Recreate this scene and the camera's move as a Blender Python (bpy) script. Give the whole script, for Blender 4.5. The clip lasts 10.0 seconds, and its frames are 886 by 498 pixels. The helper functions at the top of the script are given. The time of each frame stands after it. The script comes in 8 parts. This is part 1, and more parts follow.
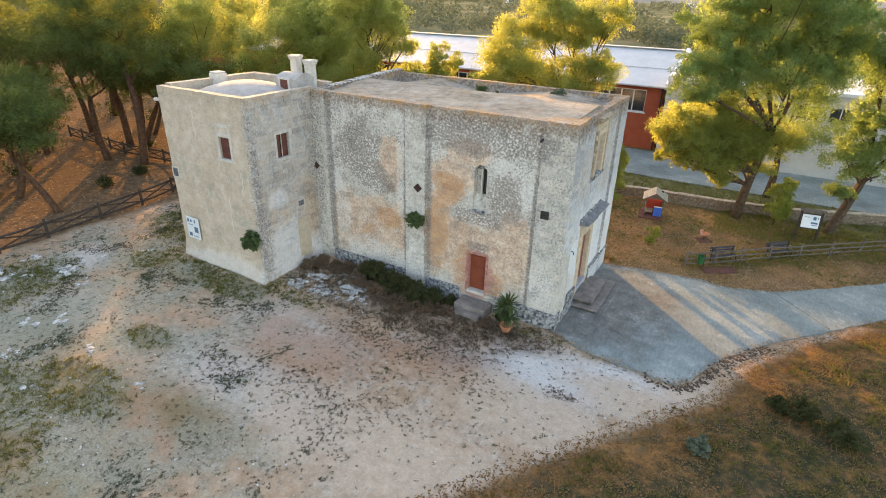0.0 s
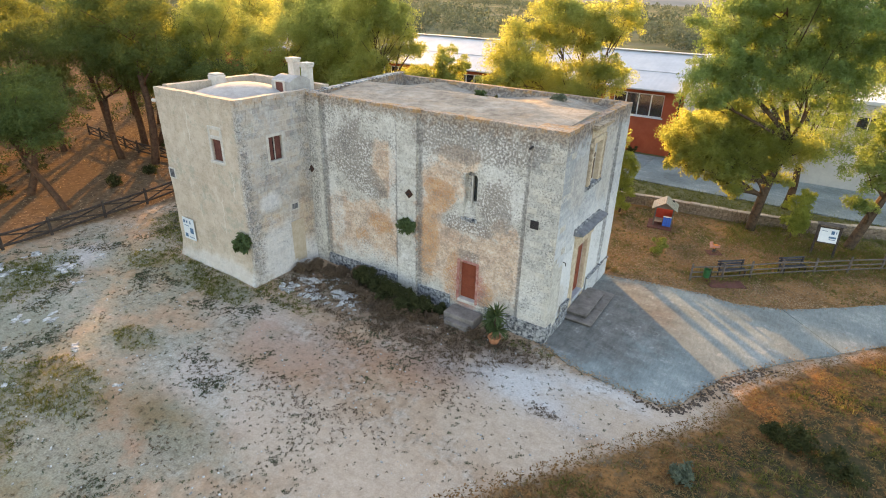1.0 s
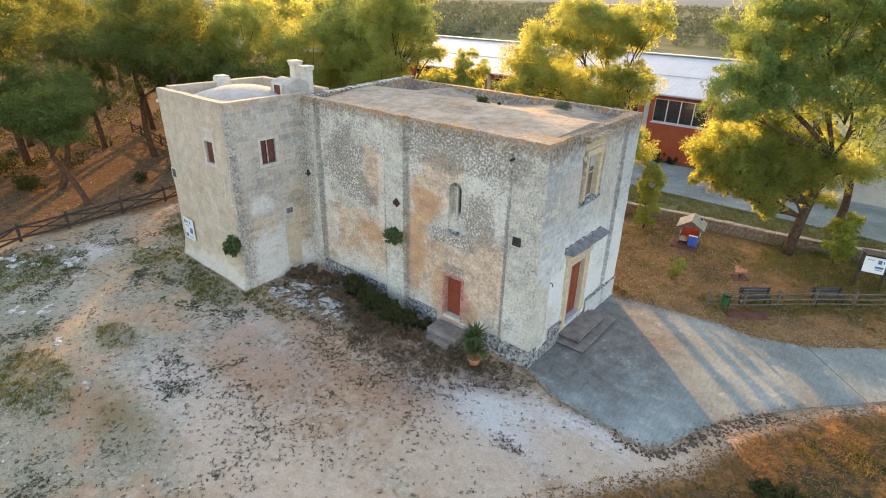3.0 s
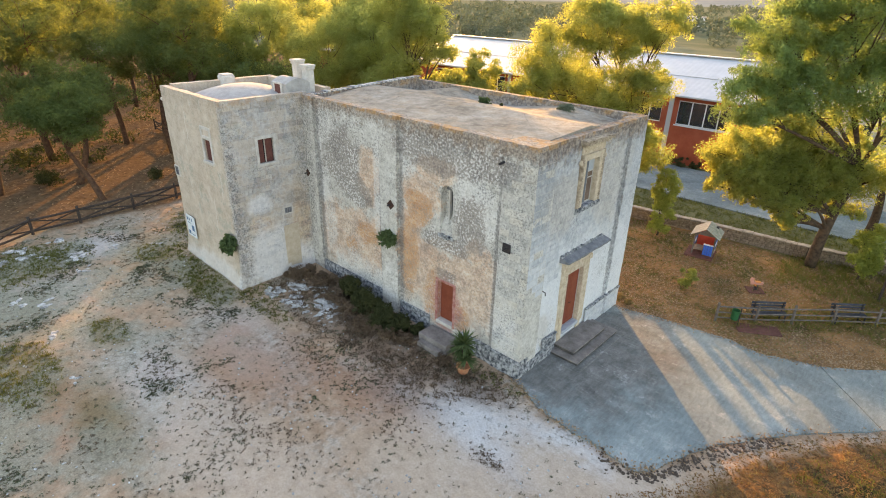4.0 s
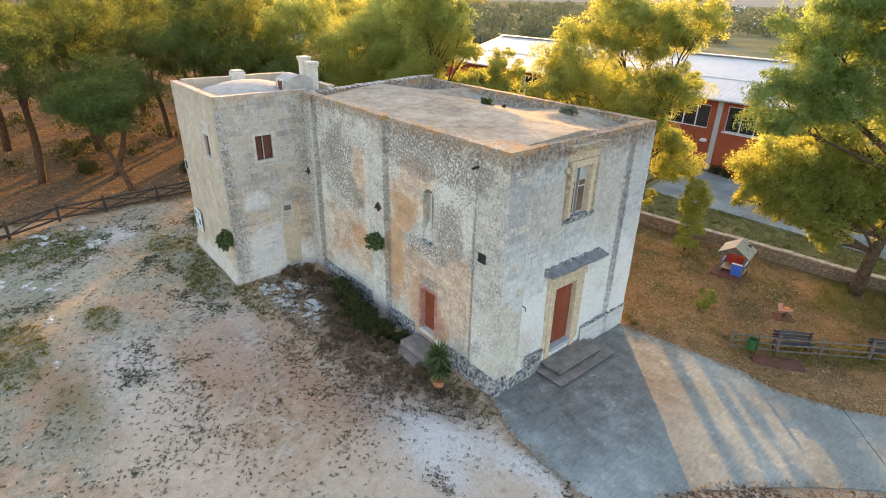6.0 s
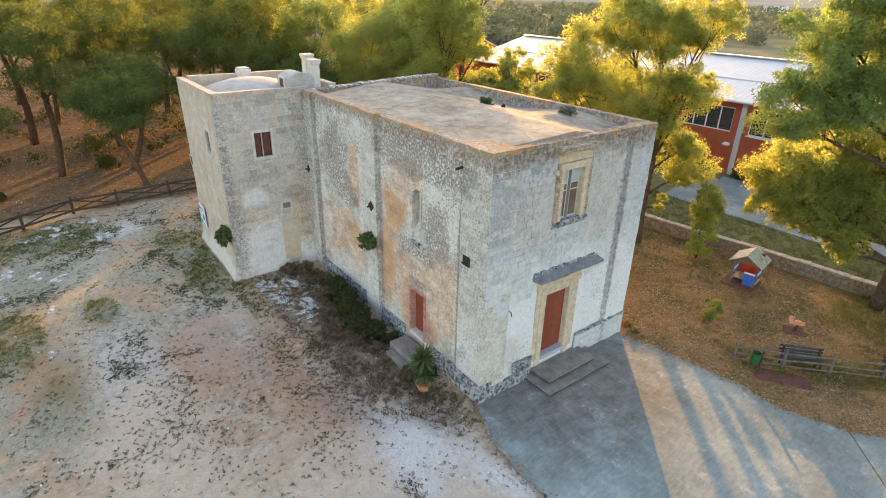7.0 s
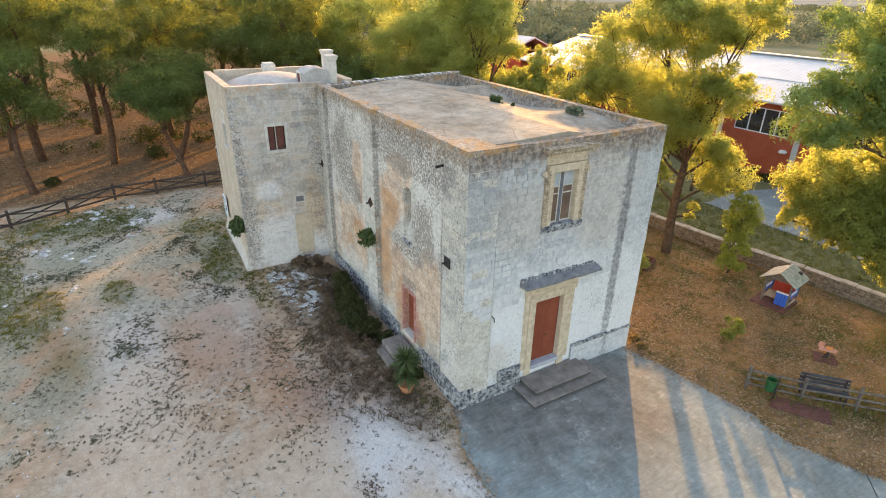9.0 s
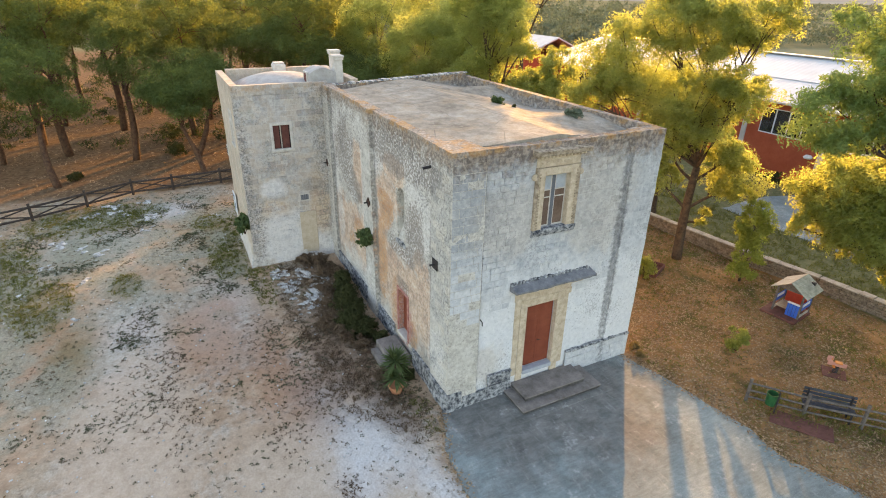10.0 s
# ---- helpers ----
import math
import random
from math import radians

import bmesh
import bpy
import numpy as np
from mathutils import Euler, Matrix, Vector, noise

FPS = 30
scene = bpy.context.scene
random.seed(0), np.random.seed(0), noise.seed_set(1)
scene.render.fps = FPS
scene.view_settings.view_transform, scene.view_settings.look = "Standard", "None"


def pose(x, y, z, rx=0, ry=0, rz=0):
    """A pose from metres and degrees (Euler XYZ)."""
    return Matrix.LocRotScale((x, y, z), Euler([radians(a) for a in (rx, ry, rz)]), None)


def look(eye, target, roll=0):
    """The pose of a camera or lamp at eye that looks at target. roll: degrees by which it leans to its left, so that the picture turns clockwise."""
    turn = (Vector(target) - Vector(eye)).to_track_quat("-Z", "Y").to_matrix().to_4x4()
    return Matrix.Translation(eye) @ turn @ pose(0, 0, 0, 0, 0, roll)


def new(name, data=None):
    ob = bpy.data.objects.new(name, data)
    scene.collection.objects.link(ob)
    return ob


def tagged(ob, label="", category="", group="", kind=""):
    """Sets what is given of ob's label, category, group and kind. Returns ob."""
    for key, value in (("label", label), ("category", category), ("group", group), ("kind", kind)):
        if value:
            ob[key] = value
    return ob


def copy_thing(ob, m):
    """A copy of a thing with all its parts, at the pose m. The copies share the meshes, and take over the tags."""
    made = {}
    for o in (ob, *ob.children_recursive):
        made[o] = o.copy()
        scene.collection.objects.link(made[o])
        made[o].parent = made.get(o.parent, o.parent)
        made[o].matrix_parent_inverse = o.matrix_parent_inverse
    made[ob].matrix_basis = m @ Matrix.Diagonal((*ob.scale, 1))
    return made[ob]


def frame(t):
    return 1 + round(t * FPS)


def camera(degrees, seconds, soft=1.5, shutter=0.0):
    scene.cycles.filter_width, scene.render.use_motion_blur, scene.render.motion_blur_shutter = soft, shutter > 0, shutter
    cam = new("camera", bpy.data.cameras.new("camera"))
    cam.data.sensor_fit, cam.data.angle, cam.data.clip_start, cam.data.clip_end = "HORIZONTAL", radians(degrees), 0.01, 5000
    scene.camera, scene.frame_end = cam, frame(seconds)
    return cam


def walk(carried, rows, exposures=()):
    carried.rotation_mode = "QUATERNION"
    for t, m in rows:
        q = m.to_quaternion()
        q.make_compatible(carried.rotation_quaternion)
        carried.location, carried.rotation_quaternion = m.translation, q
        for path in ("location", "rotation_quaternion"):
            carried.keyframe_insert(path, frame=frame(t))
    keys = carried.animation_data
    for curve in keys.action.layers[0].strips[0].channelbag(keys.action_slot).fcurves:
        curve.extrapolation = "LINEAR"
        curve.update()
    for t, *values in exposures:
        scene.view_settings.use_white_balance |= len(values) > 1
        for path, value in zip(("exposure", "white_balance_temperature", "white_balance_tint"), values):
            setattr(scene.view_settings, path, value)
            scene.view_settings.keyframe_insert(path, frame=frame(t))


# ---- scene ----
EXPOSURE, KELVIN, TINT = 2.55, 7700, 20
cam = camera(78.6, 10.0, soft=1.0)
PATH = [
    (0, (6.072, -21.545, 14.525), (5.18, -19.975, 13.666), 1.5),
    (0.5, (6.628, -20.864, 14.555), (5.7, -19.313, 13.699), 1.6),
    (1, (7.189, -20.098, 14.549), (6.215, -18.574, 13.695), 1.6),
    (1.5, (7.698, -19.395, 14.535), (6.683, -17.896, 13.682), 1.5),
    (2, (8.217, -18.618, 14.524), (7.159, -17.148, 13.674), 1.5),
    (2.5, (8.656, -17.911, 14.553), (7.557, -16.471, 13.705), 1.5),
    (4, (9.907, -15.576, 14.483), (8.683, -14.242, 13.633), 1.4),
    (4.5, (10.271, -14.835, 14.426), (9.009, -13.536, 13.577), 1.4),
    (5, (10.658, -14.0, 14.387), (9.354, -12.744, 13.538), 1.4),
    (5.5, (11.001, -13.278, 14.353), (9.661, -12.061, 13.503), 1.3),
    (7, (12.026, -11.03, 14.21), (10.586, -9.933, 13.358), 1.3),
    (7.5, (12.307, -10.413, 14.166), (10.836, -9.359, 13.314), 1.2),
    (8, (12.641, -9.709, 14.155), (11.135, -8.705, 13.305), 1.2),
    (8.5, (12.91, -9.102, 14.074), (11.374, -8.144, 13.223), 1.2),
    (9, (13.166, -8.487, 14.034), (11.603, -7.576, 13.18), 1.1),
    (9.5, (13.428, -7.843, 14.037), (11.839, -6.98, 13.181), 1.1),
    (10, (13.679, -7.248, 14.069), (12.069, -6.426, 13.213), 1.0),
]
walk(cam, [(t, look(eye, target, roll)) for t, eye, target, roll in PATH], exposures=[(0, EXPOSURE, KELVIN, TINT), (10, EXPOSURE, KELVIN, TINT)])

# ---- world and sun ----
SUN_DIR = Vector((-0.725, 0.689, 0.0)).normalized()
SUN_ELEV = 9.2
world = bpy.data.worlds.new("evening_sky")
scene.world = world
world.use_nodes = True
sky = world.node_tree.nodes.new("ShaderNodeTexSky")
sky.sky_type = "NISHITA"
sky.sun_disc = False
sky.sun_elevation = radians(SUN_ELEV)
sky.sun_rotation = radians(-46.5)
sky.altitude, sky.air_density, sky.dust_density, sky.ozone_density = 50, 1.0, 2.0, 1.0
world.node_tree.links.new(sky.outputs[0], world.node_tree.nodes["Background"].inputs[0])
world.node_tree.nodes["Background"].inputs[1].default_value = 0.15
lamp = bpy.data.lights.new("sun", "SUN")
lamp.energy, lamp.angle, lamp.color = 2.1, radians(0.6), (1.0, 0.56, 0.15)
sun = new("sun", lamp)
to_sun = SUN_DIR * math.cos(radians(SUN_ELEV)) + Vector((0, 0, math.sin(radians(SUN_ELEV))))
sun.matrix_world = look(tuple(to_sun * 90), (0, 0, 0))

# ---- builders ----
RNG = random.Random(7)


class Mat:
    """A node material with short calls for the usual textures."""

    def __init__(self, name, rough=0.9, metal=0.0, spec=0.3):
        self.m = bpy.data.materials.new(name)
        self.m.use_nodes = True
        self.nt = self.m.node_tree
        self.b = self.nt.nodes["Principled BSDF"]
        self.out = self.nt.nodes["Material Output"]
        self.b.inputs["Roughness"].default_value = rough
        self.b.inputs["Metallic"].default_value = metal
        self.b.inputs["Specular IOR Level"].default_value = spec
        self._pos = None

    def put(self, socket, v):
        if isinstance(v, bpy.types.NodeSocket):
            self.nt.links.new(v, socket)
        elif isinstance(v, (tuple, list)) and len(v) == 3 and socket.type == "RGBA":
            socket.default_value = (*v, 1)
        else:
            socket.default_value = v

    def node(self, kind):
        return self.nt.nodes.new("ShaderNode" + kind)

    def pos(self):
        if self._pos is None:
            self._pos = self.node("NewGeometry").outputs["Position"]
        return self._pos

    def obj(self):
        return self.node("TexCoord").outputs["Object"]

    def island(self):
        return self.node("NewGeometry").outputs["Random Per Island"]

    def chance(self):
        return self.node("ObjectInfo").outputs["Random"]

    def split(self, v):
        n = self.node("SeparateXYZ")
        self.put(n.inputs[0], v)
        return n.outputs

    def join(self, x, y, z):
        n = self.node("CombineXYZ")
        for i, v in enumerate((x, y, z)):
            self.put(n.inputs[i], v)
        return n.outputs[0]

    def math(self, op, a, b=0.0, clamp=False):
        n = self.node("Math")
        n.operation, n.use_clamp = op, clamp
        self.put(n.inputs[0], a)
        self.put(n.inputs[1], b)
        return n.outputs[0]

    def stretch(self, v, s):
        n = self.node("VectorMath")
        n.operation = "MULTIPLY"
        self.put(n.inputs[0], v)
        n.inputs[1].default_value = s
        return n.outputs[0]

    def noise(self, scale, detail=5.0, rough=0.6, vec=None):
        n = self.node("TexNoise")
        self.put(n.inputs["Vector"], vec if vec is not None else self.pos())
        n.inputs["Scale"].default_value = scale
        n.inputs["Detail"].default_value = detail
        n.inputs["Roughness"].default_value = rough
        return n.outputs[0]

    def voronoi(self, scale, vec=None, feature="F1", rnd=1.0):
        n = self.node("TexVoronoi")
        n.feature = feature
        self.put(n.inputs["Vector"], vec if vec is not None else self.pos())
        n.inputs["Scale"].default_value = scale
        n.inputs["Randomness"].default_value = rnd
        return n.outputs[0]

    def step(self, v, lo, hi):
        n = self.node("MapRange")
        n.interpolation_type = "SMOOTHSTEP"
        self.put(n.inputs[0], v)
        n.inputs[1].default_value, n.inputs[2].default_value = lo, hi
        return n.outputs[0]

    def mix(self, f, a, b, blend="MIX"):
        n = self.node("Mix")
        n.data_type, n.blend_type = "RGBA", blend
        self.put(n.inputs[0], f)
        self.put(n.inputs[6], a)
        self.put(n.inputs[7], b)
        return n.outputs[2]

    def ramp(self, f, *stops):
        n = self.node("ValToRGB")
        self.put(n.inputs[0], f)
        e = n.color_ramp.elements
        while len(e) < len(stops):
            e.new(0.5)
        for el, (p, c) in zip(e, stops):
            el.position, el.color = p, (*c, 1)
        return n.outputs[0]

    def blob(self, centre, radii, wobble, edge=0.35, vec=None):
        """1 inside an uneven ellipsoid patch, 0 outside. wobble: a noise output."""
        n = self.node("VectorMath")
        n.operation = "SUBTRACT"
        self.put(n.inputs[0], vec if vec is not None else self.pos())
        n.inputs[1].default_value = centre
        s = self.stretch(n.outputs[0], tuple(1 / r for r in radii))
        d = self.node("VectorMath")
        d.operation = "LENGTH"
        self.put(d.inputs[0], s)
        v = self.math("ADD", d.outputs["Value"], self.math("MULTIPLY", self.math("SUBTRACT", wobble, 0.5), 2.2))
        return self.math("SUBTRACT", 1.0, self.step(v, 1 - edge, 1 + edge))

    def most(self, *masks):
        m = masks[0]
        for k in masks[1:]:
            m = self.math("MAXIMUM", m, k)
        return m

    def bump(self, height, strength=0.4, dist=0.02, after=None):
        n = self.node("Bump")
        n.inputs["Strength"].default_value = strength
        n.inputs["Distance"].default_value = dist
        self.put(n.inputs["Height"], height)
        if after is not None:
            self.put(n.inputs["Normal"], after)
        return n.outputs[0]

    def done(self, colour=None, normal=None, rough=None):
        if colour is not None:
            self.put(self.b.inputs["Base Color"], colour)
        if normal is not None:
            self.put(self.b.inputs["Normal"], normal)
        if rough is not None:
            self.put(self.b.inputs["Roughness"], rough)
        return self.m


def mesh_of(name, bm, material, smooth=False):
    me = bpy.data.meshes.new(name)
    bmesh.ops.recalc_face_normals(bm, faces=bm.faces)
    if smooth:
        for f in bm.faces:
            f.smooth = True
    bm.to_mesh(me)
    bm.free()
    me.materials.append(material)
    return me


def child(ob, parent):
    ob.parent = parent
    ob.matrix_parent_inverse = Matrix.Translation(-parent.matrix_basis.translation) if parent.parent is None else Matrix.Identity(4)
    return ob


def part(name, bm, material, parent, label="", smooth=False):
    ob = new(name, mesh_of(name, bm, material, smooth))
    if parent is not None:
        child(ob, parent)
    if label:
        ob["label"] = label
    return ob


def thing(name, at, label, category, group="", kind=""):
    ob = new(name)
    ob.empty_display_size = 0.2
    ob.matrix_basis = Matrix.Translation(at)
    return tagged(ob, label, category, group, kind)


def single(name, bm, material, label, category, group="", kind="", smooth=False):
    return tagged(new(name, mesh_of(name, bm, material, smooth)), label, category, group, kind)


def box(bm, x0, x1, y0, y1, z0, z1, bevel=0.0, m=None):
    made = bmesh.ops.create_cube(bm, size=1.0)["verts"]
    t = Matrix.Translation(((x0 + x1) / 2, (y0 + y1) / 2, (z0 + z1) / 2)) @ Matrix.Diagonal((x1 - x0, y1 - y0, z1 - z0, 1))
    bmesh.ops.transform(bm, matrix=(m @ t) if m is not None else t, verts=made)
    if bevel:
        edges = list({e for v in made for e in v.link_edges})
        bmesh.ops.bevel(bm, geom=edges, offset=bevel, segments=1, affect="EDGES", profile=0.5)
    return bm


def boxes(*rows, bevel=0.0):
    bm = bmesh.new()
    for r in rows:
        box(bm, *r, bevel=bevel)
    return bm


def tube(bm, pts, radii, sides=8, cap=True):
    rings = []
    for i, p in enumerate(pts):
        a = Vector(pts[max(i - 1, 0)])
        b = Vector(pts[min(i + 1, len(pts) - 1)])
        d = (b - a).normalized()
        up = Vector((0, 0, 1)) if abs(d.z) < 0.9 else Vector((1, 0, 0))
        u = d.cross(up).normalized()
        w = d.cross(u)
        r = radii[i] if isinstance(radii, (list, tuple)) else radii
        rings.append([bm.verts.new(Vector(p) + (u * math.cos(k * math.tau / sides) + w * math.sin(k * math.tau / sides)) * r) for k in range(sides)])
    for r0, r1 in zip(rings, rings[1:]):
        for k in range(sides):
            bm.faces.new((r0[k], r0[(k + 1) % sides], r1[(k + 1) % sides], r1[k]))
    if cap:
        bm.faces.new(rings[0])
        bm.faces.new(rings[-1])
    return bm


def lathe(bm, profile, at, sides=20):
    rings = [[bm.verts.new((at[0] + r * math.cos(k * math.tau / sides), at[1] + r * math.sin(k * math.tau / sides), at[2] + z)) for k in range(sides)] for r, z in profile]
    for r0, r1 in zip(rings, rings[1:]):
        for k in range(sides):
            bm.faces.new((r0[k], r0[(k + 1) % sides], r1[(k + 1) % sides], r1[k]))
    bm.faces.new(rings[0])
    bm.faces.new(rings[-1])
    return bm


def cards(name, quads, material):
    """A mesh of loose quads from an array of shape (n, 4, 3)."""
    q = np.asarray(quads, dtype=np.float32)
    n = len(q)
    me = bpy.data.meshes.new(name)
    me.vertices.add(n * 4)
    me.vertices.foreach_set("co", q.reshape(-1))
    me.loops.add(n * 4)
    me.loops.foreach_set("vertex_index", np.arange(n * 4, dtype=np.int32))
    me.polygons.add(n)
    me.polygons.foreach_set("loop_start", np.arange(0, n * 4, 4, dtype=np.int32))
    me.update(calc_edges=True)
    me.materials.append(material)
    return me


def slivers(name, quads, material):
    """Loose three-cornered leaves, each as long and wide as the lozenge given."""
    q = np.asarray(quads, dtype=np.float32)
    half = (q[:, 1] - q[:, 3]) * 0.5
    t = np.stack([q[:, 0] + half, q[:, 0] - half, q[:, 2]], axis=1)
    n = len(t)
    me = bpy.data.meshes.new(name)
    me.vertices.add(n * 3)
    me.vertices.foreach_set("co", t.reshape(-1))
    me.loops.add(n * 3)
    me.loops.foreach_set("vertex_index", np.arange(n * 3, dtype=np.int32))
    me.polygons.add(n)
    me.polygons.foreach_set("loop_start", np.arange(0, n * 3, 3, dtype=np.int32))
    me.update(calc_edges=True)
    me.materials.append(material)
    return me


def unit(v):
    return v / np.maximum(np.linalg.norm(v, axis=-1, keepdims=True), 1e-6)


def leaf_quads(centres, axis, length, width, rs, face=None):
    """Pointed leaf quads: at each centre, along axis, with the given sizes; face: where each leaf's flat side looks."""
    side = unit(np.cross(axis, unit(rs.normal(size=axis.shape)) if face is None else face))
    l, w = np.asarray(length).reshape(-1, 1), np.asarray(width).reshape(-1, 1)
    mid = centres + axis * l * 0.45
    return np.stack([centres, mid + side * w * 0.5, centres + axis * l, mid - side * w * 0.5], axis=1)


def wall_grid(us, zs, solid, place, depth):
    """A thick wall over a grid of cells; place(u, z, inner) gives the point. Openings go right through."""
    bm = bmesh.new()
    cache = {}

    def v(i, j, s):
        key = (i, j, s)
        if key not in cache:
            cache[key] = bm.verts.new(place(us[i], zs[j], s * depth))
        return cache[key]

    nu, nz = len(us) - 1, len(zs) - 1
    ok = [[solid((us[i] + us[i + 1]) / 2, (zs[j] + zs[j + 1]) / 2) for j in range(nz)] for i in range(nu)]
    for i in range(nu):
        for j in range(nz):
            if not ok[i][j]:
                continue
            bm.faces.new((v(i, j, 0), v(i + 1, j, 0), v(i + 1, j + 1, 0), v(i, j + 1, 0)))
            bm.faces.new((v(i, j, 1), v(i, j + 1, 1), v(i + 1, j + 1, 1), v(i + 1, j, 1)))
            if i == 0 or not ok[i - 1][j]:
                bm.faces.new((v(i, j, 0), v(i, j + 1, 0), v(i, j + 1, 1), v(i, j, 1)))
            if i == nu - 1 or not ok[i + 1][j]:
                bm.faces.new((v(i + 1, j, 0), v(i + 1, j, 1), v(i + 1, j + 1, 1), v(i + 1, j + 1, 0)))
            if j == 0 or not ok[i][j - 1]:
                bm.faces.new((v(i, j, 0), v(i, j, 1), v(i + 1, j, 1), v(i + 1, j, 0)))
            if j == nz - 1 or not ok[i][j + 1]:
                bm.faces.new((v(i, j + 1, 0), v(i + 1, j + 1, 0), v(i + 1, j + 1, 1), v(i, j + 1, 1)))
    return bm


def cuts(a, b, step, *fixed):
    """Grid lines from a to b about a step apart, with the fixed ones among them."""
    marks = sorted({a, b, *fixed})
    out = [a]
    for p, q in zip(marks, marks[1:]):
        n = max(1, round((q - p) / step))
        out += [p + (q - p) * k / n for k in range(1, n + 1)]
    return out


def rough(x, y, z, amount=0.02, scale=0.9):
    return amount * noise.noise(Vector((x * scale, y * scale, z * scale)))


def sstep(a, b, v):
    t = min(1.0, max(0.0, (v - a) / (b - a)))
    return t * t * (3 - 2 * t)

# ---- materials ----


def masonry(name, south=False, blocks=True, per_piece=False, tower=False):
    """Old limestone with lime wash remains, lichen, and patches of ochre plaster."""
    g = Mat(name, 0.93)
    p = g.pos()
    x, y, z = g.split(p)
    big = g.noise(0.5, 5, 0.62)
    mid = g.noise(2.0, 6, 0.65)
    fine = g.noise(7.0, 5, 0.62)
    flake = g.noise(9.5 if south else 6.5, 7, 0.64)
    pits = g.noise(11.0, 6, 0.66)
    grain = g.noise(45.0, 3, 0.7)
    along = g.math("ADD", x, y)
    high = g.step(z, 5.0, 10.2)
    w = g.noise(1.1, 9, 0.72)
    soft = g.math("ADD", g.math("MULTIPLY", mid, 0.5), g.math("MULTIPLY", fine, 0.5))
    nave = g.step(x, -14.6, -14.1)
    if tower:
        col = g.ramp(g.math("ADD", g.math("MULTIPLY", mid, 0.7), g.math("MULTIPLY", fine, 0.3)), (0.34, (0.50, 0.42, 0.345)), (0.50, (0.61, 0.53, 0.45)), (0.66, (0.68, 0.62, 0.55)))
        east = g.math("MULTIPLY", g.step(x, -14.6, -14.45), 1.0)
        worn = g.step(g.math("ADD", g.math("MULTIPLY", w, 0.65), g.math("MULTIPLY", fine, 0.35)), 0.49, 0.57)
        col = g.mix(g.math("MULTIPLY", worn, 0.6), col, g.ramp(pits, (0.36, (0.36, 0.305, 0.25)), (0.62, (0.56, 0.475, 0.385))))
        lichen = g.step(g.math("ADD", g.noise(1.7, 8, 0.75), g.math("MULTIPLY", g.math("SUBTRACT", big, 0.5), 0.5)), 0.56, 0.62)
        col = g.mix(g.math("MULTIPLY", lichen, 0.55), col, (0.37, 0.385, 0.33))
        # only the east face is mixed towards bluish grey
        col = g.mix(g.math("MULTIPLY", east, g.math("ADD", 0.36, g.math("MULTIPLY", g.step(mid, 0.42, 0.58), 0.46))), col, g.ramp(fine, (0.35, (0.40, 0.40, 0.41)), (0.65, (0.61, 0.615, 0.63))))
        ochre = g.most(g.blob((-14.4, -2.9, 3.5), (2, 0.9, 0.6), w), g.blob((-14.4, -0.6, 3.0), (2, 0.5, 2.4), w))
        col = g.mix(g.math("MULTIPLY", ochre, 0.6), col, g.ramp(fine, (0.3, (0.56, 0.40, 0.27)), (0.7, (0.68, 0.55, 0.41))))
        chalk = g.most(g.blob((-14.4, -2.7, 1.7), (2, 1.2, 2.0), w), g.blob((-14.4, -0.6, 1.0), (2, 0.9, 0.9), w), g.math("MULTIPLY", g.blob((-17.0, -4.7, 0.7), (4.2, 1, 0.6), w), 0.6), g.blob((-14.4, -3.0, 4.6), (2, 0.7, 0.5), w))
        col = g.mix(g.math("MULTIPLY", chalk, 0.8), col, g.ramp(fine, (0.3, (0.63, 0.64, 0.67)), (0.65, (0.80, 0.81, 0.84))))
        drips = g.math("MULTIPLY", g.step(g.noise(1.0, 5, 0.6, g.stretch(p, (3.2, 3.2, 0.28))), 0.56, 0.64), g.step(mid, 0.42, 0.62))
        col = g.mix(g.math("MULTIPLY", drips, 0.5), col, (0.72, 0.70, 0.665))
        # pale threads of mortar where old cracks were filled
        bend = g.math("MULTIPLY", g.math("SUBTRACT", g.noise(1.3, 4, 0.6, g.join(0.0, 0.0, z)), 0.5), 1.1)
        thread = None
        for at_x, lo, hi in ((-16.35, 2.6, 5.0), (-18.2, 7.2, 9.4), (-15.2, 4.8, 6.6)):
            far_off = g.math("ABSOLUTE", g.math("SUBTRACT", g.math("ADD", x, bend), at_x))
            m_ = g.math("MULTIPLY", g.math("SUBTRACT", 1.0, g.step(far_off, 0.012, 0.05)), g.math("MULTIPLY", g.step(z, lo, lo + 0.4), g.math("SUBTRACT", 1.0, g.step(z, hi - 0.4, hi))))
            thread = m_ if thread is None else g.math("MAXIMUM", thread, m_)
        col = g.mix(g.math("MULTIPLY", g.math("MULTIPLY", thread, g.math("SUBTRACT", 1.0, east)), 0.7), col, (0.74, 0.72, 0.69))
        # quoin eaten by weather, its pits grown over with black lichen
        quoin = g.math("MULTIPLY", g.most(g.blob((-14.3, -4.3, 6.0), (0.32, 0.34, 3.9), fine, 0.5), g.blob((-14.3, -4.1, 2.6), (0.3, 0.5, 1.8), fine, 0.5)), g.step(pits, 0.46, 0.54))
        # the corner against the nave is darkened in the same pits
        inner = g.math("MULTIPLY", g.blob((-14.2, -0.25, 6.5), (0.6, 0.45, 4.4), fine, 0.5), g.step(pits, 0.44, 0.56))
        dark_bands = g.most(quoin, g.math("MULTIPLY", inner, 0.8), g.math("MULTIPLY", g.blob((-14.3, -0.9, 4.6), (1, 0.6, 0.35), w), 0.7))
        spots = g.math("MULTIPLY", g.step(g.math("ADD", pits, g.math("MULTIPLY", g.math("SUBTRACT", big, 0.5), 0.4)), 0.60, 0.66), g.math("ADD", 0.15, g.math("MULTIPLY", east, 0.5)))
    elif south:
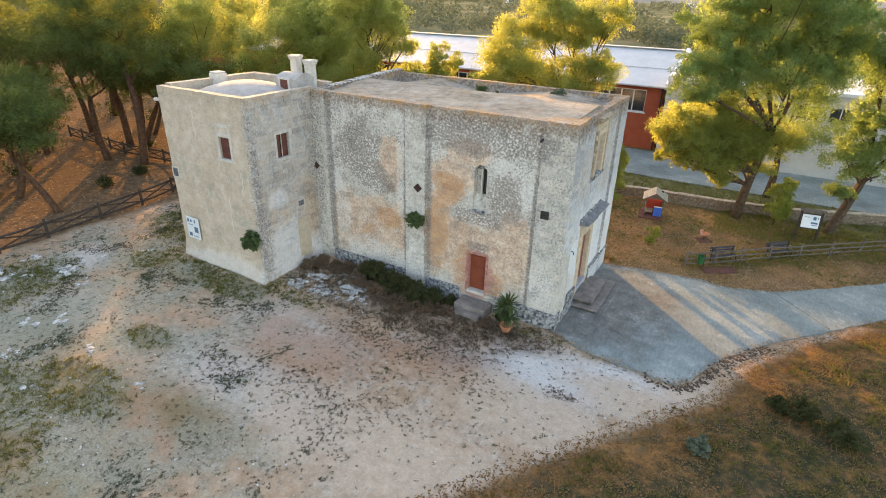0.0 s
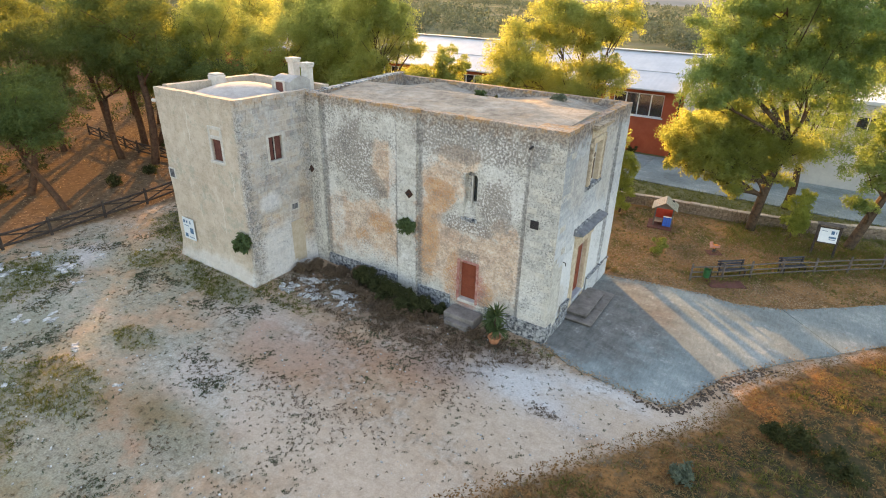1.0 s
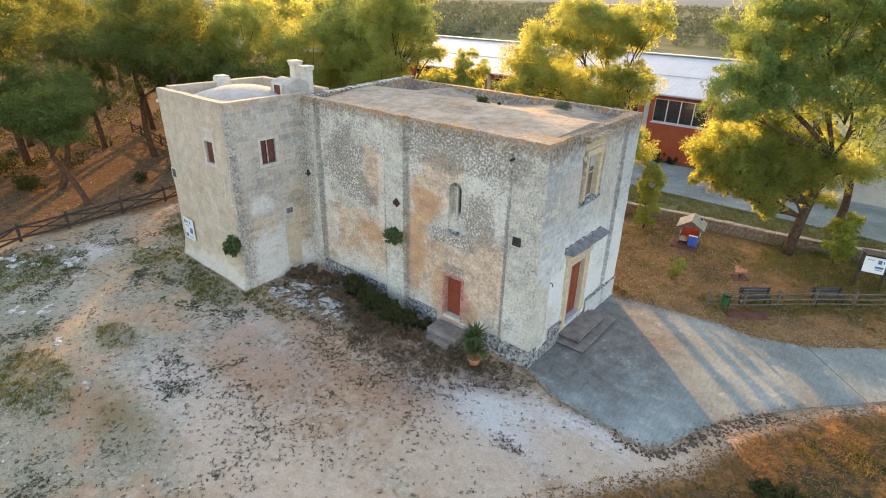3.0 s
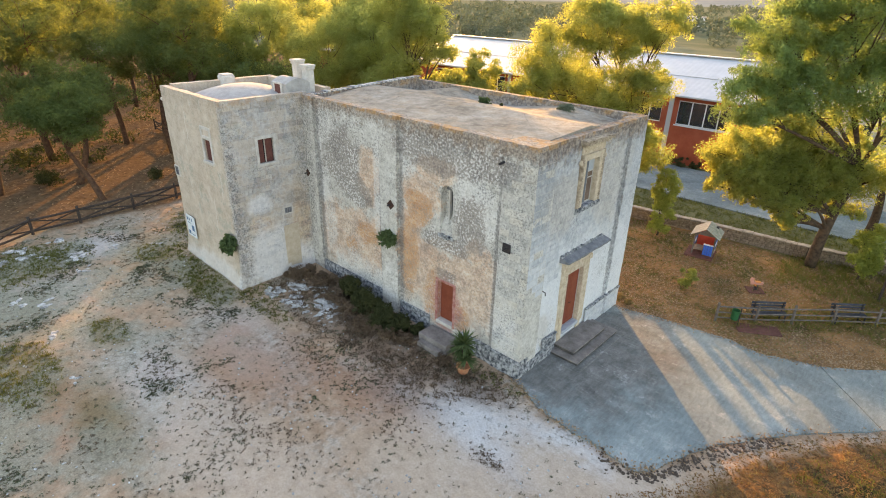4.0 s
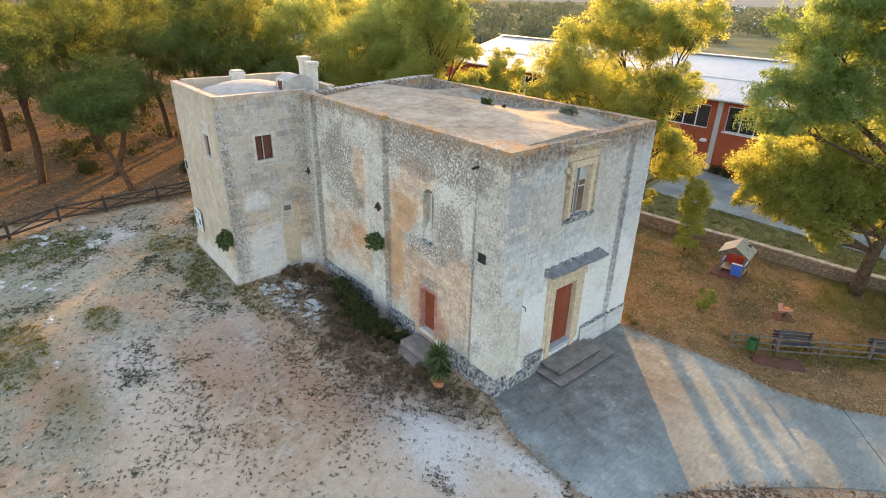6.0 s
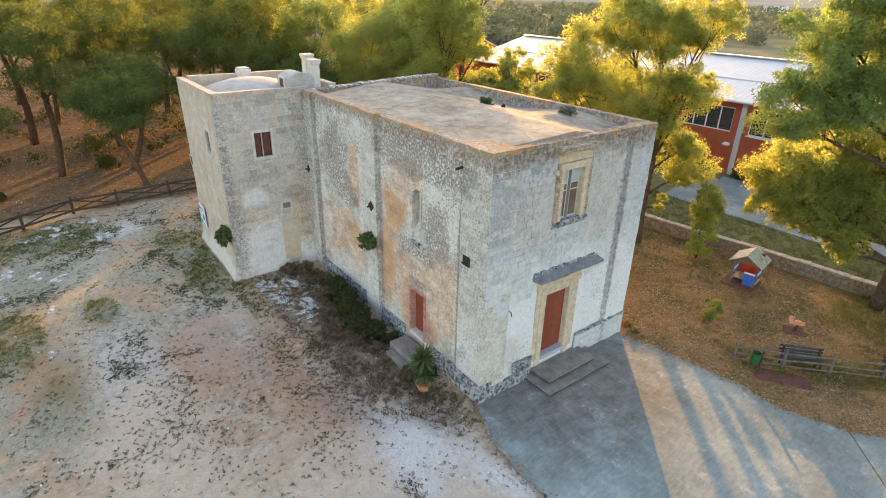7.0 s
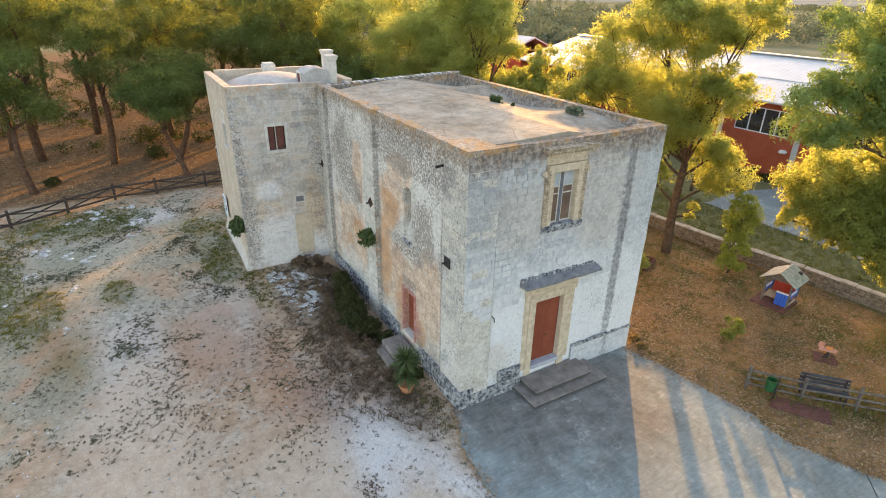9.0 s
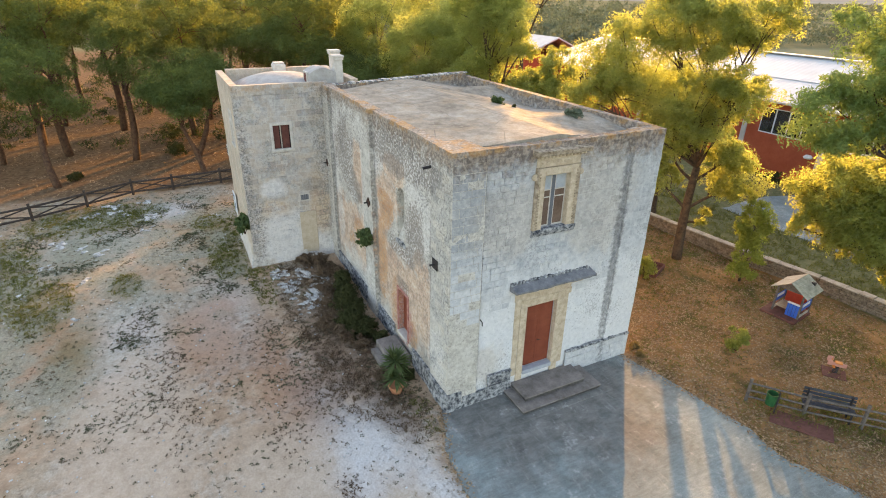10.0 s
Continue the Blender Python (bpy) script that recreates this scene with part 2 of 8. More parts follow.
        # lime wash above, ochre undercoat laid bare below
        col = g.ramp(soft, (0.36, (0.41, 0.395, 0.365)), (0.50, (0.56, 0.545, 0.51)), (0.64, (0.69, 0.68, 0.65)))
        bay = g.math("SUBTRACT", 1.0, g.most(g.blob((-7.85, 0, 5), (0.62, 3, 30), 0.5, 0.05), g.blob((-13.9, 0, 5), (0.5, 3, 30), 0.5, 0.05), g.blob((-0.7, 0, 5), (0.85, 3, 30), 0.5, 0.05)))
        under = g.math("SUBTRACT", 1.0, g.step(g.math("ADD", z, g.math("MULTIPLY", g.math("SUBTRACT", w, 0.5), 3.4)), 4.3, 5.0))
        under = g.math("MULTIPLY", g.math("MULTIPLY", under, bay), g.step(g.math("ADD", z, g.math("MULTIPLY", g.math("SUBTRACT", w, 0.5), 3.0)), 0.9, 2.0))
        patch = g.most(
            g.blob((-9.35, 0, 6.6), (0.75, 3, 1.35), w, 0.17), g.blob((-5.9, 0, 6.6), (1.2, 3, 1.0), w, 0.17), g.blob((-5.0, 0, 7.9), (1.3, 3, 0.6), w, 0.17),
            g.blob((-6.5, 0, 4.2), (0.8, 3, 2.4), w, 0.17), g.blob((-2.6, 0, 4.9), (0.7, 3, 0.6), w, 0.17))
        ochre = g.math("MULTIPLY", g.most(under, patch), g.math("ADD", 0.62, g.math("MULTIPLY", g.step(g.math("ADD", g.math("MULTIPLY", flake, 0.6), g.math("MULTIPLY", mid, 0.4)), 0.42, 0.56), 0.38)))
        ochre_col = g.ramp(soft, (0.38, (0.42, 0.255, 0.17)), (0.49, (0.62, 0.42, 0.295)), (0.56, (0.69, 0.52, 0.39)), (0.63, (0.75, 0.65, 0.56)))
        col = g.mix(g.math("MULTIPLY", ochre, 0.9), col, ochre_col)
        rust = g.most(g.blob((-6.0, 0, 6.0), (0.85, 3, 0.8), w, 0.17), g.blob((-6.6, 0, 3.6), (0.65, 3, 1.9), w, 0.17), g.blob((-11.0, 0, 2.7), (0.5, 3, 0.45), w, 0.17), g.blob((-4.9, 0, 1.9), (0.75, 3, 1.3), w, 0.3), g.blob((-3.3, 0, 1.4), (0.5, 3, 0.7), w, 0.3), g.blob((-9.6, 0, 3.6), (0.9, 3, 0.6), w, 0.17))
        col = g.mix(g.math("MULTIPLY", rust, g.math("ADD", 0.42, g.math("MULTIPLY", g.step(fine, 0.40, 0.56), 0.48))), col, g.ramp(pits, (0.4, (0.50, 0.235, 0.10)), (0.6, (0.67, 0.43, 0.25))))
        faded = g.math("MULTIPLY", g.blob((-4.26, 0, 1.75), (0.92, 3, 1.35), w, 0.3), g.math("ADD", 0.5, g.math("MULTIPLY", g.step(flake, 0.42, 0.56), 0.4)))
        col = g.mix(faded, col, g.ramp(pits, (0.4, (0.40, 0.12, 0.10)), (0.6, (0.56, 0.28, 0.24))))
        chalk = g.most(g.blob((-10.5, 0, 1.3), (2.2, 3, 0.9), w, 0.3), g.blob((-7.8, 0, 1.6), (0.6, 3, 1.2), w, 0.3), g.blob((-1.0, 0, 1.9), (0.7, 3, 1.3), w, 0.3), g.blob((-12.7, 0, 3.4), (0.5, 3, 1.6), w, 0.3), g.blob((-13.0, 0, 6.0), (0.5, 3, 2.0), w, 0.17), g.blob((-8.75, 0, 6.0), (0.3, 3, 2.4), w, 0.17), g.blob((-3.0, 0, 7.8), (0.9, 3, 0.9), w, 0.17), g.blob((-6.7, 0, 8.3), (0.6, 3, 1.1), w, 0.17), g.blob((-2.2, 0, 6.6), (0.6, 3, 1.3), w, 0.17))
        col = g.mix(g.math("MULTIPLY", chalk, g.math("ADD", 0.25, g.math("MULTIPLY", g.step(flake, 0.42, 0.56), 0.5))), col, g.ramp(fine, (0.3, (0.62, 0.625, 0.615)), (0.65, (0.76, 0.755, 0.75))))
        soot = g.most(g.blob((-11.5, 0, 7.0), (1.35, 3, 1.7), w, 0.17), g.blob((-10.4, 0, 5.7), (1.2, 3, 0.75), w, 0.17), g.blob((-4.2, 0, 8.7), (3.4, 3, 0.9), w, 0.17), g.blob((-3.0, 0, 6.0), (0.8, 3, 1.2), w, 0.17), g.blob((-4.4, 0, 4.8), (1.6, 3, 0.4), w, 0.17), g.math("MULTIPLY", g.blob((-4.3, 0, 3.2), (0.6, 3, 0.35), w, 0.3), 0.8))
        col = g.mix(g.math("MULTIPLY", soot, 0.74), col, g.ramp(flake, (0.38, (0.17, 0.145, 0.135)), (0.58, (0.38, 0.34, 0.31))))
        # pale flakes of lime that still cling, denser above
        dense = g.most(soot, g.math("MULTIPLY", g.math("MULTIPLY", g.step(z, 4.6, 6.2), 0.75), g.math("ADD", 0.3, g.math("MULTIPLY", bay, 0.7))), 0.40)
        lime = g.math("MULTIPLY", g.step(g.math("ADD", flake, g.math("MULTIPLY", g.math("SUBTRACT", big, 0.5), 0.30)), 0.54, 0.575), g.math("MULTIPLY", dense, g.math("SUBTRACT", 1.0, g.math("MULTIPLY", patch, 0.7))))
        col = g.mix(g.math("MULTIPLY", lime, 0.85), col, g.ramp(grain, (0.3, (0.66, 0.655, 0.64)), (0.7, (0.78, 0.775, 0.77))))
        # dark bands beside the pilasters and next to the tower
        dark_bands = g.most(g.blob((-7.12, 0, 5.0), (0.15, 3, 6.0), fine, 0.5), g.blob((-8.5, 0, 4.0), (0.09, 3, 6.0), fine, 0.5), g.blob((-13.3, 0, 4.5), (0.16, 3, 6.0), fine, 0.5), g.blob((-1.6, 0, 3.6), (0.10, 3, 6.0), fine, 0.5), g.math("MULTIPLY", g.blob((-14.2, -0.1, 6.0), (0.45, 0.5, 4.5), fine, 0.5), g.step(pits, 0.44, 0.56)))
        spots = g.math("MULTIPLY", g.step(g.math("ADD", pits, g.math("ADD", g.math("MULTIPLY", high, 0.035), g.math("MULTIPLY", g.math("SUBTRACT", g.noise(0.8, 5, 0.6), 0.5), 0.42))), 0.552, 0.605), g.math("MULTIPLY", g.math("ADD", 0.9 if per_piece else 0.6, g.math("MULTIPLY", bay, 0.1 if per_piece else 0.4)), g.math("SUBTRACT", 0.95, g.math("MULTIPLY", ochre, 0.35))))
    else:
        # white below, bare stone above, tinted blue for the front's cool shade
        col = g.ramp(fine, (0.32, (0.69, 0.70, 0.715)), (0.64, (0.82, 0.825, 0.83)))
        stone = g.ramp(soft, (0.36, (0.355, 0.38, 0.41)), (0.50, (0.50, 0.52, 0.54)), (0.64, (0.66, 0.665, 0.665)))
        above = g.step(g.math("ADD", z, g.math("MULTIPLY", g.math("SUBTRACT", w, 0.5), 7.0)), 3.6, 6.6)
        if per_piece:
            above = g.math("MAXIMUM", above, 0.55)
        col = g.mix(g.math("MULTIPLY", above, 0.92), col, stone)
        beige = g.most(g.blob((0, 2.3, 7.2), (2, 1.4, 1.3), w), g.blob((0, 6.0, 7.6), (2, 1.5, 2.2), w), g.blob((0, 1.6, 1.6), (2, 0.7, 0.9), w))
        col = g.mix(g.math("MULTIPLY", beige, 0.5), col, g.ramp(fine, (0.35, (0.50, 0.435, 0.365)), (0.65, (0.64, 0.58, 0.51))))
        lower = g.math("MULTIPLY", g.step(g.math("ADD", pits, g.math("MULTIPLY", g.math("SUBTRACT", big, 0.5), 0.5)), 0.59, 0.64), 0.6)
        # dark bands along the pilaster edges of the front
        dark_bands = g.most(g.blob((0, 7.18, 5.2), (2, 0.17, 5.0), fine, 0.5), g.blob((0, 1.26, 6.0), (2, 0.03, 6.5), fine, 0.5), g.math("MULTIPLY", g.blob((0, 0.6, 8.0), (2, 0.9, 1.4), w), 0.45))
        spots = lower
    col = g.mix(g.math("MULTIPLY", dark_bands, 0.72), col, g.ramp(flake, (0.40, (0.12, 0.118, 0.122)), (0.60, (0.33, 0.32, 0.315))))
    col = g.mix(g.math("MULTIPLY", spots, 0.66), col, g.ramp(grain, (0.3, (0.09, 0.09, 0.092)), (0.7, (0.23, 0.225, 0.22))))
    # weathered rim under the roof edge
    rim = g.step(g.math("ADD", z, g.math("MULTIPLY", g.math("SUBTRACT", g.noise(3.0, 7, 0.72), 0.5), 2.2)), 9.0 if south else 8.55, 9.55)
    col = g.mix(g.math("MULTIPLY", rim, 0.2 if tower else 0.7 if south else 0.85), col, g.ramp(flake, (0.42, (0.13, 0.085, 0.060)), (0.60, (0.42, 0.325, 0.25))))
    tops = g.math("MULTIPLY", g.math("MULTIPLY", g.step(z, 9.56, 9.70), nave), g.step(g.noise(1.6, 7, 0.75), 0.46, 0.60))
    col = g.mix(g.math("MULTIPLY", tops, 0.7), col, g.ramp(pits, (0.4, (0.40, 0.185, 0.055)), (0.6, (0.56, 0.33, 0.13))))
    col = g.mix(0.32, col, g.ramp(grain, (0.3, (0.38, 0.375, 0.37)), (0.7, (0.66, 0.655, 0.65))), "OVERLAY")
    hgt = g.math("ADD", g.math("ADD", g.math("MULTIPLY", flake, 1.0), g.math("MULTIPLY", pits, 0.6)), g.math("MULTIPLY", grain, 0.25))
    if per_piece:
        col = g.mix(0.72 if south else 0.5, col, g.ramp(g.chance(), (0.0, (0.30, 0.315, 0.34) if south else (0.37, 0.38, 0.40)), (0.5, (0.44, 0.45, 0.46)), (1.0, (0.54, 0.52, 0.49) if south else (0.60, 0.59, 0.57))), "OVERLAY")
    nrm = g.bump(hgt, 0.55, 0.05)
    if blocks:
        br = g.node("TexBrick")
        g.put(br.inputs["Vector"], g.join(g.math("ADD", along, g.math("MULTIPLY", mid, 0.05)), g.math("ADD", z, g.math("MULTIPLY", g.noise(1.1, 3), 0.06)), 0.0))
        pale = not south or tower
        br.inputs["Color1"].default_value = (0.38, 0.375, 0.375, 1)
        br.inputs["Color2"].default_value = (0.56, 0.555, 0.55, 1)
        br.inputs["Mortar"].default_value = (0.64, 0.635, 0.63, 1) if pale else (0.36, 0.35, 0.34, 1)
        br.inputs["Scale"].default_value = 1.0
        br.inputs["Mortar Size"].default_value = 0.014
        br.inputs["Mortar Smooth"].default_value = 0.8
        br.inputs["Brick Width"].default_value = 0.50
        br.inputs["Row Height"].default_value = 0.27
        show = g.math("MULTIPLY", g.step(g.noise(0.7, 4, 0.6), 0.36, 0.58), 0.72 if south else 0.6)
        if tower:
            show = g.math("MULTIPLY", g.math("ADD", 0.15, g.math("MULTIPLY", show, 0.9)), g.math("ADD", 0.3, g.math("MULTIPLY", east, 0.7)))
        elif not south:
            show = g.math("MULTIPLY", show, g.math("ADD", 0.25, g.math("MULTIPLY", above, 1.1)), True)
        col = g.mix(show, col, br.outputs[0], "OVERLAY")
        nrm = g.bump(g.math("MULTIPLY", br.outputs["Fac"], -1.0), 0.35, 0.02, nrm)
    # scales each face's colour to paint in its light: tower, south, front
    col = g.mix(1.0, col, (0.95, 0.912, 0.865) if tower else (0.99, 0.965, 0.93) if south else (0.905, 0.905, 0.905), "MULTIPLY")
    return g.done(col, nrm)


def plain(name, a, b, scale=6.0, rough_=0.85, bump=0.2, metal=0.0, dist=0.01, spec=0.3, world_space=False, spread=0.14):
    g = Mat(name, rough_, metal, spec)
    v = g.pos() if world_space else g.obj()
    n1, n2 = g.noise(scale, 6, 0.65, v), g.noise(scale * 7, 4, 0.7, v)
    f = g.math("ADD", g.math("MULTIPLY", n1, 0.7), g.math("MULTIPLY", n2, 0.3))
    col = g.ramp(f, (0.5 - spread, a), (0.5 + spread, b))
    return g.done(col, g.bump(f, bump, dist), g.math("ADD", rough_ - 0.1, g.math("MULTIPLY", n2, 0.2)))


def leafy(name, dark, light, glow, through_=0.45):
    """Leaves that let low sunlight through."""
    g = Mat(name, 0.7, spec=0.08)
    f = g.math("ADD", g.math("MULTIPLY", g.island(), 0.45), g.math("MULTIPLY", g.noise(0.5, 3), 0.55))
    col = g.ramp(f, (0.15, dark), (0.85, light))
    g.put(g.b.inputs["Base Color"], col)
    t = g.node("BsdfTranslucent")
    g.put(t.inputs[0], g.ramp(f, (0.1, tuple(c * 0.7 for c in glow)), (0.9, glow)))
    s = g.node("MixShader")
    s.inputs[0].default_value = through_
    g.nt.links.new(g.b.outputs[0], s.inputs[1])
    g.nt.links.new(t.outputs[0], s.inputs[2])
    g.nt.links.new(s.outputs[0], g.out.inputs[0])
    return g.m


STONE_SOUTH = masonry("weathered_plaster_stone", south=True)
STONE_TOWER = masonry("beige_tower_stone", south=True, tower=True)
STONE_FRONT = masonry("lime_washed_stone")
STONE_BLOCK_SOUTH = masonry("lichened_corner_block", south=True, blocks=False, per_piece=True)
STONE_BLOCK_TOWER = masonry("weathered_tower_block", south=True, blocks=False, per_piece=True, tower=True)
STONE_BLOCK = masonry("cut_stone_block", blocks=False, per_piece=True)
RUBBLE = plain("grey_plinth_stone", (0.035, 0.042, 0.055), (0.47, 0.475, 0.48), 6.0, 0.95, 0.8, dist=0.05, world_space=True, spread=0.085)
CARVED = plain("golden_carved_limestone", (0.42, 0.325, 0.225), (0.69, 0.58, 0.445), 4.5, 0.9, 0.35, dist=0.02, world_space=True)
CARVED_DIRTY = plain("sooted_carved_limestone", (0.17, 0.125, 0.085), (0.58, 0.47, 0.35), 5.5, 0.92, 0.5, dist=0.03, world_space=True)
PALE_STONE = plain("pale_dressed_stone", (0.46, 0.42, 0.375), (0.66, 0.62, 0.57), 4.0, 0.9, 0.3, world_space=True)
WHITE_PLASTER = plain("whitewashed_vault", (0.30, 0.285, 0.27), (0.47, 0.45, 0.43), 1.5, 0.9, 0.2, world_space=True)
STEP_STONE = plain("worn_grey_step_stone", (0.13, 0.112, 0.10), (0.29, 0.255, 0.235), 2.0, 0.85, 0.3, world_space=True)
# darker copy of the step stone; the risers' shade is in the colour
SHADED_RISER = plain("shaded_riser_stone", (0.05, 0.045, 0.042), (0.13, 0.12, 0.11), 3.0, 0.95, 0.4, world_space=True)
SLATE = plain("dark_weathered_slab", (0.12, 0.125, 0.14), (0.27, 0.27, 0.28), 3.0, 0.9, 0.5, dist=0.02, world_space=True)
DOOR_RED = plain("brown_red_door_paint", (0.19, 0.042, 0.022), (0.28, 0.075, 0.040), 1.5, 0.55, 0.1)
RED_PAINT = plain("faded_red_paint", (0.32, 0.085, 0.075), (0.56, 0.33, 0.27), 5.0, 0.9, 0.3, world_space=True)
SHUTTER = plain("dark_red_shutter_wood", (0.085, 0.028, 0.024), (0.165, 0.06, 0.045), 3.0, 0.7, 0.2)
DARK = plain("dark_interior", (0.008, 0.008, 0.009), (0.02, 0.02, 0.022), 2.0, 0.9, 0.1)
IRON = plain("dark_iron", (0.03, 0.03, 0.035), (0.09, 0.08, 0.08), 8.0, 0.6, 0.3, 0.6)
RUST_IRON = plain("rusty_iron", (0.045, 0.024, 0.018), (0.11, 0.055, 0.04), 8.0, 0.8, 0.3, 0.3)
GREY_FRAME = plain("grey_window_frame", (0.10, 0.11, 0.13), (0.16, 0.17, 0.19), 6.0, 0.5, 0.1)
WOOD_FENCE = plain("dark_weathered_fence_wood", (0.028, 0.022, 0.02), (0.085, 0.065, 0.055), 5.0, 0.85, 0.4)
WOOD_GREY = plain("silvered_fence_wood", (0.07, 0.058, 0.052), (0.19, 0.16, 0.14), 5.0, 0.85, 0.4)
TERRACOTTA = plain("terracotta", (0.38, 0.14, 0.07), (0.52, 0.24, 0.13), 5.0, 0.85, 0.2)
BARK = plain("brown_bark", (0.04, 0.028, 0.02), (0.135, 0.09, 0.06), 5.0, 0.95, 0.8, dist=0.04)
BARK_PINE = plain("pine_bark", (0.05, 0.028, 0.018), (0.16, 0.085, 0.05), 5.0, 0.95, 0.8, dist=0.04)
METAL_ROOF = plain("white_roof_sheet", (0.40, 0.415, 0.43), (0.50, 0.51, 0.52), 0.8, 0.45, 0.1)
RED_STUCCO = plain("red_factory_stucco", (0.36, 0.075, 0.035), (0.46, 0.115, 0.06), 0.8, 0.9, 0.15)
GREY_STUCCO = plain("grey_factory_stucco", (0.42, 0.42, 0.42), (0.55, 0.55, 0.54), 0.8, 0.9, 0.15)
WHITE_PAINT = plain("white_paint", (0.70, 0.70, 0.70), (0.80, 0.80, 0.79), 4.0, 0.6, 0.1)
BLUE_PLASTIC = plain("blue_panel", (0.02, 0.09, 0.42), (0.035, 0.14, 0.55), 4.0, 0.45, 0.05)
RED_PANEL = plain("red_panel", (0.45, 0.045, 0.025), (0.58, 0.075, 0.04), 4.0, 0.5, 0.05)
PINK_PANEL = plain("pink_panel", (0.55, 0.22, 0.16), (0.68, 0.34, 0.26), 4.0, 0.5, 0.05)
ORANGE_PANEL = plain("orange_panel", (0.60, 0.17, 0.02), (0.70, 0.25, 0.05), 4.0, 0.5, 0.05)
RUBBER = plain("red_rubber_mat", (0.10, 0.038, 0.03), (0.19, 0.08, 0.065), 6.0, 0.9, 0.3)
PLANK = plain("light_roof_planks", (0.34, 0.29, 0.24), (0.52, 0.47, 0.42), 3.0, 0.8, 0.2)
GREEN_METAL = plain("green_bin_metal", (0.01, 0.07, 0.025), (0.02, 0.12, 0.045), 5.0, 0.5, 0.1)
SIGN_WHITE = plain("sign_panel", (0.62, 0.67, 0.70), (0.72, 0.75, 0.77), 2.0, 0.4, 0.02)
SIGN_INK = plain("sign_print", (0.05, 0.12, 0.22), (0.09, 0.18, 0.30), 2.0, 0.5, 0.02)
LIMESTONE = plain("bare_limestone", (0.25, 0.24, 0.225), (0.68, 0.675, 0.66), 3.5, 0.95, 0.6, dist=0.05, world_space=True, spread=0.10)

# leaf in sun, brightened for haze, and the same leaf toned for shade
EUCALYPT = leafy("eucalypt_leaf", (0.125, 0.17, 0.062), (0.27, 0.30, 0.11), (0.60, 0.63, 0.165), 0.62)
EUCALYPT_SHADED = leafy("shaded_eucalypt_leaf", (0.095, 0.155, 0.06), (0.22, 0.285, 0.11), (0.42, 0.54, 0.16), 0.54)
PINE_LEAF = leafy("pine_needles", (0.05, 0.085, 0.03), (0.11, 0.16, 0.06), (0.30, 0.33, 0.065), 0.40)
SCRUB = leafy("dark_scrub_leaf", (0.028, 0.034, 0.015), (0.085, 0.090, 0.038), (0.12, 0.14, 0.03), 0.2)
YUCCA_LEAF = leafy("yucca_leaf", (0.035, 0.06, 0.024), (0.12, 0.165, 0.07), (0.25, 0.30, 0.08), 0.2)
YELLOW_SHRUB = leafy("yellow_green_leaf", (0.16, 0.19, 0.048), (0.34, 0.36, 0.09), (0.44, 0.52, 0.09), 0.42)
# lightened so that the far groves look hazy
OLIVE = leafy("grove_leaf", (0.08, 0.105, 0.075), (0.19, 0.215, 0.15), (0.16, 0.18, 0.07), 0.15)
DRY_WEED = leafy("dry_weed", (0.085, 0.078, 0.058), (0.22, 0.195, 0.14), (0.25, 0.17, 0.07), 0.25)
DRY_SCRUB = leafy("brown_dead_scrub", (0.085, 0.06, 0.042), (0.23, 0.16, 0.11), (0.22, 0.13, 0.06), 0.2)
CUSHION = leafy("grey_green_cushion", (0.045, 0.062, 0.034), (0.13, 0.155, 0.085), (0.16, 0.17, 0.09), 0.2)
DRY_GRASS = leafy("golden_dry_grass", (0.16, 0.105, 0.04), (0.34, 0.24, 0.11), (0.42, 0.32, 0.13), 0.32)
GREEN_GRASS = leafy("short_grass", (0.06, 0.075, 0.025), (0.15, 0.16, 0.05), (0.35, 0.33, 0.06), 0.35)
LITTER = leafy("fallen_leaves", (0.10, 0.052, 0.028), (0.62, 0.43, 0.26), (0.32, 0.20, 0.09), 0.2)
BANK_LITTER = leafy("orange_brown_leaves", (0.085, 0.042, 0.02), (0.42, 0.225, 0.095), (0.32, 0.20, 0.09), 0.2)

_glass = Mat("window_glass", 0.05, spec=0.5)
_glass.b.inputs["Transmission Weight"].default_value = 0.9
GLASS = _glass.done((0.32, 0.36, 0.40))

# ---- ground ----
VERGE = [(-9.0, -22.0), (-0.2, -11.2), (2.9, -6.7), (7.1, -1.0), (8.1, 1.9), (10.2, 5.2), (14.1, 9.6), (22.0, 17.0), (60.0, 52.0)]


def verge_side(x, y):
    """Distance into the grass bank on the far side of the dirt track; negative on the track's side."""
    best, sign = 1e9, -1
    for (ax, ay), (bx, by) in zip(VERGE, VERGE[1:]):
        dx, dy = bx - ax, by - ay
        t = min(1, max(0, ((x - ax) * dx + (y - ay) * dy) / (dx * dx + dy * dy)))
        d = math.hypot(x - ax - t * dx, y - ay - t * dy)
        if d < best:
            best, sign = d, 1 if (x - ax) * dy - (y - ay) * dx > 0 else -1
    return best * sign


def ground_height(x, y):
    h = 0.0
    if x < -8:
        h += 0.45 * sstep(-8, -17, x) + 0.30 * sstep(-17, -30, x)
    if -60 < x < 60 and -60 < y < 60:
        h += 0.35 * sstep(0.1, 3.5, verge_side(x, y))
        away = sstep(-0.5, 2.5, max(-y, x, y - 9))
        h += 0.06 * noise.noise(Vector((x * 0.35, y * 0.35, 0))) * away + 0.03 * noise.noise(Vector((x * 1.3, y * 1.3, 3))) * away
    h += 6.0 * sstep(150, 700, math.hypot(x, y)) * noise.noise(Vector((x * 0.002, y * 0.002, 9)))
    if on_slab(x, y):
        h = min(h, 0.0) - 0.03
    return h


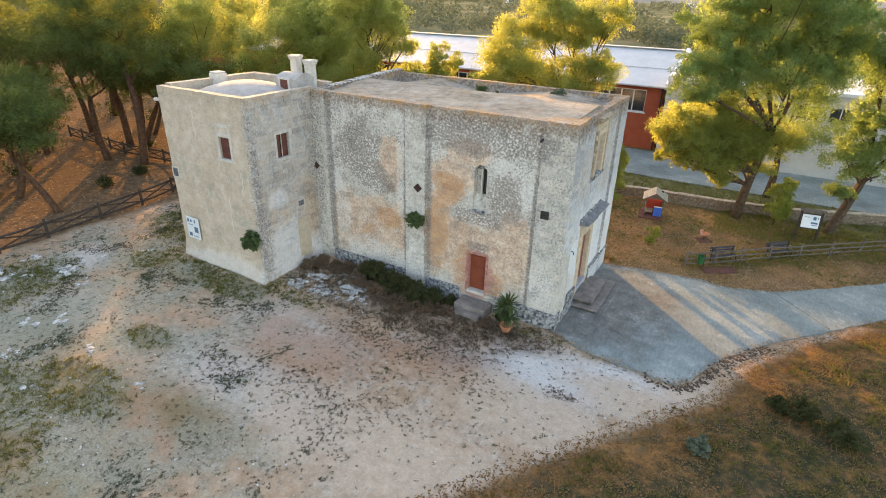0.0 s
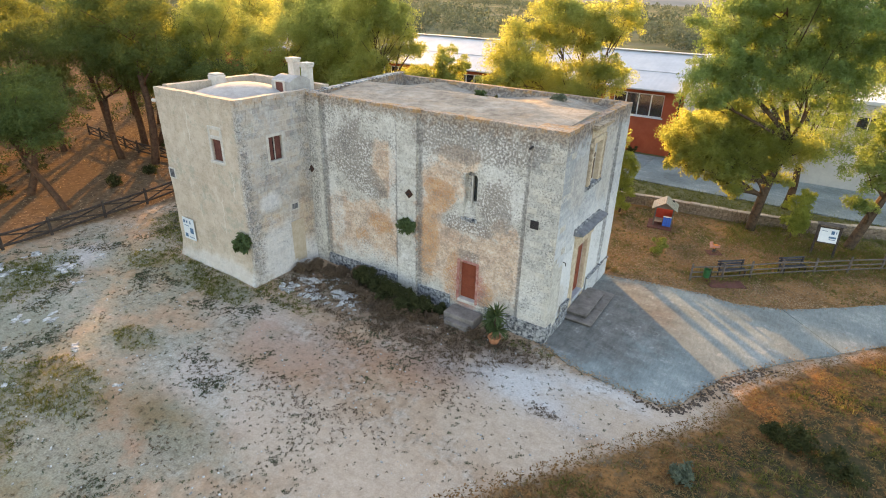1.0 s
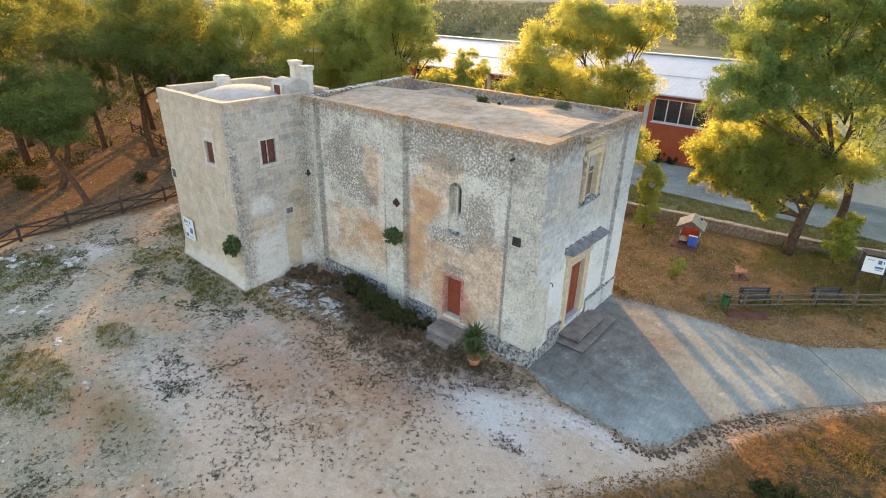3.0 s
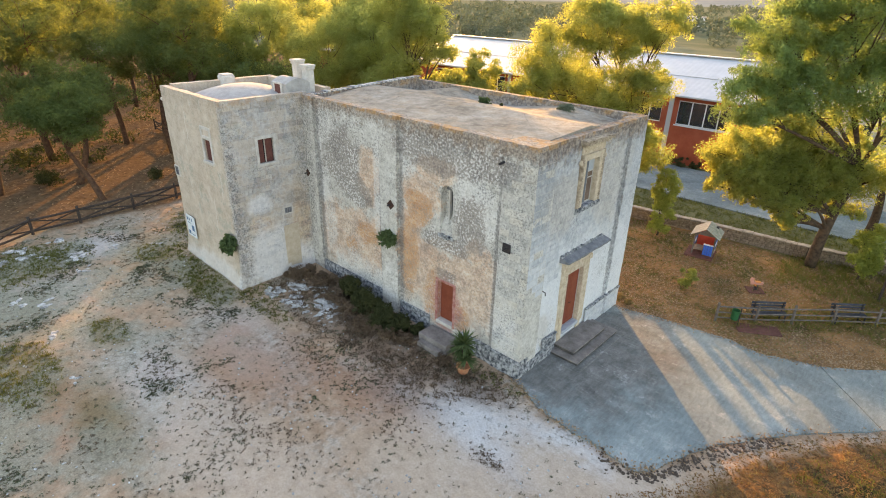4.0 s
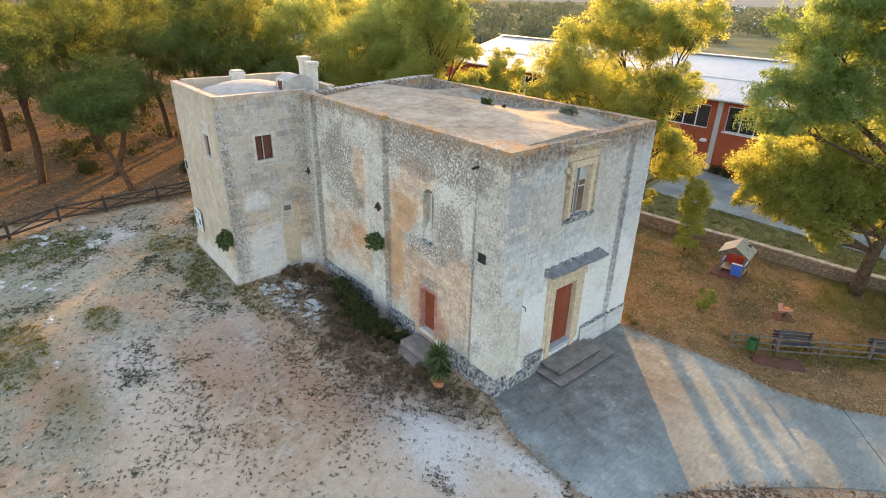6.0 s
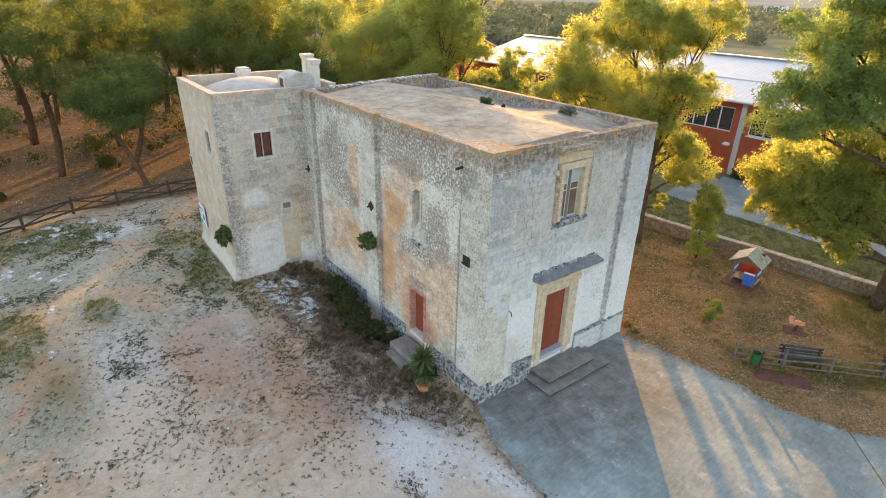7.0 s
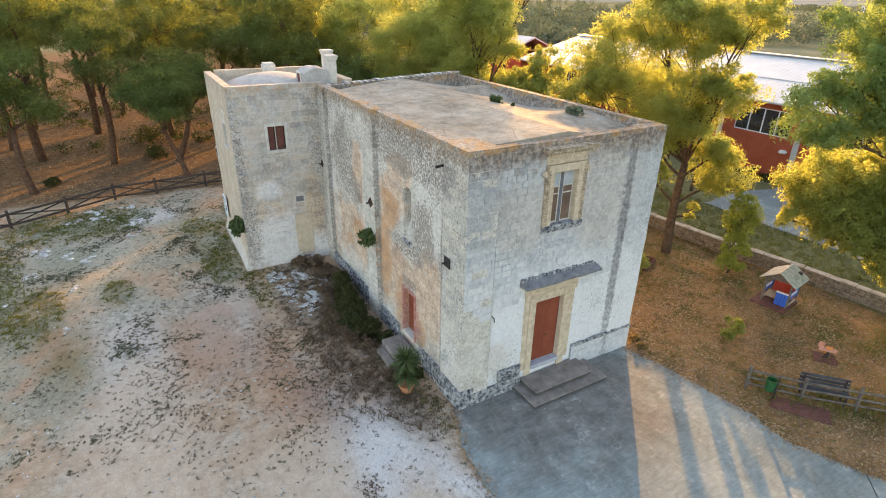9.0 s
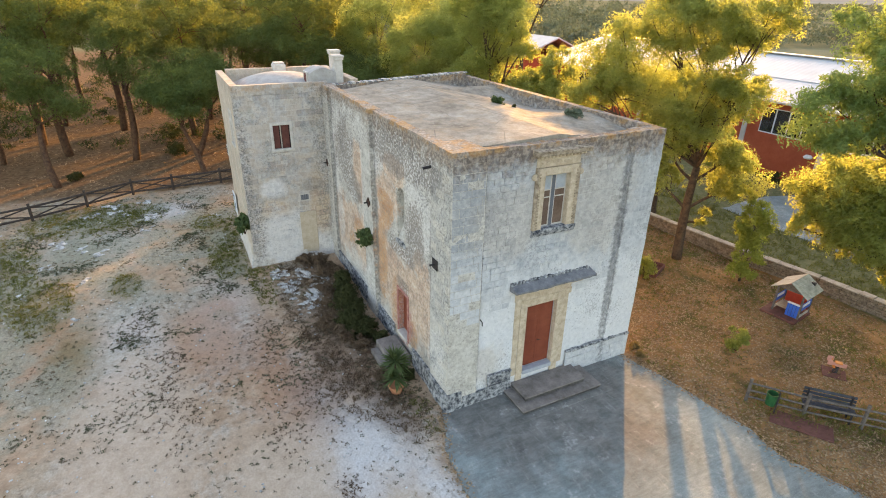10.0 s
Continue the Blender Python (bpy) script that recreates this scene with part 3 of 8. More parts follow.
SLAB = [(-0.15, -0.12), (0.7, -0.45), (2.0, -0.95), (3.6, -1.0), (5.65, -1.15), (6.15, -0.6), (7.2, 1.9), (8.4, 3.6), (9.9, 5.4), (14.0, 9.9), (22.0, 17.6), (40.0, 34.0),
        (38.0, 38.0), (24.0, 23.5), (14.6, 14.8), (9.4, 10.35), (8.0, 9.75), (6.9, 9.3), (5.4, 9.45), (3.6, 9.2), (2.0, 8.95), (0.7, 8.6), (-0.15, 8.55)]


def inside(poly, x, y):
    odd = False
    for (ax, ay), (bx, by) in zip(poly, poly[1:] + poly[:1]):
        if (ay > y) != (by > y) and x < (bx - ax) * (y - ay) / (by - ay) + ax:
            odd = not odd
    return odd


def on_slab(x, y):
    return -1 < x < 41 and -2 < y < 39 and inside(SLAB, x, y)


def ground_material():
    g = Mat("earth", 1.0, spec=0.0)
    x, y, z = g.split(g.pos())
    flat = g.join(x, y, 0.0)
    n0, n1, n2, n3 = g.noise(0.10, 5, 0.6, flat), g.noise(0.42, 6, 0.62, flat), g.noise(2.2, 6, 0.68, flat), g.noise(14.0, 5, 0.75, flat)
    w = g.noise(0.55, 6, 0.65, flat)
    # bare tan earth, limestone showing through
    col = g.ramp(n2, (0.30, (0.33, 0.215, 0.14)), (0.52, (0.475, 0.325, 0.22)), (0.74, (0.575, 0.43, 0.315)))
    lime = g.math("MULTIPLY", g.step(n1, 0.45, 0.62), g.step(n2, 0.36, 0.58))
    col = g.mix(g.math("MULTIPLY", lime, 0.55), col, g.ramp(n3, (0.3, (0.42, 0.385, 0.335)), (0.7, (0.62, 0.58, 0.52))))
    chalk = g.most(g.blob((1.0, -3.3, 0), (2.9, 1.7, 9), w, 0.75, flat), g.blob((3.8, -1.9, 0), (2.6, 0.8, 9), w, 0.5, flat), g.blob((-24.5, -8.8, 0), (1.6, 2.2, 9), w, 0.6, flat), g.math("MULTIPLY", g.most(g.blob((-20.5, -12.5, 0), (4, 2.4, 9), w, 0.6, flat), g.blob((-9.5, -10.5, 0), (4, 1.6, 9), w, 0.7, flat), g.blob((-11.0, -6.6, 0), (3.2, 1.5, 9), w, 0.7, flat)), 0.55))
    col = g.mix(g.math("MULTIPLY", chalk, 0.78), col, g.ramp(n3, (0.3, (0.56, 0.56, 0.555)), (0.7, (0.72, 0.72, 0.715))))
    red = g.most(g.blob((-9.0, -7.2, 0), (3.6, 1.6, 9), w, 0.6, flat), g.blob((-5.5, -5.2, 0), (4.5, 1.1, 9), w, 0.6, flat), g.blob((-10.5, -14.0, 0), (3, 2, 9), w, 0.6, flat))
    col = g.mix(g.math("MULTIPLY", red, 0.6), col, (0.43, 0.235, 0.15))
    # withered weeds and dark soil along the wall's foot
    foot = g.most(g.blob((-9.5, -2.2, 0), (5.5, 1.5, 9), w, 0.45, flat), g.blob((-4.5, -2.0, 0), (3.0, 1.35, 9), w, 0.45, flat), g.blob((-1.3, -1.5, 0), (1.9, 0.85, 9), w, 0.45, flat))
    col = g.mix(g.math("MULTIPLY", foot, 0.6), col, g.ramp(n3, (0.3, (0.105, 0.072, 0.052)), (0.7, (0.28, 0.19, 0.135))))
    mauve = g.blob((-3.6, -3.9, 0), (2.3, 1.0, 9), w, 0.7, flat)
    col = g.mix(g.math("MULTIPLY", mauve, 0.45), col, g.ramp(n3, (0.3, (0.15, 0.11, 0.10)), (0.7, (0.34, 0.265, 0.24))))
    weedy = g.most(g.blob((-23.0, -1.5, 0), (3.5, 2.6, 9), w, 0.6, flat), g.blob((-17.5, -17.5, 0), (6, 2.6, 9), w, 0.7, flat), g.blob((-15.8, -5.6, 0), (2.4, 0.9, 9), w, 0.5, flat), g.blob((-24.5, -12.5, 0), (2.5, 4, 9), w, 0.7, flat), g.blob((-12, -19, 0), (9, 3, 9), w, 0.7, flat), g.blob((-14.4, -14.2, 0), (2.8, 1.5, 9), w, 0.5, flat), g.blob((-15.0, -10.7, 0), (1.5, 0.8, 9), w, 0.5, flat), g.blob((-21.0, -6.0, 0), (3.4, 1.4, 9), w, 0.8, flat), g.blob((-18.5, -13.0, 0), (3.0, 1.6, 9), w, 0.8, flat), g.blob((-9.5, -12.5, 0), (2.4, 0.9, 9), w, 0.8, flat))
    col = g.mix(g.math("MULTIPLY", weedy, 0.62), col, g.ramp(n3, (0.3, (0.085, 0.085, 0.035)), (0.7, (0.21, 0.185, 0.085))))
    # low mats of dead growth, and a grey-green crust over the stony ground
    crust = g.most(g.blob((-21, -11, 0), (9, 8, 9), w, 0.8, flat), g.blob((-10, -16, 0), (7, 5, 9), w, 0.8, flat))
    col = g.mix(g.math("MULTIPLY", g.math("MULTIPLY", crust, g.step(n1, 0.36, 0.56)), 0.72), col, g.ramp(n3, (0.3, (0.20, 0.205, 0.145)), (0.7, (0.40, 0.41, 0.325))))
    mats = g.step(g.math("ADD", g.noise(4.0, 7, 0.72, flat), g.math("MULTIPLY", g.math("SUBTRACT", n1, 0.5), 0.45)), 0.53, 0.63)
    col = g.mix(g.math("MULTIPLY", mats, 0.45), col, g.ramp(n3, (0.3, (0.085, 0.07, 0.05)), (0.7, (0.22, 0.18, 0.13))))
    # worn track
    track = g.most(g.blob((-2.8, -10.4, 0), (5.5, 2.0, 9), w, 0.5, flat), g.blob((1.6, -6.2, 0), (3.6, 1.9, 9), w, 0.5, flat), g.blob((4.4, -3.0, 0), (2.4, 1.3, 9), w, 0.5, flat), g.blob((6.4, -1.7, 0), (1.6, 1.6, 9), w, 0.5, flat))
    col = g.mix(g.math("MULTIPLY", track, 0.85), col, g.ramp(n2, (0.3, (0.50, 0.375, 0.275)), (0.7, (0.62, 0.495, 0.385))))
    # garden: fallen leaves over dry turf
    gard = g.math("MULTIPLY", g.step(g.math("ADD", y, g.math("MULTIPLY", n2, 0.8)), 8.6, 9.4), g.step(g.math("ADD", x, y), -22.0, -18.0))
    col = g.mix(gard, col, g.ramp(n1, (0.34, (0.125, 0.11, 0.047)), (0.48, (0.30, 0.165, 0.075)), (0.66, (0.44, 0.245, 0.115))))
    # pine wood floor
    wood = g.step(g.math("ADD", g.math("SUBTRACT", g.math("MULTIPLY", x, -1.0), g.math("MULTIPLY", n1, 2.0)), g.math("MULTIPLY", g.math("ADD", y, 8.0), 0.10)), 27.2, 28.6)
    col = g.mix(wood, col, g.ramp(n2, (0.3, (0.115, 0.076, 0.047)), (0.7, (0.275, 0.18, 0.11))))
    # turf strip beyond the garden wall and fields in the distance
    strip = g.math("MULTIPLY", g.step(y, 21.6, 22.2), g.step(x, -40.0, -36.0))
    col = g.mix(strip, col, g.ramp(n2, (0.3, (0.12, 0.125, 0.06)), (0.7, (0.24, 0.22, 0.115))))
    far = g.step(y, 58.0, 64.0)
    far = g.most(far, g.step(x, 55.0, 60.0), g.step(g.math("MULTIPLY", x, -1.0), 130.0, 150.0))
    # field colours are paled to stand in for haze
    field = g.ramp(g.noise(0.022, 4, 0.6, flat), (0.34, (0.12, 0.14, 0.085)), (0.5, (0.21, 0.205, 0.13)), (0.66, (0.33, 0.30, 0.20)))
    col = g.mix(far, col, g.mix(0.4, field, g.ramp(n0, (0.3, (0.09, 0.115, 0.06)), (0.7, (0.18, 0.18, 0.11)))))
    # grass bank past the track
    bank = g.node("Attribute")
    bank.attribute_name = "bank"
    col = g.mix(g.step(g.math("ADD", bank.outputs["Fac"], g.math("MULTIPLY", g.math("SUBTRACT", n2, 0.5), 0.5)), 0.25, 0.6), col, g.ramp(g.math("ADD", g.math("ADD", g.math("MULTIPLY", n2, 0.5), g.math("MULTIPLY", n1, 0.5)), g.math("MULTIPLY", g.math("SUBTRACT", 0.8, bank.outputs["Fac"]), 0.16)), (0.39, (0.034, 0.044, 0.024)), (0.48, (0.095, 0.072, 0.040)), (0.60, (0.33, 0.165, 0.064))))
    col = g.mix(0.5, col, g.ramp(g.math("ADD", g.math("MULTIPLY", n3, 0.5), g.math("MULTIPLY", g.noise(5.0, 6, 0.75, flat), 0.5)), (0.34, (0.28, 0.275, 0.27)), (0.66, (0.66, 0.665, 0.67))), "OVERLAY")
    hgt = g.math("ADD", g.math("MULTIPLY", n3, 0.5), n2)
    return g.done(col, g.bump(hgt, 0.6, 0.06))


def spaced(lo, hi, step, reach):
    a = list(np.arange(lo, hi + step / 2, step))
    d, v = step, hi
    while v < reach:
        d *= 1.28
        v += d
        a.append(v)
    d, v = step, lo
    while v > -reach:
        d *= 1.28
        v -= d
        a.insert(0, v)
    return a


def build_ground():
    xs, ys = spaced(-34, 22, 0.35, 4000), spaced(-24, 26, 0.35, 4000)
    nx, ny = len(xs), len(ys)
    co = [(x, y, ground_height(x, y)) for y in ys for x in xs]
    faces = [(j * nx + i, j * nx + i + 1, (j + 1) * nx + i + 1, (j + 1) * nx + i) for j in range(ny - 1) for i in range(nx - 1)]
    me = bpy.data.meshes.new("ground")
    me.from_pydata(co, [], faces)
    at = me.attributes.new("bank", "FLOAT", "POINT")
    at.data.foreach_set("value", [0.55 * sstep(-0.6, 0.7, verge_side(x, y)) + 0.45 * sstep(0.7, 3.4, verge_side(x, y)) if abs(x) < 60 and abs(y) < 60 else 0.0 for x, y, _ in co])
    me.polygons.foreach_set("use_smooth", [True] * len(faces))
    me.materials.append(ground_material())
    return tagged(new("ground", me), "bare tan earth with limestone patches, weeds and dry turf", "ground", kind="structure")


def concrete():
    g = Mat("cracked_concrete", 0.82, spec=0.35)
    n1, n2, n3 = g.noise(0.28, 4, 0.55), g.noise(1.6, 6, 0.6), g.noise(26, 4, 0.7)
    col = g.ramp(g.math("ADD", g.math("MULTIPLY", n1, 0.72), g.math("MULTIPLY", n2, 0.28)), (0.34, (0.15, 0.178, 0.178)), (0.50, (0.225, 0.268, 0.266)), (0.66, (0.315, 0.355, 0.345)))
    # browner, darker patch of concrete in front of the steps
    brown_patch = g.blob((1.0, 3.8, 0), (3.3, 4.6, 9), g.noise(0.6, 6, 0.7), 0.5)
    col = g.mix(g.math("MULTIPLY", brown_patch, 0.75), col, g.ramp(n2, (0.35, (0.098, 0.085, 0.076)), (0.65, (0.22, 0.197, 0.18))))
    brushed = g.noise(1.0, 6, 0.7, g.stretch(g.pos(), (9.0, 2.2, 1.0)))
    col = g.mix(0.45, col, g.ramp(brushed, (0.36, (0.32, 0.32, 0.32)), (0.64, (0.67, 0.67, 0.67))), "OVERLAY")
    scrape = g.step(g.noise(1.0, 7, 0.72, g.stretch(g.pos(), (1.1, 5.5, 1.0))), 0.56, 0.64)
    col = g.mix(g.math("MULTIPLY", scrape, 0.28), col, (0.40, 0.41, 0.39))
    stain = g.step(g.noise(0.8, 8, 0.75), 0.55, 0.66)
    col = g.mix(g.math("MULTIPLY", stain, 0.4), col, (0.125, 0.118, 0.105))
    flake = g.step(g.math("ADD", g.noise(1.7, 8, 0.75), g.math("MULTIPLY", n1, 0.25)), 0.70, 0.76)
    col = g.mix(g.math("MULTIPLY", flake, 0.45), col, (0.46, 0.46, 0.45))
    col = g.mix(0.45, col, g.ramp(n3, (0.36, (0.33, 0.33, 0.33)), (0.64, (0.66, 0.66, 0.66))), "OVERLAY")
    return g.done(col, g.bump(g.math("ADD", n3, n2), 0.5, 0.02))


CONCRETE = concrete()


def build_slab():
    """Concrete forecourt that narrows into a lane, cast in bays with open joints between."""
    yard = thing("pavement", (6, 4, 0), "grey concrete forecourt running into a lane, cracked", "pavement", kind="structure")
    joints = [((8.6, 10.6), (11.9, 6.9)), ((17.5, 19.0), (20.5, 14.5)), ((26.5, 27.5), (29.5, 22.5))]
    bm = bmesh.new()
    edge = []
    for (ax, ay), (bx, by) in zip(SLAB, SLAB[1:] + SLAB[:1]):
        n = max(1, int(math.hypot(bx - ax, by - ay) / 0.22)) if ax < 20 else 1
        for k in range(n):
            x, y = ax + (bx - ax) * k / n, ay + (by - ay) * k / n
            s = 0.0 if x < 0.3 else 1.0
            edge.append((x + s * (0.10 * noise.noise(Vector((x * 1.1, y * 1.1, 1))) + 0.06 * noise.noise(Vector((x * 4, y * 4, 2)))), y + s * (0.10 * noise.noise(Vector((x * 1.1, y * 1.1, 5))) + 0.06 * noise.noise(Vector((x * 4, y * 4, 7))))))
    vs = [bm.verts.new((x, y, 0.045)) for x, y in edge]
    bm.faces.new(vs)
    for (ax, ay), (bx, by) in joints:
        n = Vector((by - ay, ax - bx, 0)).normalized()
        for s in (-0.02, 0.02):
            bmesh.ops.bisect_plane(bm, geom=bm.verts[:] + bm.edges[:] + bm.faces[:], plane_co=Vector((ax, ay, 0)) + n * s, plane_no=n)
    bmesh.ops.triangulate(bm, faces=bm.faces[:])
    gone = []
    for f in bm.faces:
        c = f.calc_center_median()
        for (ax, ay), (bx, by) in joints:
            n = Vector((by - ay, ax - bx, 0)).normalized()
            if abs((c - Vector((ax, ay, 0))).dot(n)) < 0.019:
                gone.append(f)
    bmesh.ops.delete(bm, geom=gone, context="FACES")
    pieces, left = [], set(bm.faces)
    while left:
        todo = [left.pop()]
        piece = []
        while todo:
            f = todo.pop()
            piece.append([tuple(v.co) for v in f.verts])
            for e in f.edges:
                for k in e.link_faces:
                    if k in left:
                        left.remove(k)
                        todo.append(k)
        pieces.append(piece)
    bm.free()
    for piece in pieces:
        if len(piece) == 0:
            continue
        b = bmesh.new()
        for tri in piece:
            b.faces.new([b.verts.new(p) for p in tri])
        bmesh.ops.remove_doubles(b, verts=b.verts, dist=0.002)
        low = bmesh.ops.extrude_face_region(b, geom=b.faces[:])
        bmesh.ops.translate(b, verts=[e for e in low["geom"] if isinstance(e, bmesh.types.BMVert)], vec=(0, 0, -0.16))
        part("slab_bay", b, CONCRETE, yard)


build_ground()
build_slab()
bm = bmesh.new()
for k, (x0, x1) in enumerate(((-70, -30), (-29.98, -4), (-3.98, 30))):
    box(bm, x0, x1, 28.0, 37.0, -0.2, 0.07 + 0.004 * k)
tagged(part("road", bm, CONCRETE, None), "pale grey paved yard in front of the factory", "road", kind="structure")

# ---- chapel ----
chapel = thing("chapel", (-7, 4, 0), "old limestone chapel with peeling lime wash and a flat roof", "chapel")
NX0, NY1, TOP = -14.6, 8.6, 9.79
TX0, TX1, TY0, TY1, TTOP = -20.6, -14.35, -4.38, 2.0, 9.92
WY, WX = 0.10, -0.10


def holes(*rects):
    return lambda u, z: not any(a < u < b and c < z < d for a, b, c, d in rects)


def edge_drop(x, y, z, top):
    """Crumbled upper edge of a wall."""
    return -0.05 * abs(noise.noise(Vector((x * 1.7, y * 1.7, 5)))) - 0.02 * abs(noise.noise(Vector((x * 6, y * 6, 8)))) if z > top - 0.01 else 0.0


S_DOOR, S_WIN = (-4.72, -3.80, 0.85, 2.85), (-4.66, -3.98, 5.25, 7.40)
F_DOOR, F_WIN = (3.28, 4.66, 0.84, 3.72), (3.48, 4.55, 6.78, 8.70)


def south_place(u, z, d):
    return Vector((u, WY + d + (rough(u, 0, z, 0.035, 0.8) + rough(u, 3, z, 0.012, 4) if d == 0 else 0), z + edge_drop(u, 0, z, TOP)))


def front_place(u, z, d):
    return Vector((WX - d - (rough(7, u, z, 0.03, 0.8) + rough(9, u, z, 0.01, 4) if d == 0 else 0), u, z + edge_drop(0, u, z, TOP)))


zs = cuts(-0.3, TOP, 0.22, 0.85, 2.85, 5.25, 7.40)
south_wall = part("south_wall", wall_grid(cuts(NX0, -0.11, 0.24, *S_DOOR[:2], *S_WIN[:2]), zs, holes(S_DOOR, S_WIN), south_place, 0.40), STONE_SOUTH, chapel, "peeling side wall with ochre plaster and black lichen")
zs = cuts(-0.3, TOP, 0.22, *F_DOOR[2:], *F_WIN[2:])
front_wall = part("front_wall", wall_grid(cuts(0.51, NY1 - 0.02, 0.24, *F_DOOR[:2], *F_WIN[:2]), zs, holes(F_DOOR, F_WIN), front_place, 0.40), STONE_FRONT, chapel, "lime-washed front wall of cut stone blocks")
part("north_wall", wall_grid(cuts(NX0, -0.52, 0.5), cuts(-0.3, TOP + 0.05, 0.5), holes(), lambda u, z, d: Vector((u, NY1 - d, z + edge_drop(u, 9, z, TOP + 0.05))), 0.32), STONE_FRONT, chapel)
part("west_wall", wall_grid(cuts(0.52, NY1 - 0.33, 0.25), cuts(-0.3, TOP + 0.28, 0.5), holes(), lambda u, z, d: Vector((NX0 + d, u, z + edge_drop(4, u, z, TOP + 0.28) - (0.32 * (1 - u / NY1) if z > TOP + 0.2 else 0))), 0.35), STONE_FRONT, chapel)


def pilaster(name, x0, x1, y0, y1, z1, material, label=""):
    us, vs, hs = cuts(x0, x1, 0.3), cuts(y0, y1, 0.3), cuts(-0.3, z1, 0.27)
    b = bmesh.new()
    cache = {}

    def v(x, y, z):
        k = (round(x, 4), round(y, 4), round(z, 4))
        if k not in cache:
            cache[k] = b.verts.new((x + rough(x, y, z, 0.02, 1.2) + rough(x, y, z, 0.012, 5), y + rough(y, x, z, 0.02, 1.2) + rough(y, z, x, 0.012, 5), z + edge_drop(x, y, z, z1)))
        return cache[k]

    for z0_, z1_ in zip(hs, hs[1:]):
        for a, c in zip(us, us[1:]):
            for y in (y0, y1):
                b.faces.new((v(a, y, z0_), v(c, y, z0_), v(c, y, z1_), v(a, y, z1_)))
        for a, c in zip(vs, vs[1:]):
            for x in (x0, x1):
                b.faces.new((v(x, a, z0_), v(x, c, z0_), v(x, c, z1_), v(x, a, z1_)))
    for a, c in zip(us, us[1:]):
        for e, f in zip(vs, vs[1:]):
            b.faces.new((v(a, e, hs[-1]), v(c, e, hs[-1]), v(c, f, hs[-1]), v(a, f, hs[-1])))
    return part(name, b, material, chapel, label)


corner = pilaster("corner_pilaster", -1.47, -0.01, 0.01, 1.22, TOP + 0.03, STONE_SOUTH)
pilaster("corner_pilaster", -0.6, -0.01, 7.30, NY1 + 0.06, TOP + 0.03, STONE_FRONT)
pilaster("pilaster", -8.42, -7.26, -0.04, 0.5, TOP + 0.02, STONE_SOUTH)
pilaster("pilaster", -14.34, -13.42, -0.02, 0.5, TOP + 0.02, STONE_SOUTH)

# tower, its foot battered outwards
T_WIN_E, T_WIN_S = (-2.66, -1.80, 6.70, 7.92), (-16.45, -15.68, 6.80, 7.90)


def batter(z):
    return 0.34 * (1 - sstep(-0.2, 1.7, z)) * 0.8


def tower_east(u, z, d):
    return Vector((TX1 - d + (batter(z) * 0.25 + rough(5, u, z, 0.03, 0.8) + rough(2, u, z, 0.012, 4) if d == 0 else 0), u - (batter(z) * sstep(-3.6, -4.38, u) if d == 0 else 0), z + edge_drop(3, u, z, TTOP)))


def tower_south(u, z, d):
    lean = batter(z)
    return Vector((u + (lean * 0.25 * sstep(-15.2, TX1, u) - lean * 0.5 * sstep(-19.8, TX0, u) if d == 0 else 0), TY0 + d - (lean + rough(u, 6, z, 0.03, 0.8) + rough(u, 4, z, 0.012, 4) if d == 0 else 0), z + edge_drop(u, 2, z, TTOP)))


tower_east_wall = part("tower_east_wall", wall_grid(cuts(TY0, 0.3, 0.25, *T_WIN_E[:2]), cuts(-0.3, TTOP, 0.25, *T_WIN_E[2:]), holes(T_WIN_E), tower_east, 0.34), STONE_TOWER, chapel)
part("tower_south_wall", wall_grid(cuts(TX0, TX1, 0.25, *T_WIN_S[:2]), cuts(-0.3, TTOP, 0.25, *T_WIN_S[2:]), holes(T_WIN_S), tower_south, 0.34), STONE_TOWER, chapel)
part("tower_west_wall", wall_grid(cuts(TY0 + 0.5, TY1, 0.5), cuts(-0.3, TTOP + 0.05, 0.5), holes(), lambda u, z, d: Vector((TX0 + d, u, z + edge_drop(4, u, z, TTOP + 0.05))), 0.4), STONE_TOWER, chapel)
part("tower_north_wall", wall_grid(cuts(TX0 + 0.4, NX0, 0.5), cuts(-0.3, TTOP + 0.02, 0.5), holes(), lambda u, z, d: Vector((u, TY1 - d, z)), 0.4), STONE_TOWER, chapel)


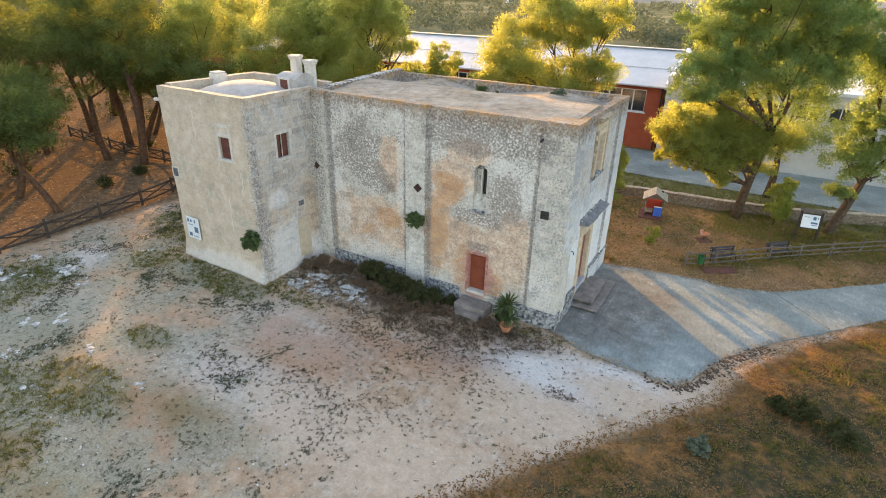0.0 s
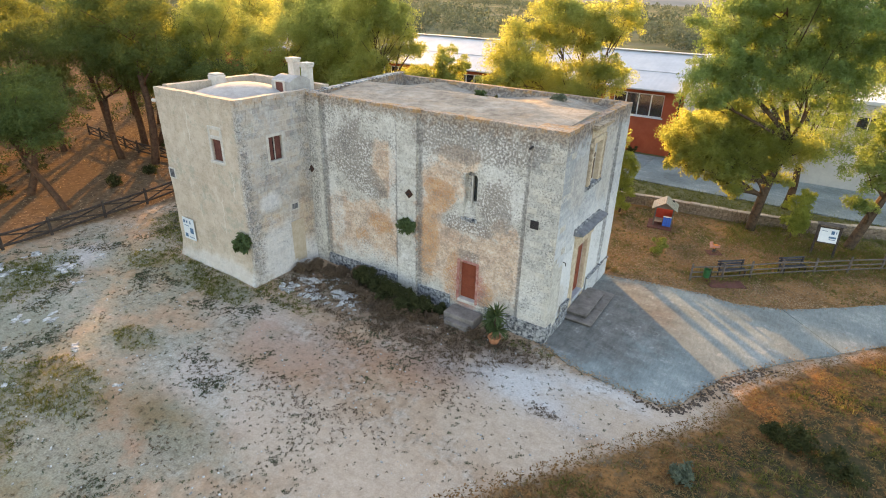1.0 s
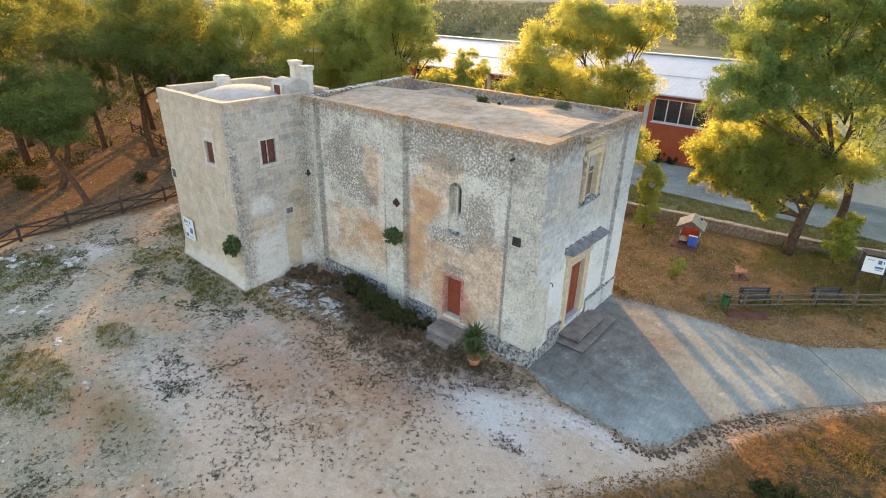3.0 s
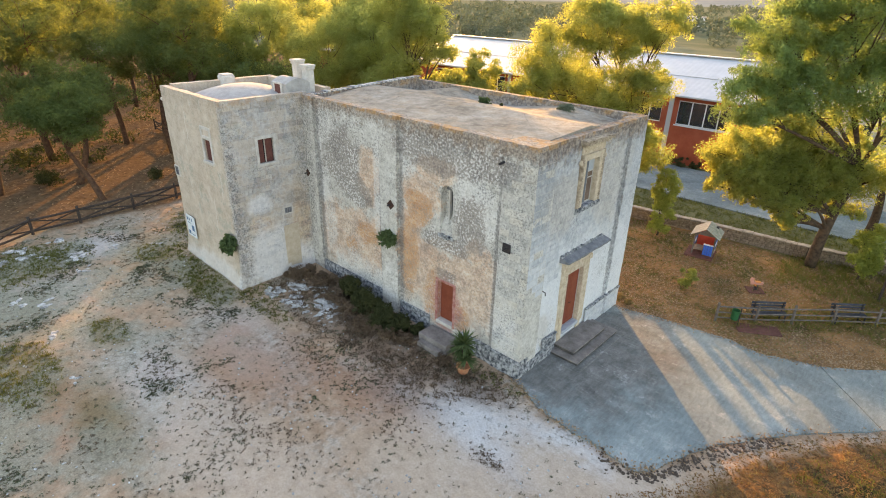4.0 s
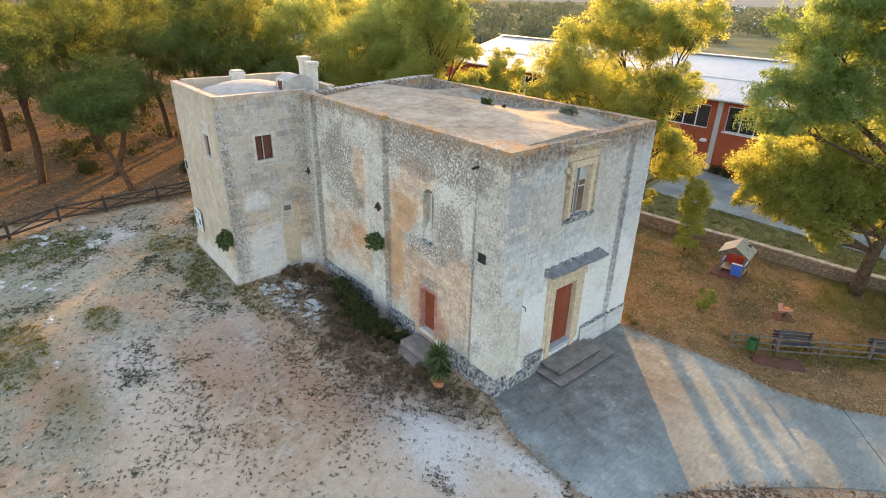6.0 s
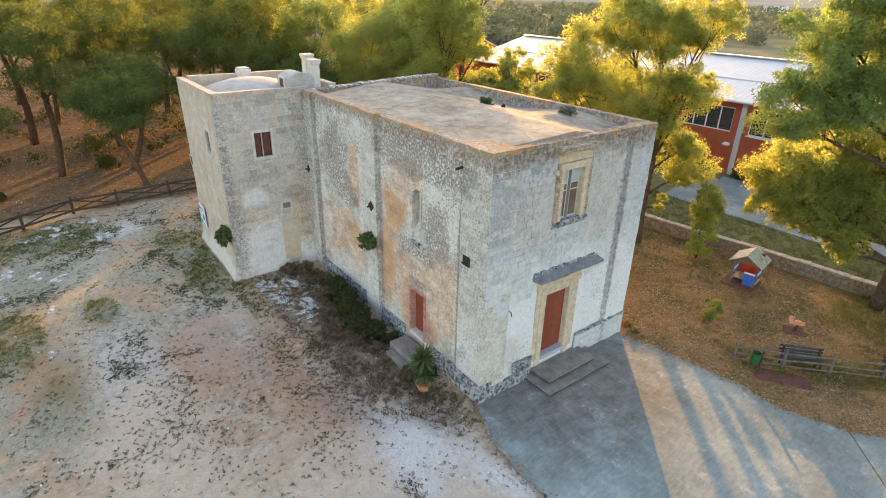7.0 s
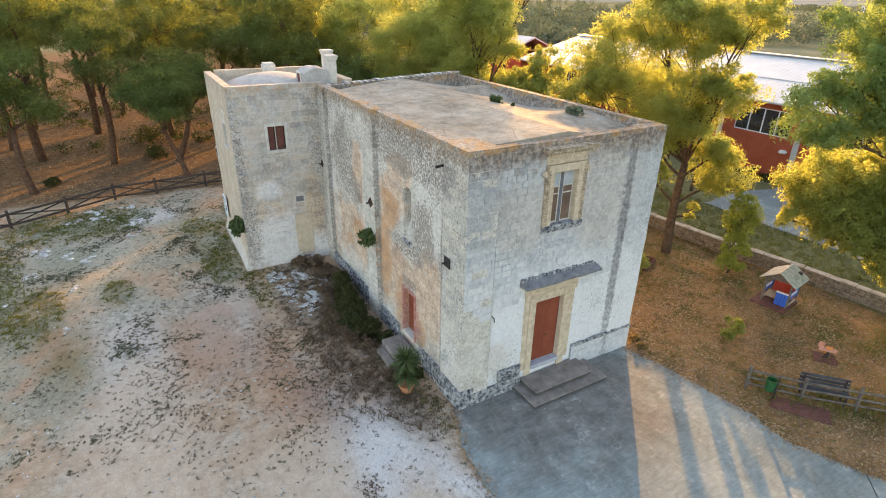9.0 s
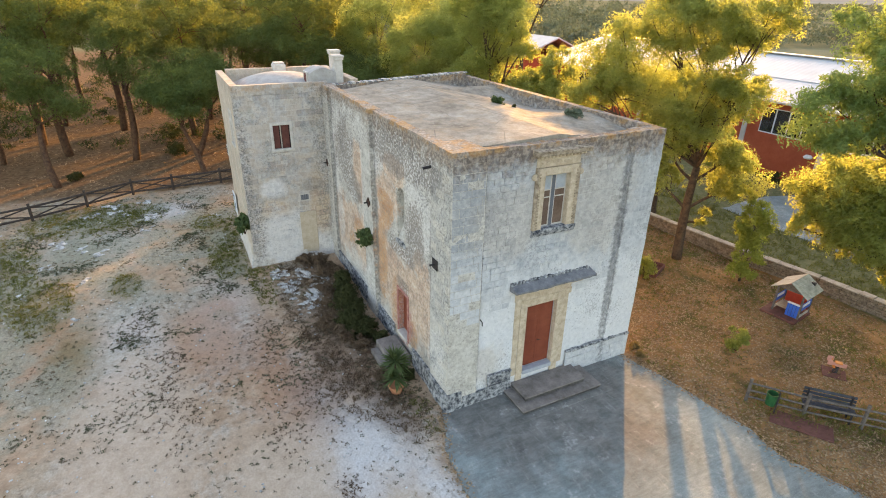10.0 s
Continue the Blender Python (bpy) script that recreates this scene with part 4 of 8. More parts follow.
def roof_material():
    g = Mat("lichened_roof_screed", 0.97, spec=0.1)
    n1, n2, n3 = g.noise(0.45, 5, 0.62), g.noise(2.2, 7, 0.7), g.noise(16, 5, 0.7)
    col = g.ramp(g.math("ADD", g.math("MULTIPLY", n1, 0.5), g.math("MULTIPLY", n2, 0.5)), (0.36, (0.17, 0.15, 0.122)), (0.50, (0.31, 0.28, 0.235)), (0.66, (0.45, 0.415, 0.36)))
    moss = g.step(g.noise(0.9, 7, 0.7), 0.48, 0.62)
    col = g.mix(g.math("MULTIPLY", moss, 0.5), col, g.ramp(n2, (0.35, (0.23, 0.165, 0.105)), (0.65, (0.40, 0.31, 0.22))))
    pale = g.step(g.noise(1.0, 8, 0.72, g.stretch(g.pos(), (0.9, 1.3, 1.0))), 0.55, 0.65)
    col = g.mix(g.math("MULTIPLY", pale, 0.35), col, (0.47, 0.45, 0.41))
    cracks = g.math("SUBTRACT", 1.0, g.step(g.voronoi(0.55, g.pos(), "DISTANCE_TO_EDGE"), 0.0, 0.018))
    col = g.mix(g.math("MULTIPLY", g.math("MULTIPLY", cracks, g.step(n1, 0.45, 0.6)), 0.55), col, (0.11, 0.10, 0.09))
    col = g.mix(0.45, col, g.ramp(n3, (0.3, (0.34, 0.34, 0.34)), (0.7, (0.66, 0.66, 0.66))), "OVERLAY")
    return g.done(col, g.bump(g.math("ADD", n2, g.math("MULTIPLY", n3, 0.5)), 0.5, 0.05))


ROOF = roof_material()


def nave_roof():
    xs, ys = cuts(NX0 + 0.33, -0.44, 0.25), cuts(0.44, NY1 - 0.30, 0.25)
    b = bmesh.new()

    def h(x, y):
        # a crest along the middle; towards the far parapet two cross vaults with valleys between
        v = max(0.0, (y - 4.2) / (ys[-1] - 4.2))
        away = min(abs(x + 11.3) / 2.9, abs(x + 3.6) / 4.0, 1.0)
        z = max(9.93 - 0.70 * v, 9.74 - 0.52 * away) if y > 4.2 else 9.93 - 0.17 * (4.2 - y) / 3.8
        sag = 0.07 * math.sin(math.pi * min(1.0, y / 4.2)) * (1 - abs(math.cos((x + 7.6) * math.pi / 6.8)))
        west = 9.37 + 0.16 * (x - xs[0]) + 0.114 * y
        return min(z - sag, west) + 0.02 * noise.noise(Vector((x * 1.5, y * 1.5, 0)))

    grid = [[b.verts.new((x, y, h(x, y))) for y in ys] for x in xs]
    for i in range(len(xs) - 1):
        for j in range(len(ys) - 1):
            b.faces.new((grid[i][j], grid[i + 1][j], grid[i + 1][j + 1], grid[i][j + 1]))
    ob = part("roof", b, ROOF, chapel, "patchy grey vaulted roof screed")
    s = ob.modifiers.new("thick", "SOLIDIFY")
    s.thickness, s.offset = 0.25, -1
    return ob


nave_roof()

# coping of small tiles along the far gable parapet
for k in range(46):
    y = 0.6 + k * 0.17
    drop = 0.32 * (1 - y / NY1)
    part("coping_tile", boxes((NX0 - 0.05, NX0 + 0.39 + RNG.uniform(-0.03, 0.03), y, y + RNG.uniform(0.12, 0.155), TOP + 0.21 - drop, TOP + 0.27 + RNG.uniform(-0.02, 0.035) - drop), bevel=0.012), RUBBLE if k % 2 else PALE_STONE, chapel)

# tower roof: a low whitewashed dome behind the parapet
b = bmesh.new()
box(b, TX0 + 0.38, TX1 - 0.33, TY0 + 0.33, TY1 - 0.35, 9.05, 9.30)
part("tower_roof", b, WHITE_PLASTER, chapel)
b = bmesh.new()
N = 20
grid = [[None] * (N + 1) for _ in range(N + 1)]
for i in range(N + 1):
    for j in range(N + 1):
        u, v = i / N * 2 - 1, j / N * 2 - 1
        grid[i][j] = b.verts.new((-17.5 + 2.5 * u, -1.35 + 2.35 * v, 9.26 + 0.82 * max(0.0, (1 - u * u) * (1 - v * v)) ** 0.6))
for i in range(N):
    for j in range(N):
        b.faces.new((grid[i][j], grid[i + 1][j], grid[i + 1][j + 1], grid[i][j + 1]))
part("dome", b, WHITE_PLASTER, chapel, "whitewashed shallow dome", smooth=True)

# stair hut with rounded top and little door
hut_x0, hut_x1, hut_y0, hut_y1 = -16.3, -14.9, -0.45, 0.95
b = bmesh.new()
prof = [(hut_y0 + (hut_y1 - hut_y0) * k / 10, 10.24 + 0.26 * math.sin(math.pi * k / 10)) for k in range(11)]
ring = []
for x in (hut_x0, hut_x1):
    ring.append([b.verts.new((x, hut_y0, 9.25))] + [b.verts.new((x, y, z)) for y, z in prof] + [b.verts.new((x, hut_y1, 9.25))])
n = len(ring[0])
for k in range(n):
    b.faces.new((ring[0][k], ring[0][(k + 1) % n], ring[1][(k + 1) % n], ring[1][k]))
b.faces.new(ring[0])
b.faces.new(ring[1])
hut = part("stair_hut", b, WHITE_PLASTER, chapel, "whitewashed roof stair hut")
part("hut_door", boxes((-15.95, -15.40, hut_y0 - 0.03, hut_y0 + 0.03, 9.32, 10.20), bevel=0.01), SHUTTER, hut)
part("hut_door_frame", boxes((-16.05, -15.95, hut_y0 - 0.05, hut_y0 + 0.02, 9.3, 10.28), (-15.40, -15.30, hut_y0 - 0.05, hut_y0 + 0.02, 9.3, 10.28), (-15.95, -15.40, hut_y0 - 0.05, hut_y0 + 0.02, 10.20, 10.28)), PALE_STONE, hut)


def chimney(x, y, w, z0, z1, cap=0.1):
    c = part("chimney", boxes((x - w, x + w, y - w, y + w, z0, z1), bevel=0.03), PALE_STONE, chapel, "pale stone chimney stack")
    part("cap", boxes((x - w - cap, x + w + cap, y - w - cap, y + w + cap, z1, z1 + 0.12), (x - w - 0.04, x + w + 0.04, y - w - 0.04, y + w + 0.04, z1 - 0.12, z1), bevel=0.02), PALE_STONE, c)


chimney(-15.3, 1.15, 0.23, 9.2, 10.95, 0.07)
chimney(-16.5, 1.35, 0.23, 9.2, 11.10, 0.07)
b = boxes((-20.5, -19.8, -1.3, -0.6, 9.3, 10.20), bevel=0.05)
box(b, -20.46, -19.84, -1.26, -0.64, 10.20, 10.28, 0.04)
part("chimney", b, PALE_STONE, chapel, "squat chimney block")
part("spout", tube(bmesh.new(), [(TX0 + 0.1, -4.1, 9.15), (TX0 - 0.75, -4.12, 9.10)], 0.09, 8), PALE_STONE, chapel, "stone water spout")


# openings
def surround(name, rects, material, parent, label="", bevel=0.015):
    return part(name, boxes(*rects, bevel=bevel), material, parent, label)


def tower_window_east():
    a, c, z0, z1 = T_WIN_E
    x = TX1
    w = part("window", boxes((x - 0.20, x - 0.16, a, c, z0, z1)), DARK, chapel, "open dark red shutters in a pale stone frame")
    surround("window_frame", [(x - 0.06, x + 0.035, a - 0.13, a + 0.01, z0 - 0.1, z1 + 0.16), (x - 0.06, x + 0.035, c - 0.01, c + 0.13, z0 - 0.1, z1 + 0.16), (x - 0.06, x + 0.033, a + 0.01, c - 0.01, z1 - 0.01, z1 + 0.155)], PALE_STONE, w)
    surround("window_sill", [(x - 0.1, x + 0.09, a - 0.16, c + 0.16, z0 - 0.13, z0 + 0.01)], PALE_STONE, w)
    m = (a + c) / 2
    part("shutter", boxes((x - 0.15, x - 0.11, a + 0.03, m - 0.10, z0 + 0.02, z1 - 0.02), bevel=0.008), SHUTTER, w)
    part("shutter", boxes((x - 0.15, x - 0.11, m + 0.02, c - 0.05, z0 + 0.02, z1 - 0.02), bevel=0.008), SHUTTER, w)
    part("mullion", boxes((x - 0.11, x - 0.06, m - 0.06, m - 0.01, z0, z1), bevel=0.008), PLANK, w)


def tower_window_south():
    a, c, z0, z1 = T_WIN_S
    y = TY0
    w = part("window", boxes((a, c, y + 0.16, y + 0.20, z0, z1)), DARK, chapel, "shuttered window in a pale stone frame")
    surround("window_frame", [(a - 0.13, a + 0.01, y - 0.035, y + 0.06, z0 - 0.1, z1 + 0.62), (c - 0.01, c + 0.13, y - 0.035, y + 0.06, z0 - 0.1, z1 + 0.62), (a + 0.01, c - 0.01, y - 0.033, y + 0.06, z1 - 0.01, z1 + 0.16), (a + 0.01, c - 0.01, y - 0.025, y + 0.06, z1 + 0.46, z1 + 0.62)], PALE_STONE, w)
    surround("window_sill", [(a - 0.16, c + 0.16, y - 0.09, y + 0.1, z0 - 0.13, z0 + 0.01)], PALE_STONE, w)
    part("shutter", boxes((a + 0.03, c - 0.04, y + 0.10, y + 0.15, z0 + 0.02, z1 - 0.02), bevel=0.008), SHUTTER, w)


tower_window_east()
tower_window_south()


def grille(at, w, h, axis):
    """Small barred vent, set in a stone wall."""
    x, y, z = at
    e = 0.03
    if axis == "y":
        g = part("vent", boxes((x - w / 2, x + w / 2, y - e, y + 0.02, z - h / 2, z + h / 2)), SLATE, chapel, "small grey barred vent opening")
        part("vent_frame", boxes((x - w / 2 - 0.06, x - w / 2, y - e - 0.01, y + 0.02, z - h / 2 - 0.06, z + h / 2 + 0.06), (x + w / 2, x + w / 2 + 0.06, y - e - 0.01, y + 0.02, z - h / 2 - 0.06, z + h / 2 + 0.06), (x - w / 2, x + w / 2, y - e - 0.01, y + 0.02, z + h / 2, z + h / 2 + 0.06), (x - w / 2, x + w / 2, y - e - 0.01, y + 0.02, z - h / 2 - 0.06, z - h / 2)), PALE_STONE, g)
    else:
        g = part("vent", boxes((x - 0.02, x + e, y - w / 2, y + w / 2, z - h / 2, z + h / 2)), SLATE, chapel, "small grey barred vent opening")
        part("vent_frame", boxes((x - 0.02, x + e + 0.01, y - w / 2 - 0.06, y - w / 2, z - h / 2 - 0.06, z + h / 2 + 0.06), (x - 0.02, x + e + 0.01, y + w / 2, y + w / 2 + 0.06, z - h / 2 - 0.06, z + h / 2 + 0.06), (x - 0.02, x + e + 0.01, y - w / 2, y + w / 2, z + h / 2, z + h / 2 + 0.06), (x - 0.02, x + e + 0.01, y - w / 2, y + w / 2, z - h / 2 - 0.06, z - h / 2)), PALE_STONE, g)
    for k in range(3):
        o = (k - 1) * w / 4
        p, q = (((x + o, y - e - 0.005, z - h / 2), (x + o, y - e - 0.005, z + h / 2)) if axis == "y" else ((x + e + 0.005, y + o, z - h / 2), (x + e + 0.005, y + o, z + h / 2)))
        part("bar", tube(bmesh.new(), [p, q], 0.012, 5), IRON, g)


grille((-20.3, TY0 - 0.01, 5.42), 0.42, 0.46, "y")
grille((TX1 + 0.01, -1.40, 3.97), 0.42, 0.30, "x")


def blocked_door():
    b = boxes((TX1 - 0.02, TX1 + 0.035, -1.75, -0.85, 0.35, 3.12), bevel=0.02)
    part("blocked_doorway", b, plain("ochre_infill", (0.44, 0.35, 0.25), (0.61, 0.52, 0.41), 2.5, 0.95, 0.5, dist=0.03, world_space=True), chapel, "doorway walled up with ochre plaster")


blocked_door()


def tie_plate(at, size, turned, material=RUST_IRON, axis="y"):
    x, y, z = at
    h = size / 2
    b = bmesh.new()
    m = Matrix.Translation(at) @ (Matrix.Rotation(radians(45 if turned else 0), 4, "Y" if axis == "y" else "X"))
    box(b, -h, h, -0.02, 0.02, -h, h, 0.008, m) if axis == "y" else box(b, -0.02, 0.02, -h, h, -h, h, 0.008, m)
    p = part("tie_plate", b, material, chapel, "square iron tie-rod plate")
    b = bmesh.new()
    if axis == "y":
        lathe_pts = [(x, y - 0.02, z), (x, y - 0.20, z)]
    else:
        lathe_pts = [(x + 0.02, y, z), (x + 0.20, y, z)]
    part("bolt", tube(b, lathe_pts, 0.035, 6), IRON, p)


tie_plate((-7.66, -0.07, 5.72), 0.34, True)
tie_plate((-14.25, -0.05, 5.75), 0.30, True)
tie_plate((-1.05, -0.03, 5.72), 0.38, False, IRON)
part("spout", tube(bmesh.new(), [(-1.48, 0.2, 9.05), (-1.48, -0.28, 9.0)], 0.05, 7), IRON, chapel, "thin iron drain spout")


part("iron_hook", tube(bmesh.new(), [(-0.06, 1.27, 3.72), (0.10, 1.27, 3.70), (0.12, 1.27, 3.56)], 0.022, 6), IRON, chapel, "short rusted iron hook")


def side_window():
    a, c, z0, z1 = S_WIN
    y = WY
    w = part("window", boxes((a - 0.01, c + 0.01, y + 0.34, y + 0.41, z0, z1)), RUBBLE, chapel, "narrow arched slit window, deeply splayed")
    part("slit", boxes((c - 0.34, c - 0.12, y + 0.325, y + 0.345, 5.88, 7.16)), DARK, w)
    part("pane", boxes((c - 0.33, c - 0.13, y + 0.31, y + 0.325, 5.89, 7.15)), GLASS, w)
    for j0, j1 in ((c - 0.42, c - 0.345), (c - 0.115, c - 0.04)):
        part("jamb", boxes((j0, j1, y + 0.19, y + 0.34, 5.84, 7.18), bevel=0.01), PALE_STONE, w)
    for k in range(7):
        h0 = 5.98 + 0.165 * k
        part("rubble_block", boxes((a + 0.01, a + RNG.uniform(0.16, 0.24), y + 0.305 + RNG.uniform(0, 0.025), y + 0.345, h0, h0 + 0.15), bevel=0.012), STONE_SOUTH, w)
    # arch stones closing the corners of the opening
    b = bmesh.new()
    r, cx = (c - a) / 2, (a + c) / 2
    for s in (-1, 1):
        pts = [(cx + s * r * math.cos(t), z1 - r + r * math.sin(t)) for t in (k * math.pi / 2 / 6 for k in range(7))]
        f0 = [b.verts.new((px, y + 0.01, pz)) for px, pz in pts] + [b.verts.new((cx + s * r, y + 0.01, z1 + 0.001))]
        f1 = [b.verts.new((px, y + 0.335, pz)) for px, pz in pts] + [b.verts.new((cx + s * r, y + 0.335, z1 + 0.001))]
        b.faces.new(f0)
        b.faces.new(f1)
        for k in range(len(f0)):
            b.faces.new((f0[k], f0[(k + 1) % len(f0)], f1[(k + 1) % len(f0)], f1[k]))
    part("arch", b, STONE_SOUTH, w)
    b = bmesh.new()
    v = [b.verts.new(p) for p in ((a, y + 0.02, z0 + 0.001), (c, y + 0.02, z0 + 0.001), (c, y + 0.34, z0 + 0.75), (a, y + 0.34, z0 + 0.75), (a, y + 0.02, z0 - 0.05), (c, y + 0.02, z0 - 0.05), (c, y + 0.34, z0 - 0.05), (a, y + 0.34, z0 - 0.05))]
    for f in ((0, 1, 2, 3), (0, 4, 5, 1), (1, 5, 6, 2), (2, 6, 7, 3), (3, 7, 4, 0), (4, 7, 6, 5)):
        b.faces.new([v[k] for k in f])
    part("window_sill", b, STONE_SOUTH, w)
    b = bmesh.new()
    for k in range(9):
        box(b, a - 0.1 + 0.09 * k, a + 0.02 + 0.09 * k + RNG.uniform(0, 0.05), y - 0.07, y + 0.02, z0 - 0.22 + RNG.uniform(-0.05, 0.05), z0 - 0.04 + RNG.uniform(-0.06, 0.04), 0.015)
    part("broken_ledge", b, RUBBLE, w)


side_window()


def side_door():
    a, c, z0, z1 = S_DOOR
    y = WY
    d = part("door", boxes((a, c, y + 0.22, y + 0.27, z0 - 0.02, z1 + 0.02)), DOOR_RED, chapel, "closed brown-red side door in faded red surround")
    for k in range(3):
        part("door_panel", boxes((a + 0.12, c - 0.12, y + 0.195, y + 0.222, z0 + 0.14 + 0.62 * k, z0 + 0.62 + 0.62 * k), bevel=0.008), DOOR_RED, d)
    part("door_frame", boxes((a - 0.14, a - 0.005, y - 0.042, y + 0.02, z0 - 0.1, z1 + 0.03), (c + 0.005, c + 0.13, y - 0.042, y + 0.02, z0 - 0.1, z1 + 0.03), (a - 0.14, c + 0.13, y - 0.038, y + 0.02, z1 + 0.03, z1 + 0.13), bevel=0.012), RED_PAINT, d, "flaking red painted surround")
    part("door_handle", tube(bmesh.new(), [(c - 0.1, y + 0.2, 1.85), (c - 0.1, y + 0.14, 1.85), (c - 0.18, y + 0.14, 1.85)], 0.012, 6), IRON, d)
    part("doorstep", boxes((-4.95, -3.25, -0.92, -0.02, -0.2, 0.48), bevel=0.03), STEP_STONE, chapel, "broad grey stone doorstep")
    part("doorstep", boxes((-4.72, -3.40, -1.24, -0.925, -0.2, 0.25), bevel=0.03), STEP_STONE, chapel, "narrow lower stone doorstep")
    part("threshold", boxes((a - 0.02, c + 0.02, y - 0.1, y + 0.24, 0.70, z0 + 0.012), bevel=0.015), PALE_STONE, d)


side_door()


def front_door():
    a, c, z0, z1 = F_DOOR
    x = WX
    d = part("door", boxes((x - 0.25, x - 0.205, a - 0.02, c + 0.02, z0 - 0.02, z1 + 0.02)), DOOR_RED, chapel, "closed brown-red front door in golden stone surround")
    m = (a + c) / 2
    for l0, l1 in ((a + 0.02, m - 0.004), (m + 0.004, c - 0.02)):
        leaf = part("door_leaf", boxes((x - 0.202, x - 0.175, l0, l1, z0 + 0.02, z1 - 0.02), bevel=0.004), DOOR_RED, d)
        for h0, h1 in ((z0 + 0.18, z0 + 0.95), (z0 + 1.10, z0 + 2.62)):
            part("door_panel", boxes((x - 0.175, x - 0.165, l0 + 0.10, l1 - 0.10, h0, h1), bevel=0.004), DOOR_RED, leaf)
    part("door_handle", tube(bmesh.new(), [(x - 0.175, m + 0.07, 1.95), (x - 0.12, m + 0.07, 1.95), (x - 0.12, m + 0.17, 1.95)], 0.013, 6), IRON, d)
    part("threshold", boxes((x - 0.165, x + 0.12, a + 0.014, c - 0.014, z0 - 0.16, z0 + 0.015), bevel=0.015), plain("blue_grey_sill", (0.30, 0.33, 0.38), (0.46, 0.48, 0.52), 3, 0.7, 0.2), d, "blue-grey stone threshold")
    part("door_frame", boxes((x - 0.165, x + 0.06, a - 0.28, a + 0.012, 0.34, z1 - 0.012), (x - 0.165, x + 0.06, c - 0.012, c + 0.30, 0.34, z1 - 0.012), (x - 0.165, x + 0.057, a - 0.28, c + 0.30, z1 - 0.012, z1 + 0.30), bevel=0.015), CARVED, d, "golden limestone door surround")
    part("lintel", boxes((x - 0.05, x + 0.04, a - 0.56, c + 0.58, z1 + 0.30, 4.37), (x - 0.05, x + 0.03, a - 0.52, a - 0.29, 0.7, z1 + 0.29), (x - 0.05, x + 0.03, c + 0.31, c + 0.52, 0.7, z1 + 0.29), bevel=0.012), CARVED, d)
    for y in (a - 0.42, c + 0.46):
        part("capital", boxes((x + 0.03, x + 0.10, y - 0.13, y + 0.13, z1 + 0.16, z1 + 0.42), bevel=0.03), CARVED, d)
    # sloping stone canopy with a ragged upper edge
    b = bmesh.new()
    us = cuts(2.46, 6.0, 0.16)
    rows = []
    for u in us:
        jag = RNG.uniform(-0.02, 0.03)
        rows.append([b.verts.new(p) for p in ((x - 0.02, u, 4.80 + jag), (x + 0.48, u, 4.69 + jag * 0.5), (x + 0.47 + jag, u, 4.61), (x + 0.10, u, 4.57), (x - 0.02, u, 4.57))])
    for r0, r1 in zip(rows, rows[1:]):
        for k in range(5):
            b.faces.new((r0[k], r0[(k + 1) % 5], r1[(k + 1) % 5], r1[k]))
    b.faces.new(rows[0])
    b.faces.new(rows[-1])
    can = part("canopy", b, SLATE, chapel, "dark weathered stone canopy above the front door")
    for u in us[:-1]:
        part("coping_stone", boxes((x - 0.02, x + 0.07 + RNG.uniform(0, 0.05), u + 0.01, u + RNG.uniform(0.08, 0.15), 4.76, 4.83 + RNG.uniform(0, 0.06)), bevel=0.015), RUBBLE, can)
    part("moulding", boxes((x - 0.02, x + 0.34, 2.62, 5.52, 4.47, 4.57), (x - 0.02, x + 0.20, 2.70, 5.36, 4.375, 4.47), bevel=0.015), CARVED, can)


front_door()


def steps():
    # each tread overhangs the riser below it
    for x, y0, y1, z0, z1 in ((0.98, 2.80, 5.66, 0.24, 0.44), (1.38, 2.45, 6.16, 0.065, 0.235)):
        tread = part("step", boxes((-0.05, x, y0, y1, z1 - 0.06, z1), bevel=0.016), STEP_STONE, chapel, "worn grey-brown stone step")
        part("riser", boxes((-0.05, x - 0.05, y0 + 0.05, y1 - 0.05, z0 - 0.05, z1 - 0.06)), SHADED_RISER, tread, "riser with its shade painted in")
    part("step", boxes((-0.05, 1.66, 2.10, 6.45, -0.1, 0.062), bevel=0.015), CONCRETE, chapel, "low concrete apron")


steps()


# opaque pale blue; the sky's reflection is painted into the pane
SKY_PANE = plain("sky_reflection_pane", (0.33, 0.37, 0.41), (0.45, 0.49, 0.53), 3.0, 0.3, 0.02, spec=0.5)
CURTAIN = plain("brown_inner_shutter", (0.10, 0.062, 0.045), (0.19, 0.125, 0.09), 2.0, 0.8, 0.1)


BROWN_GLASS = plain("brown_backed_glass", (0.13, 0.085, 0.065), (0.22, 0.15, 0.115), 2.0, 0.12, 0.02, spec=0.5)
BEAD = mesh_of("bead", boxes((0, 0.03, 0, 0.05, 0, 0.07), bevel=0.008), CARVED_DIRTY)


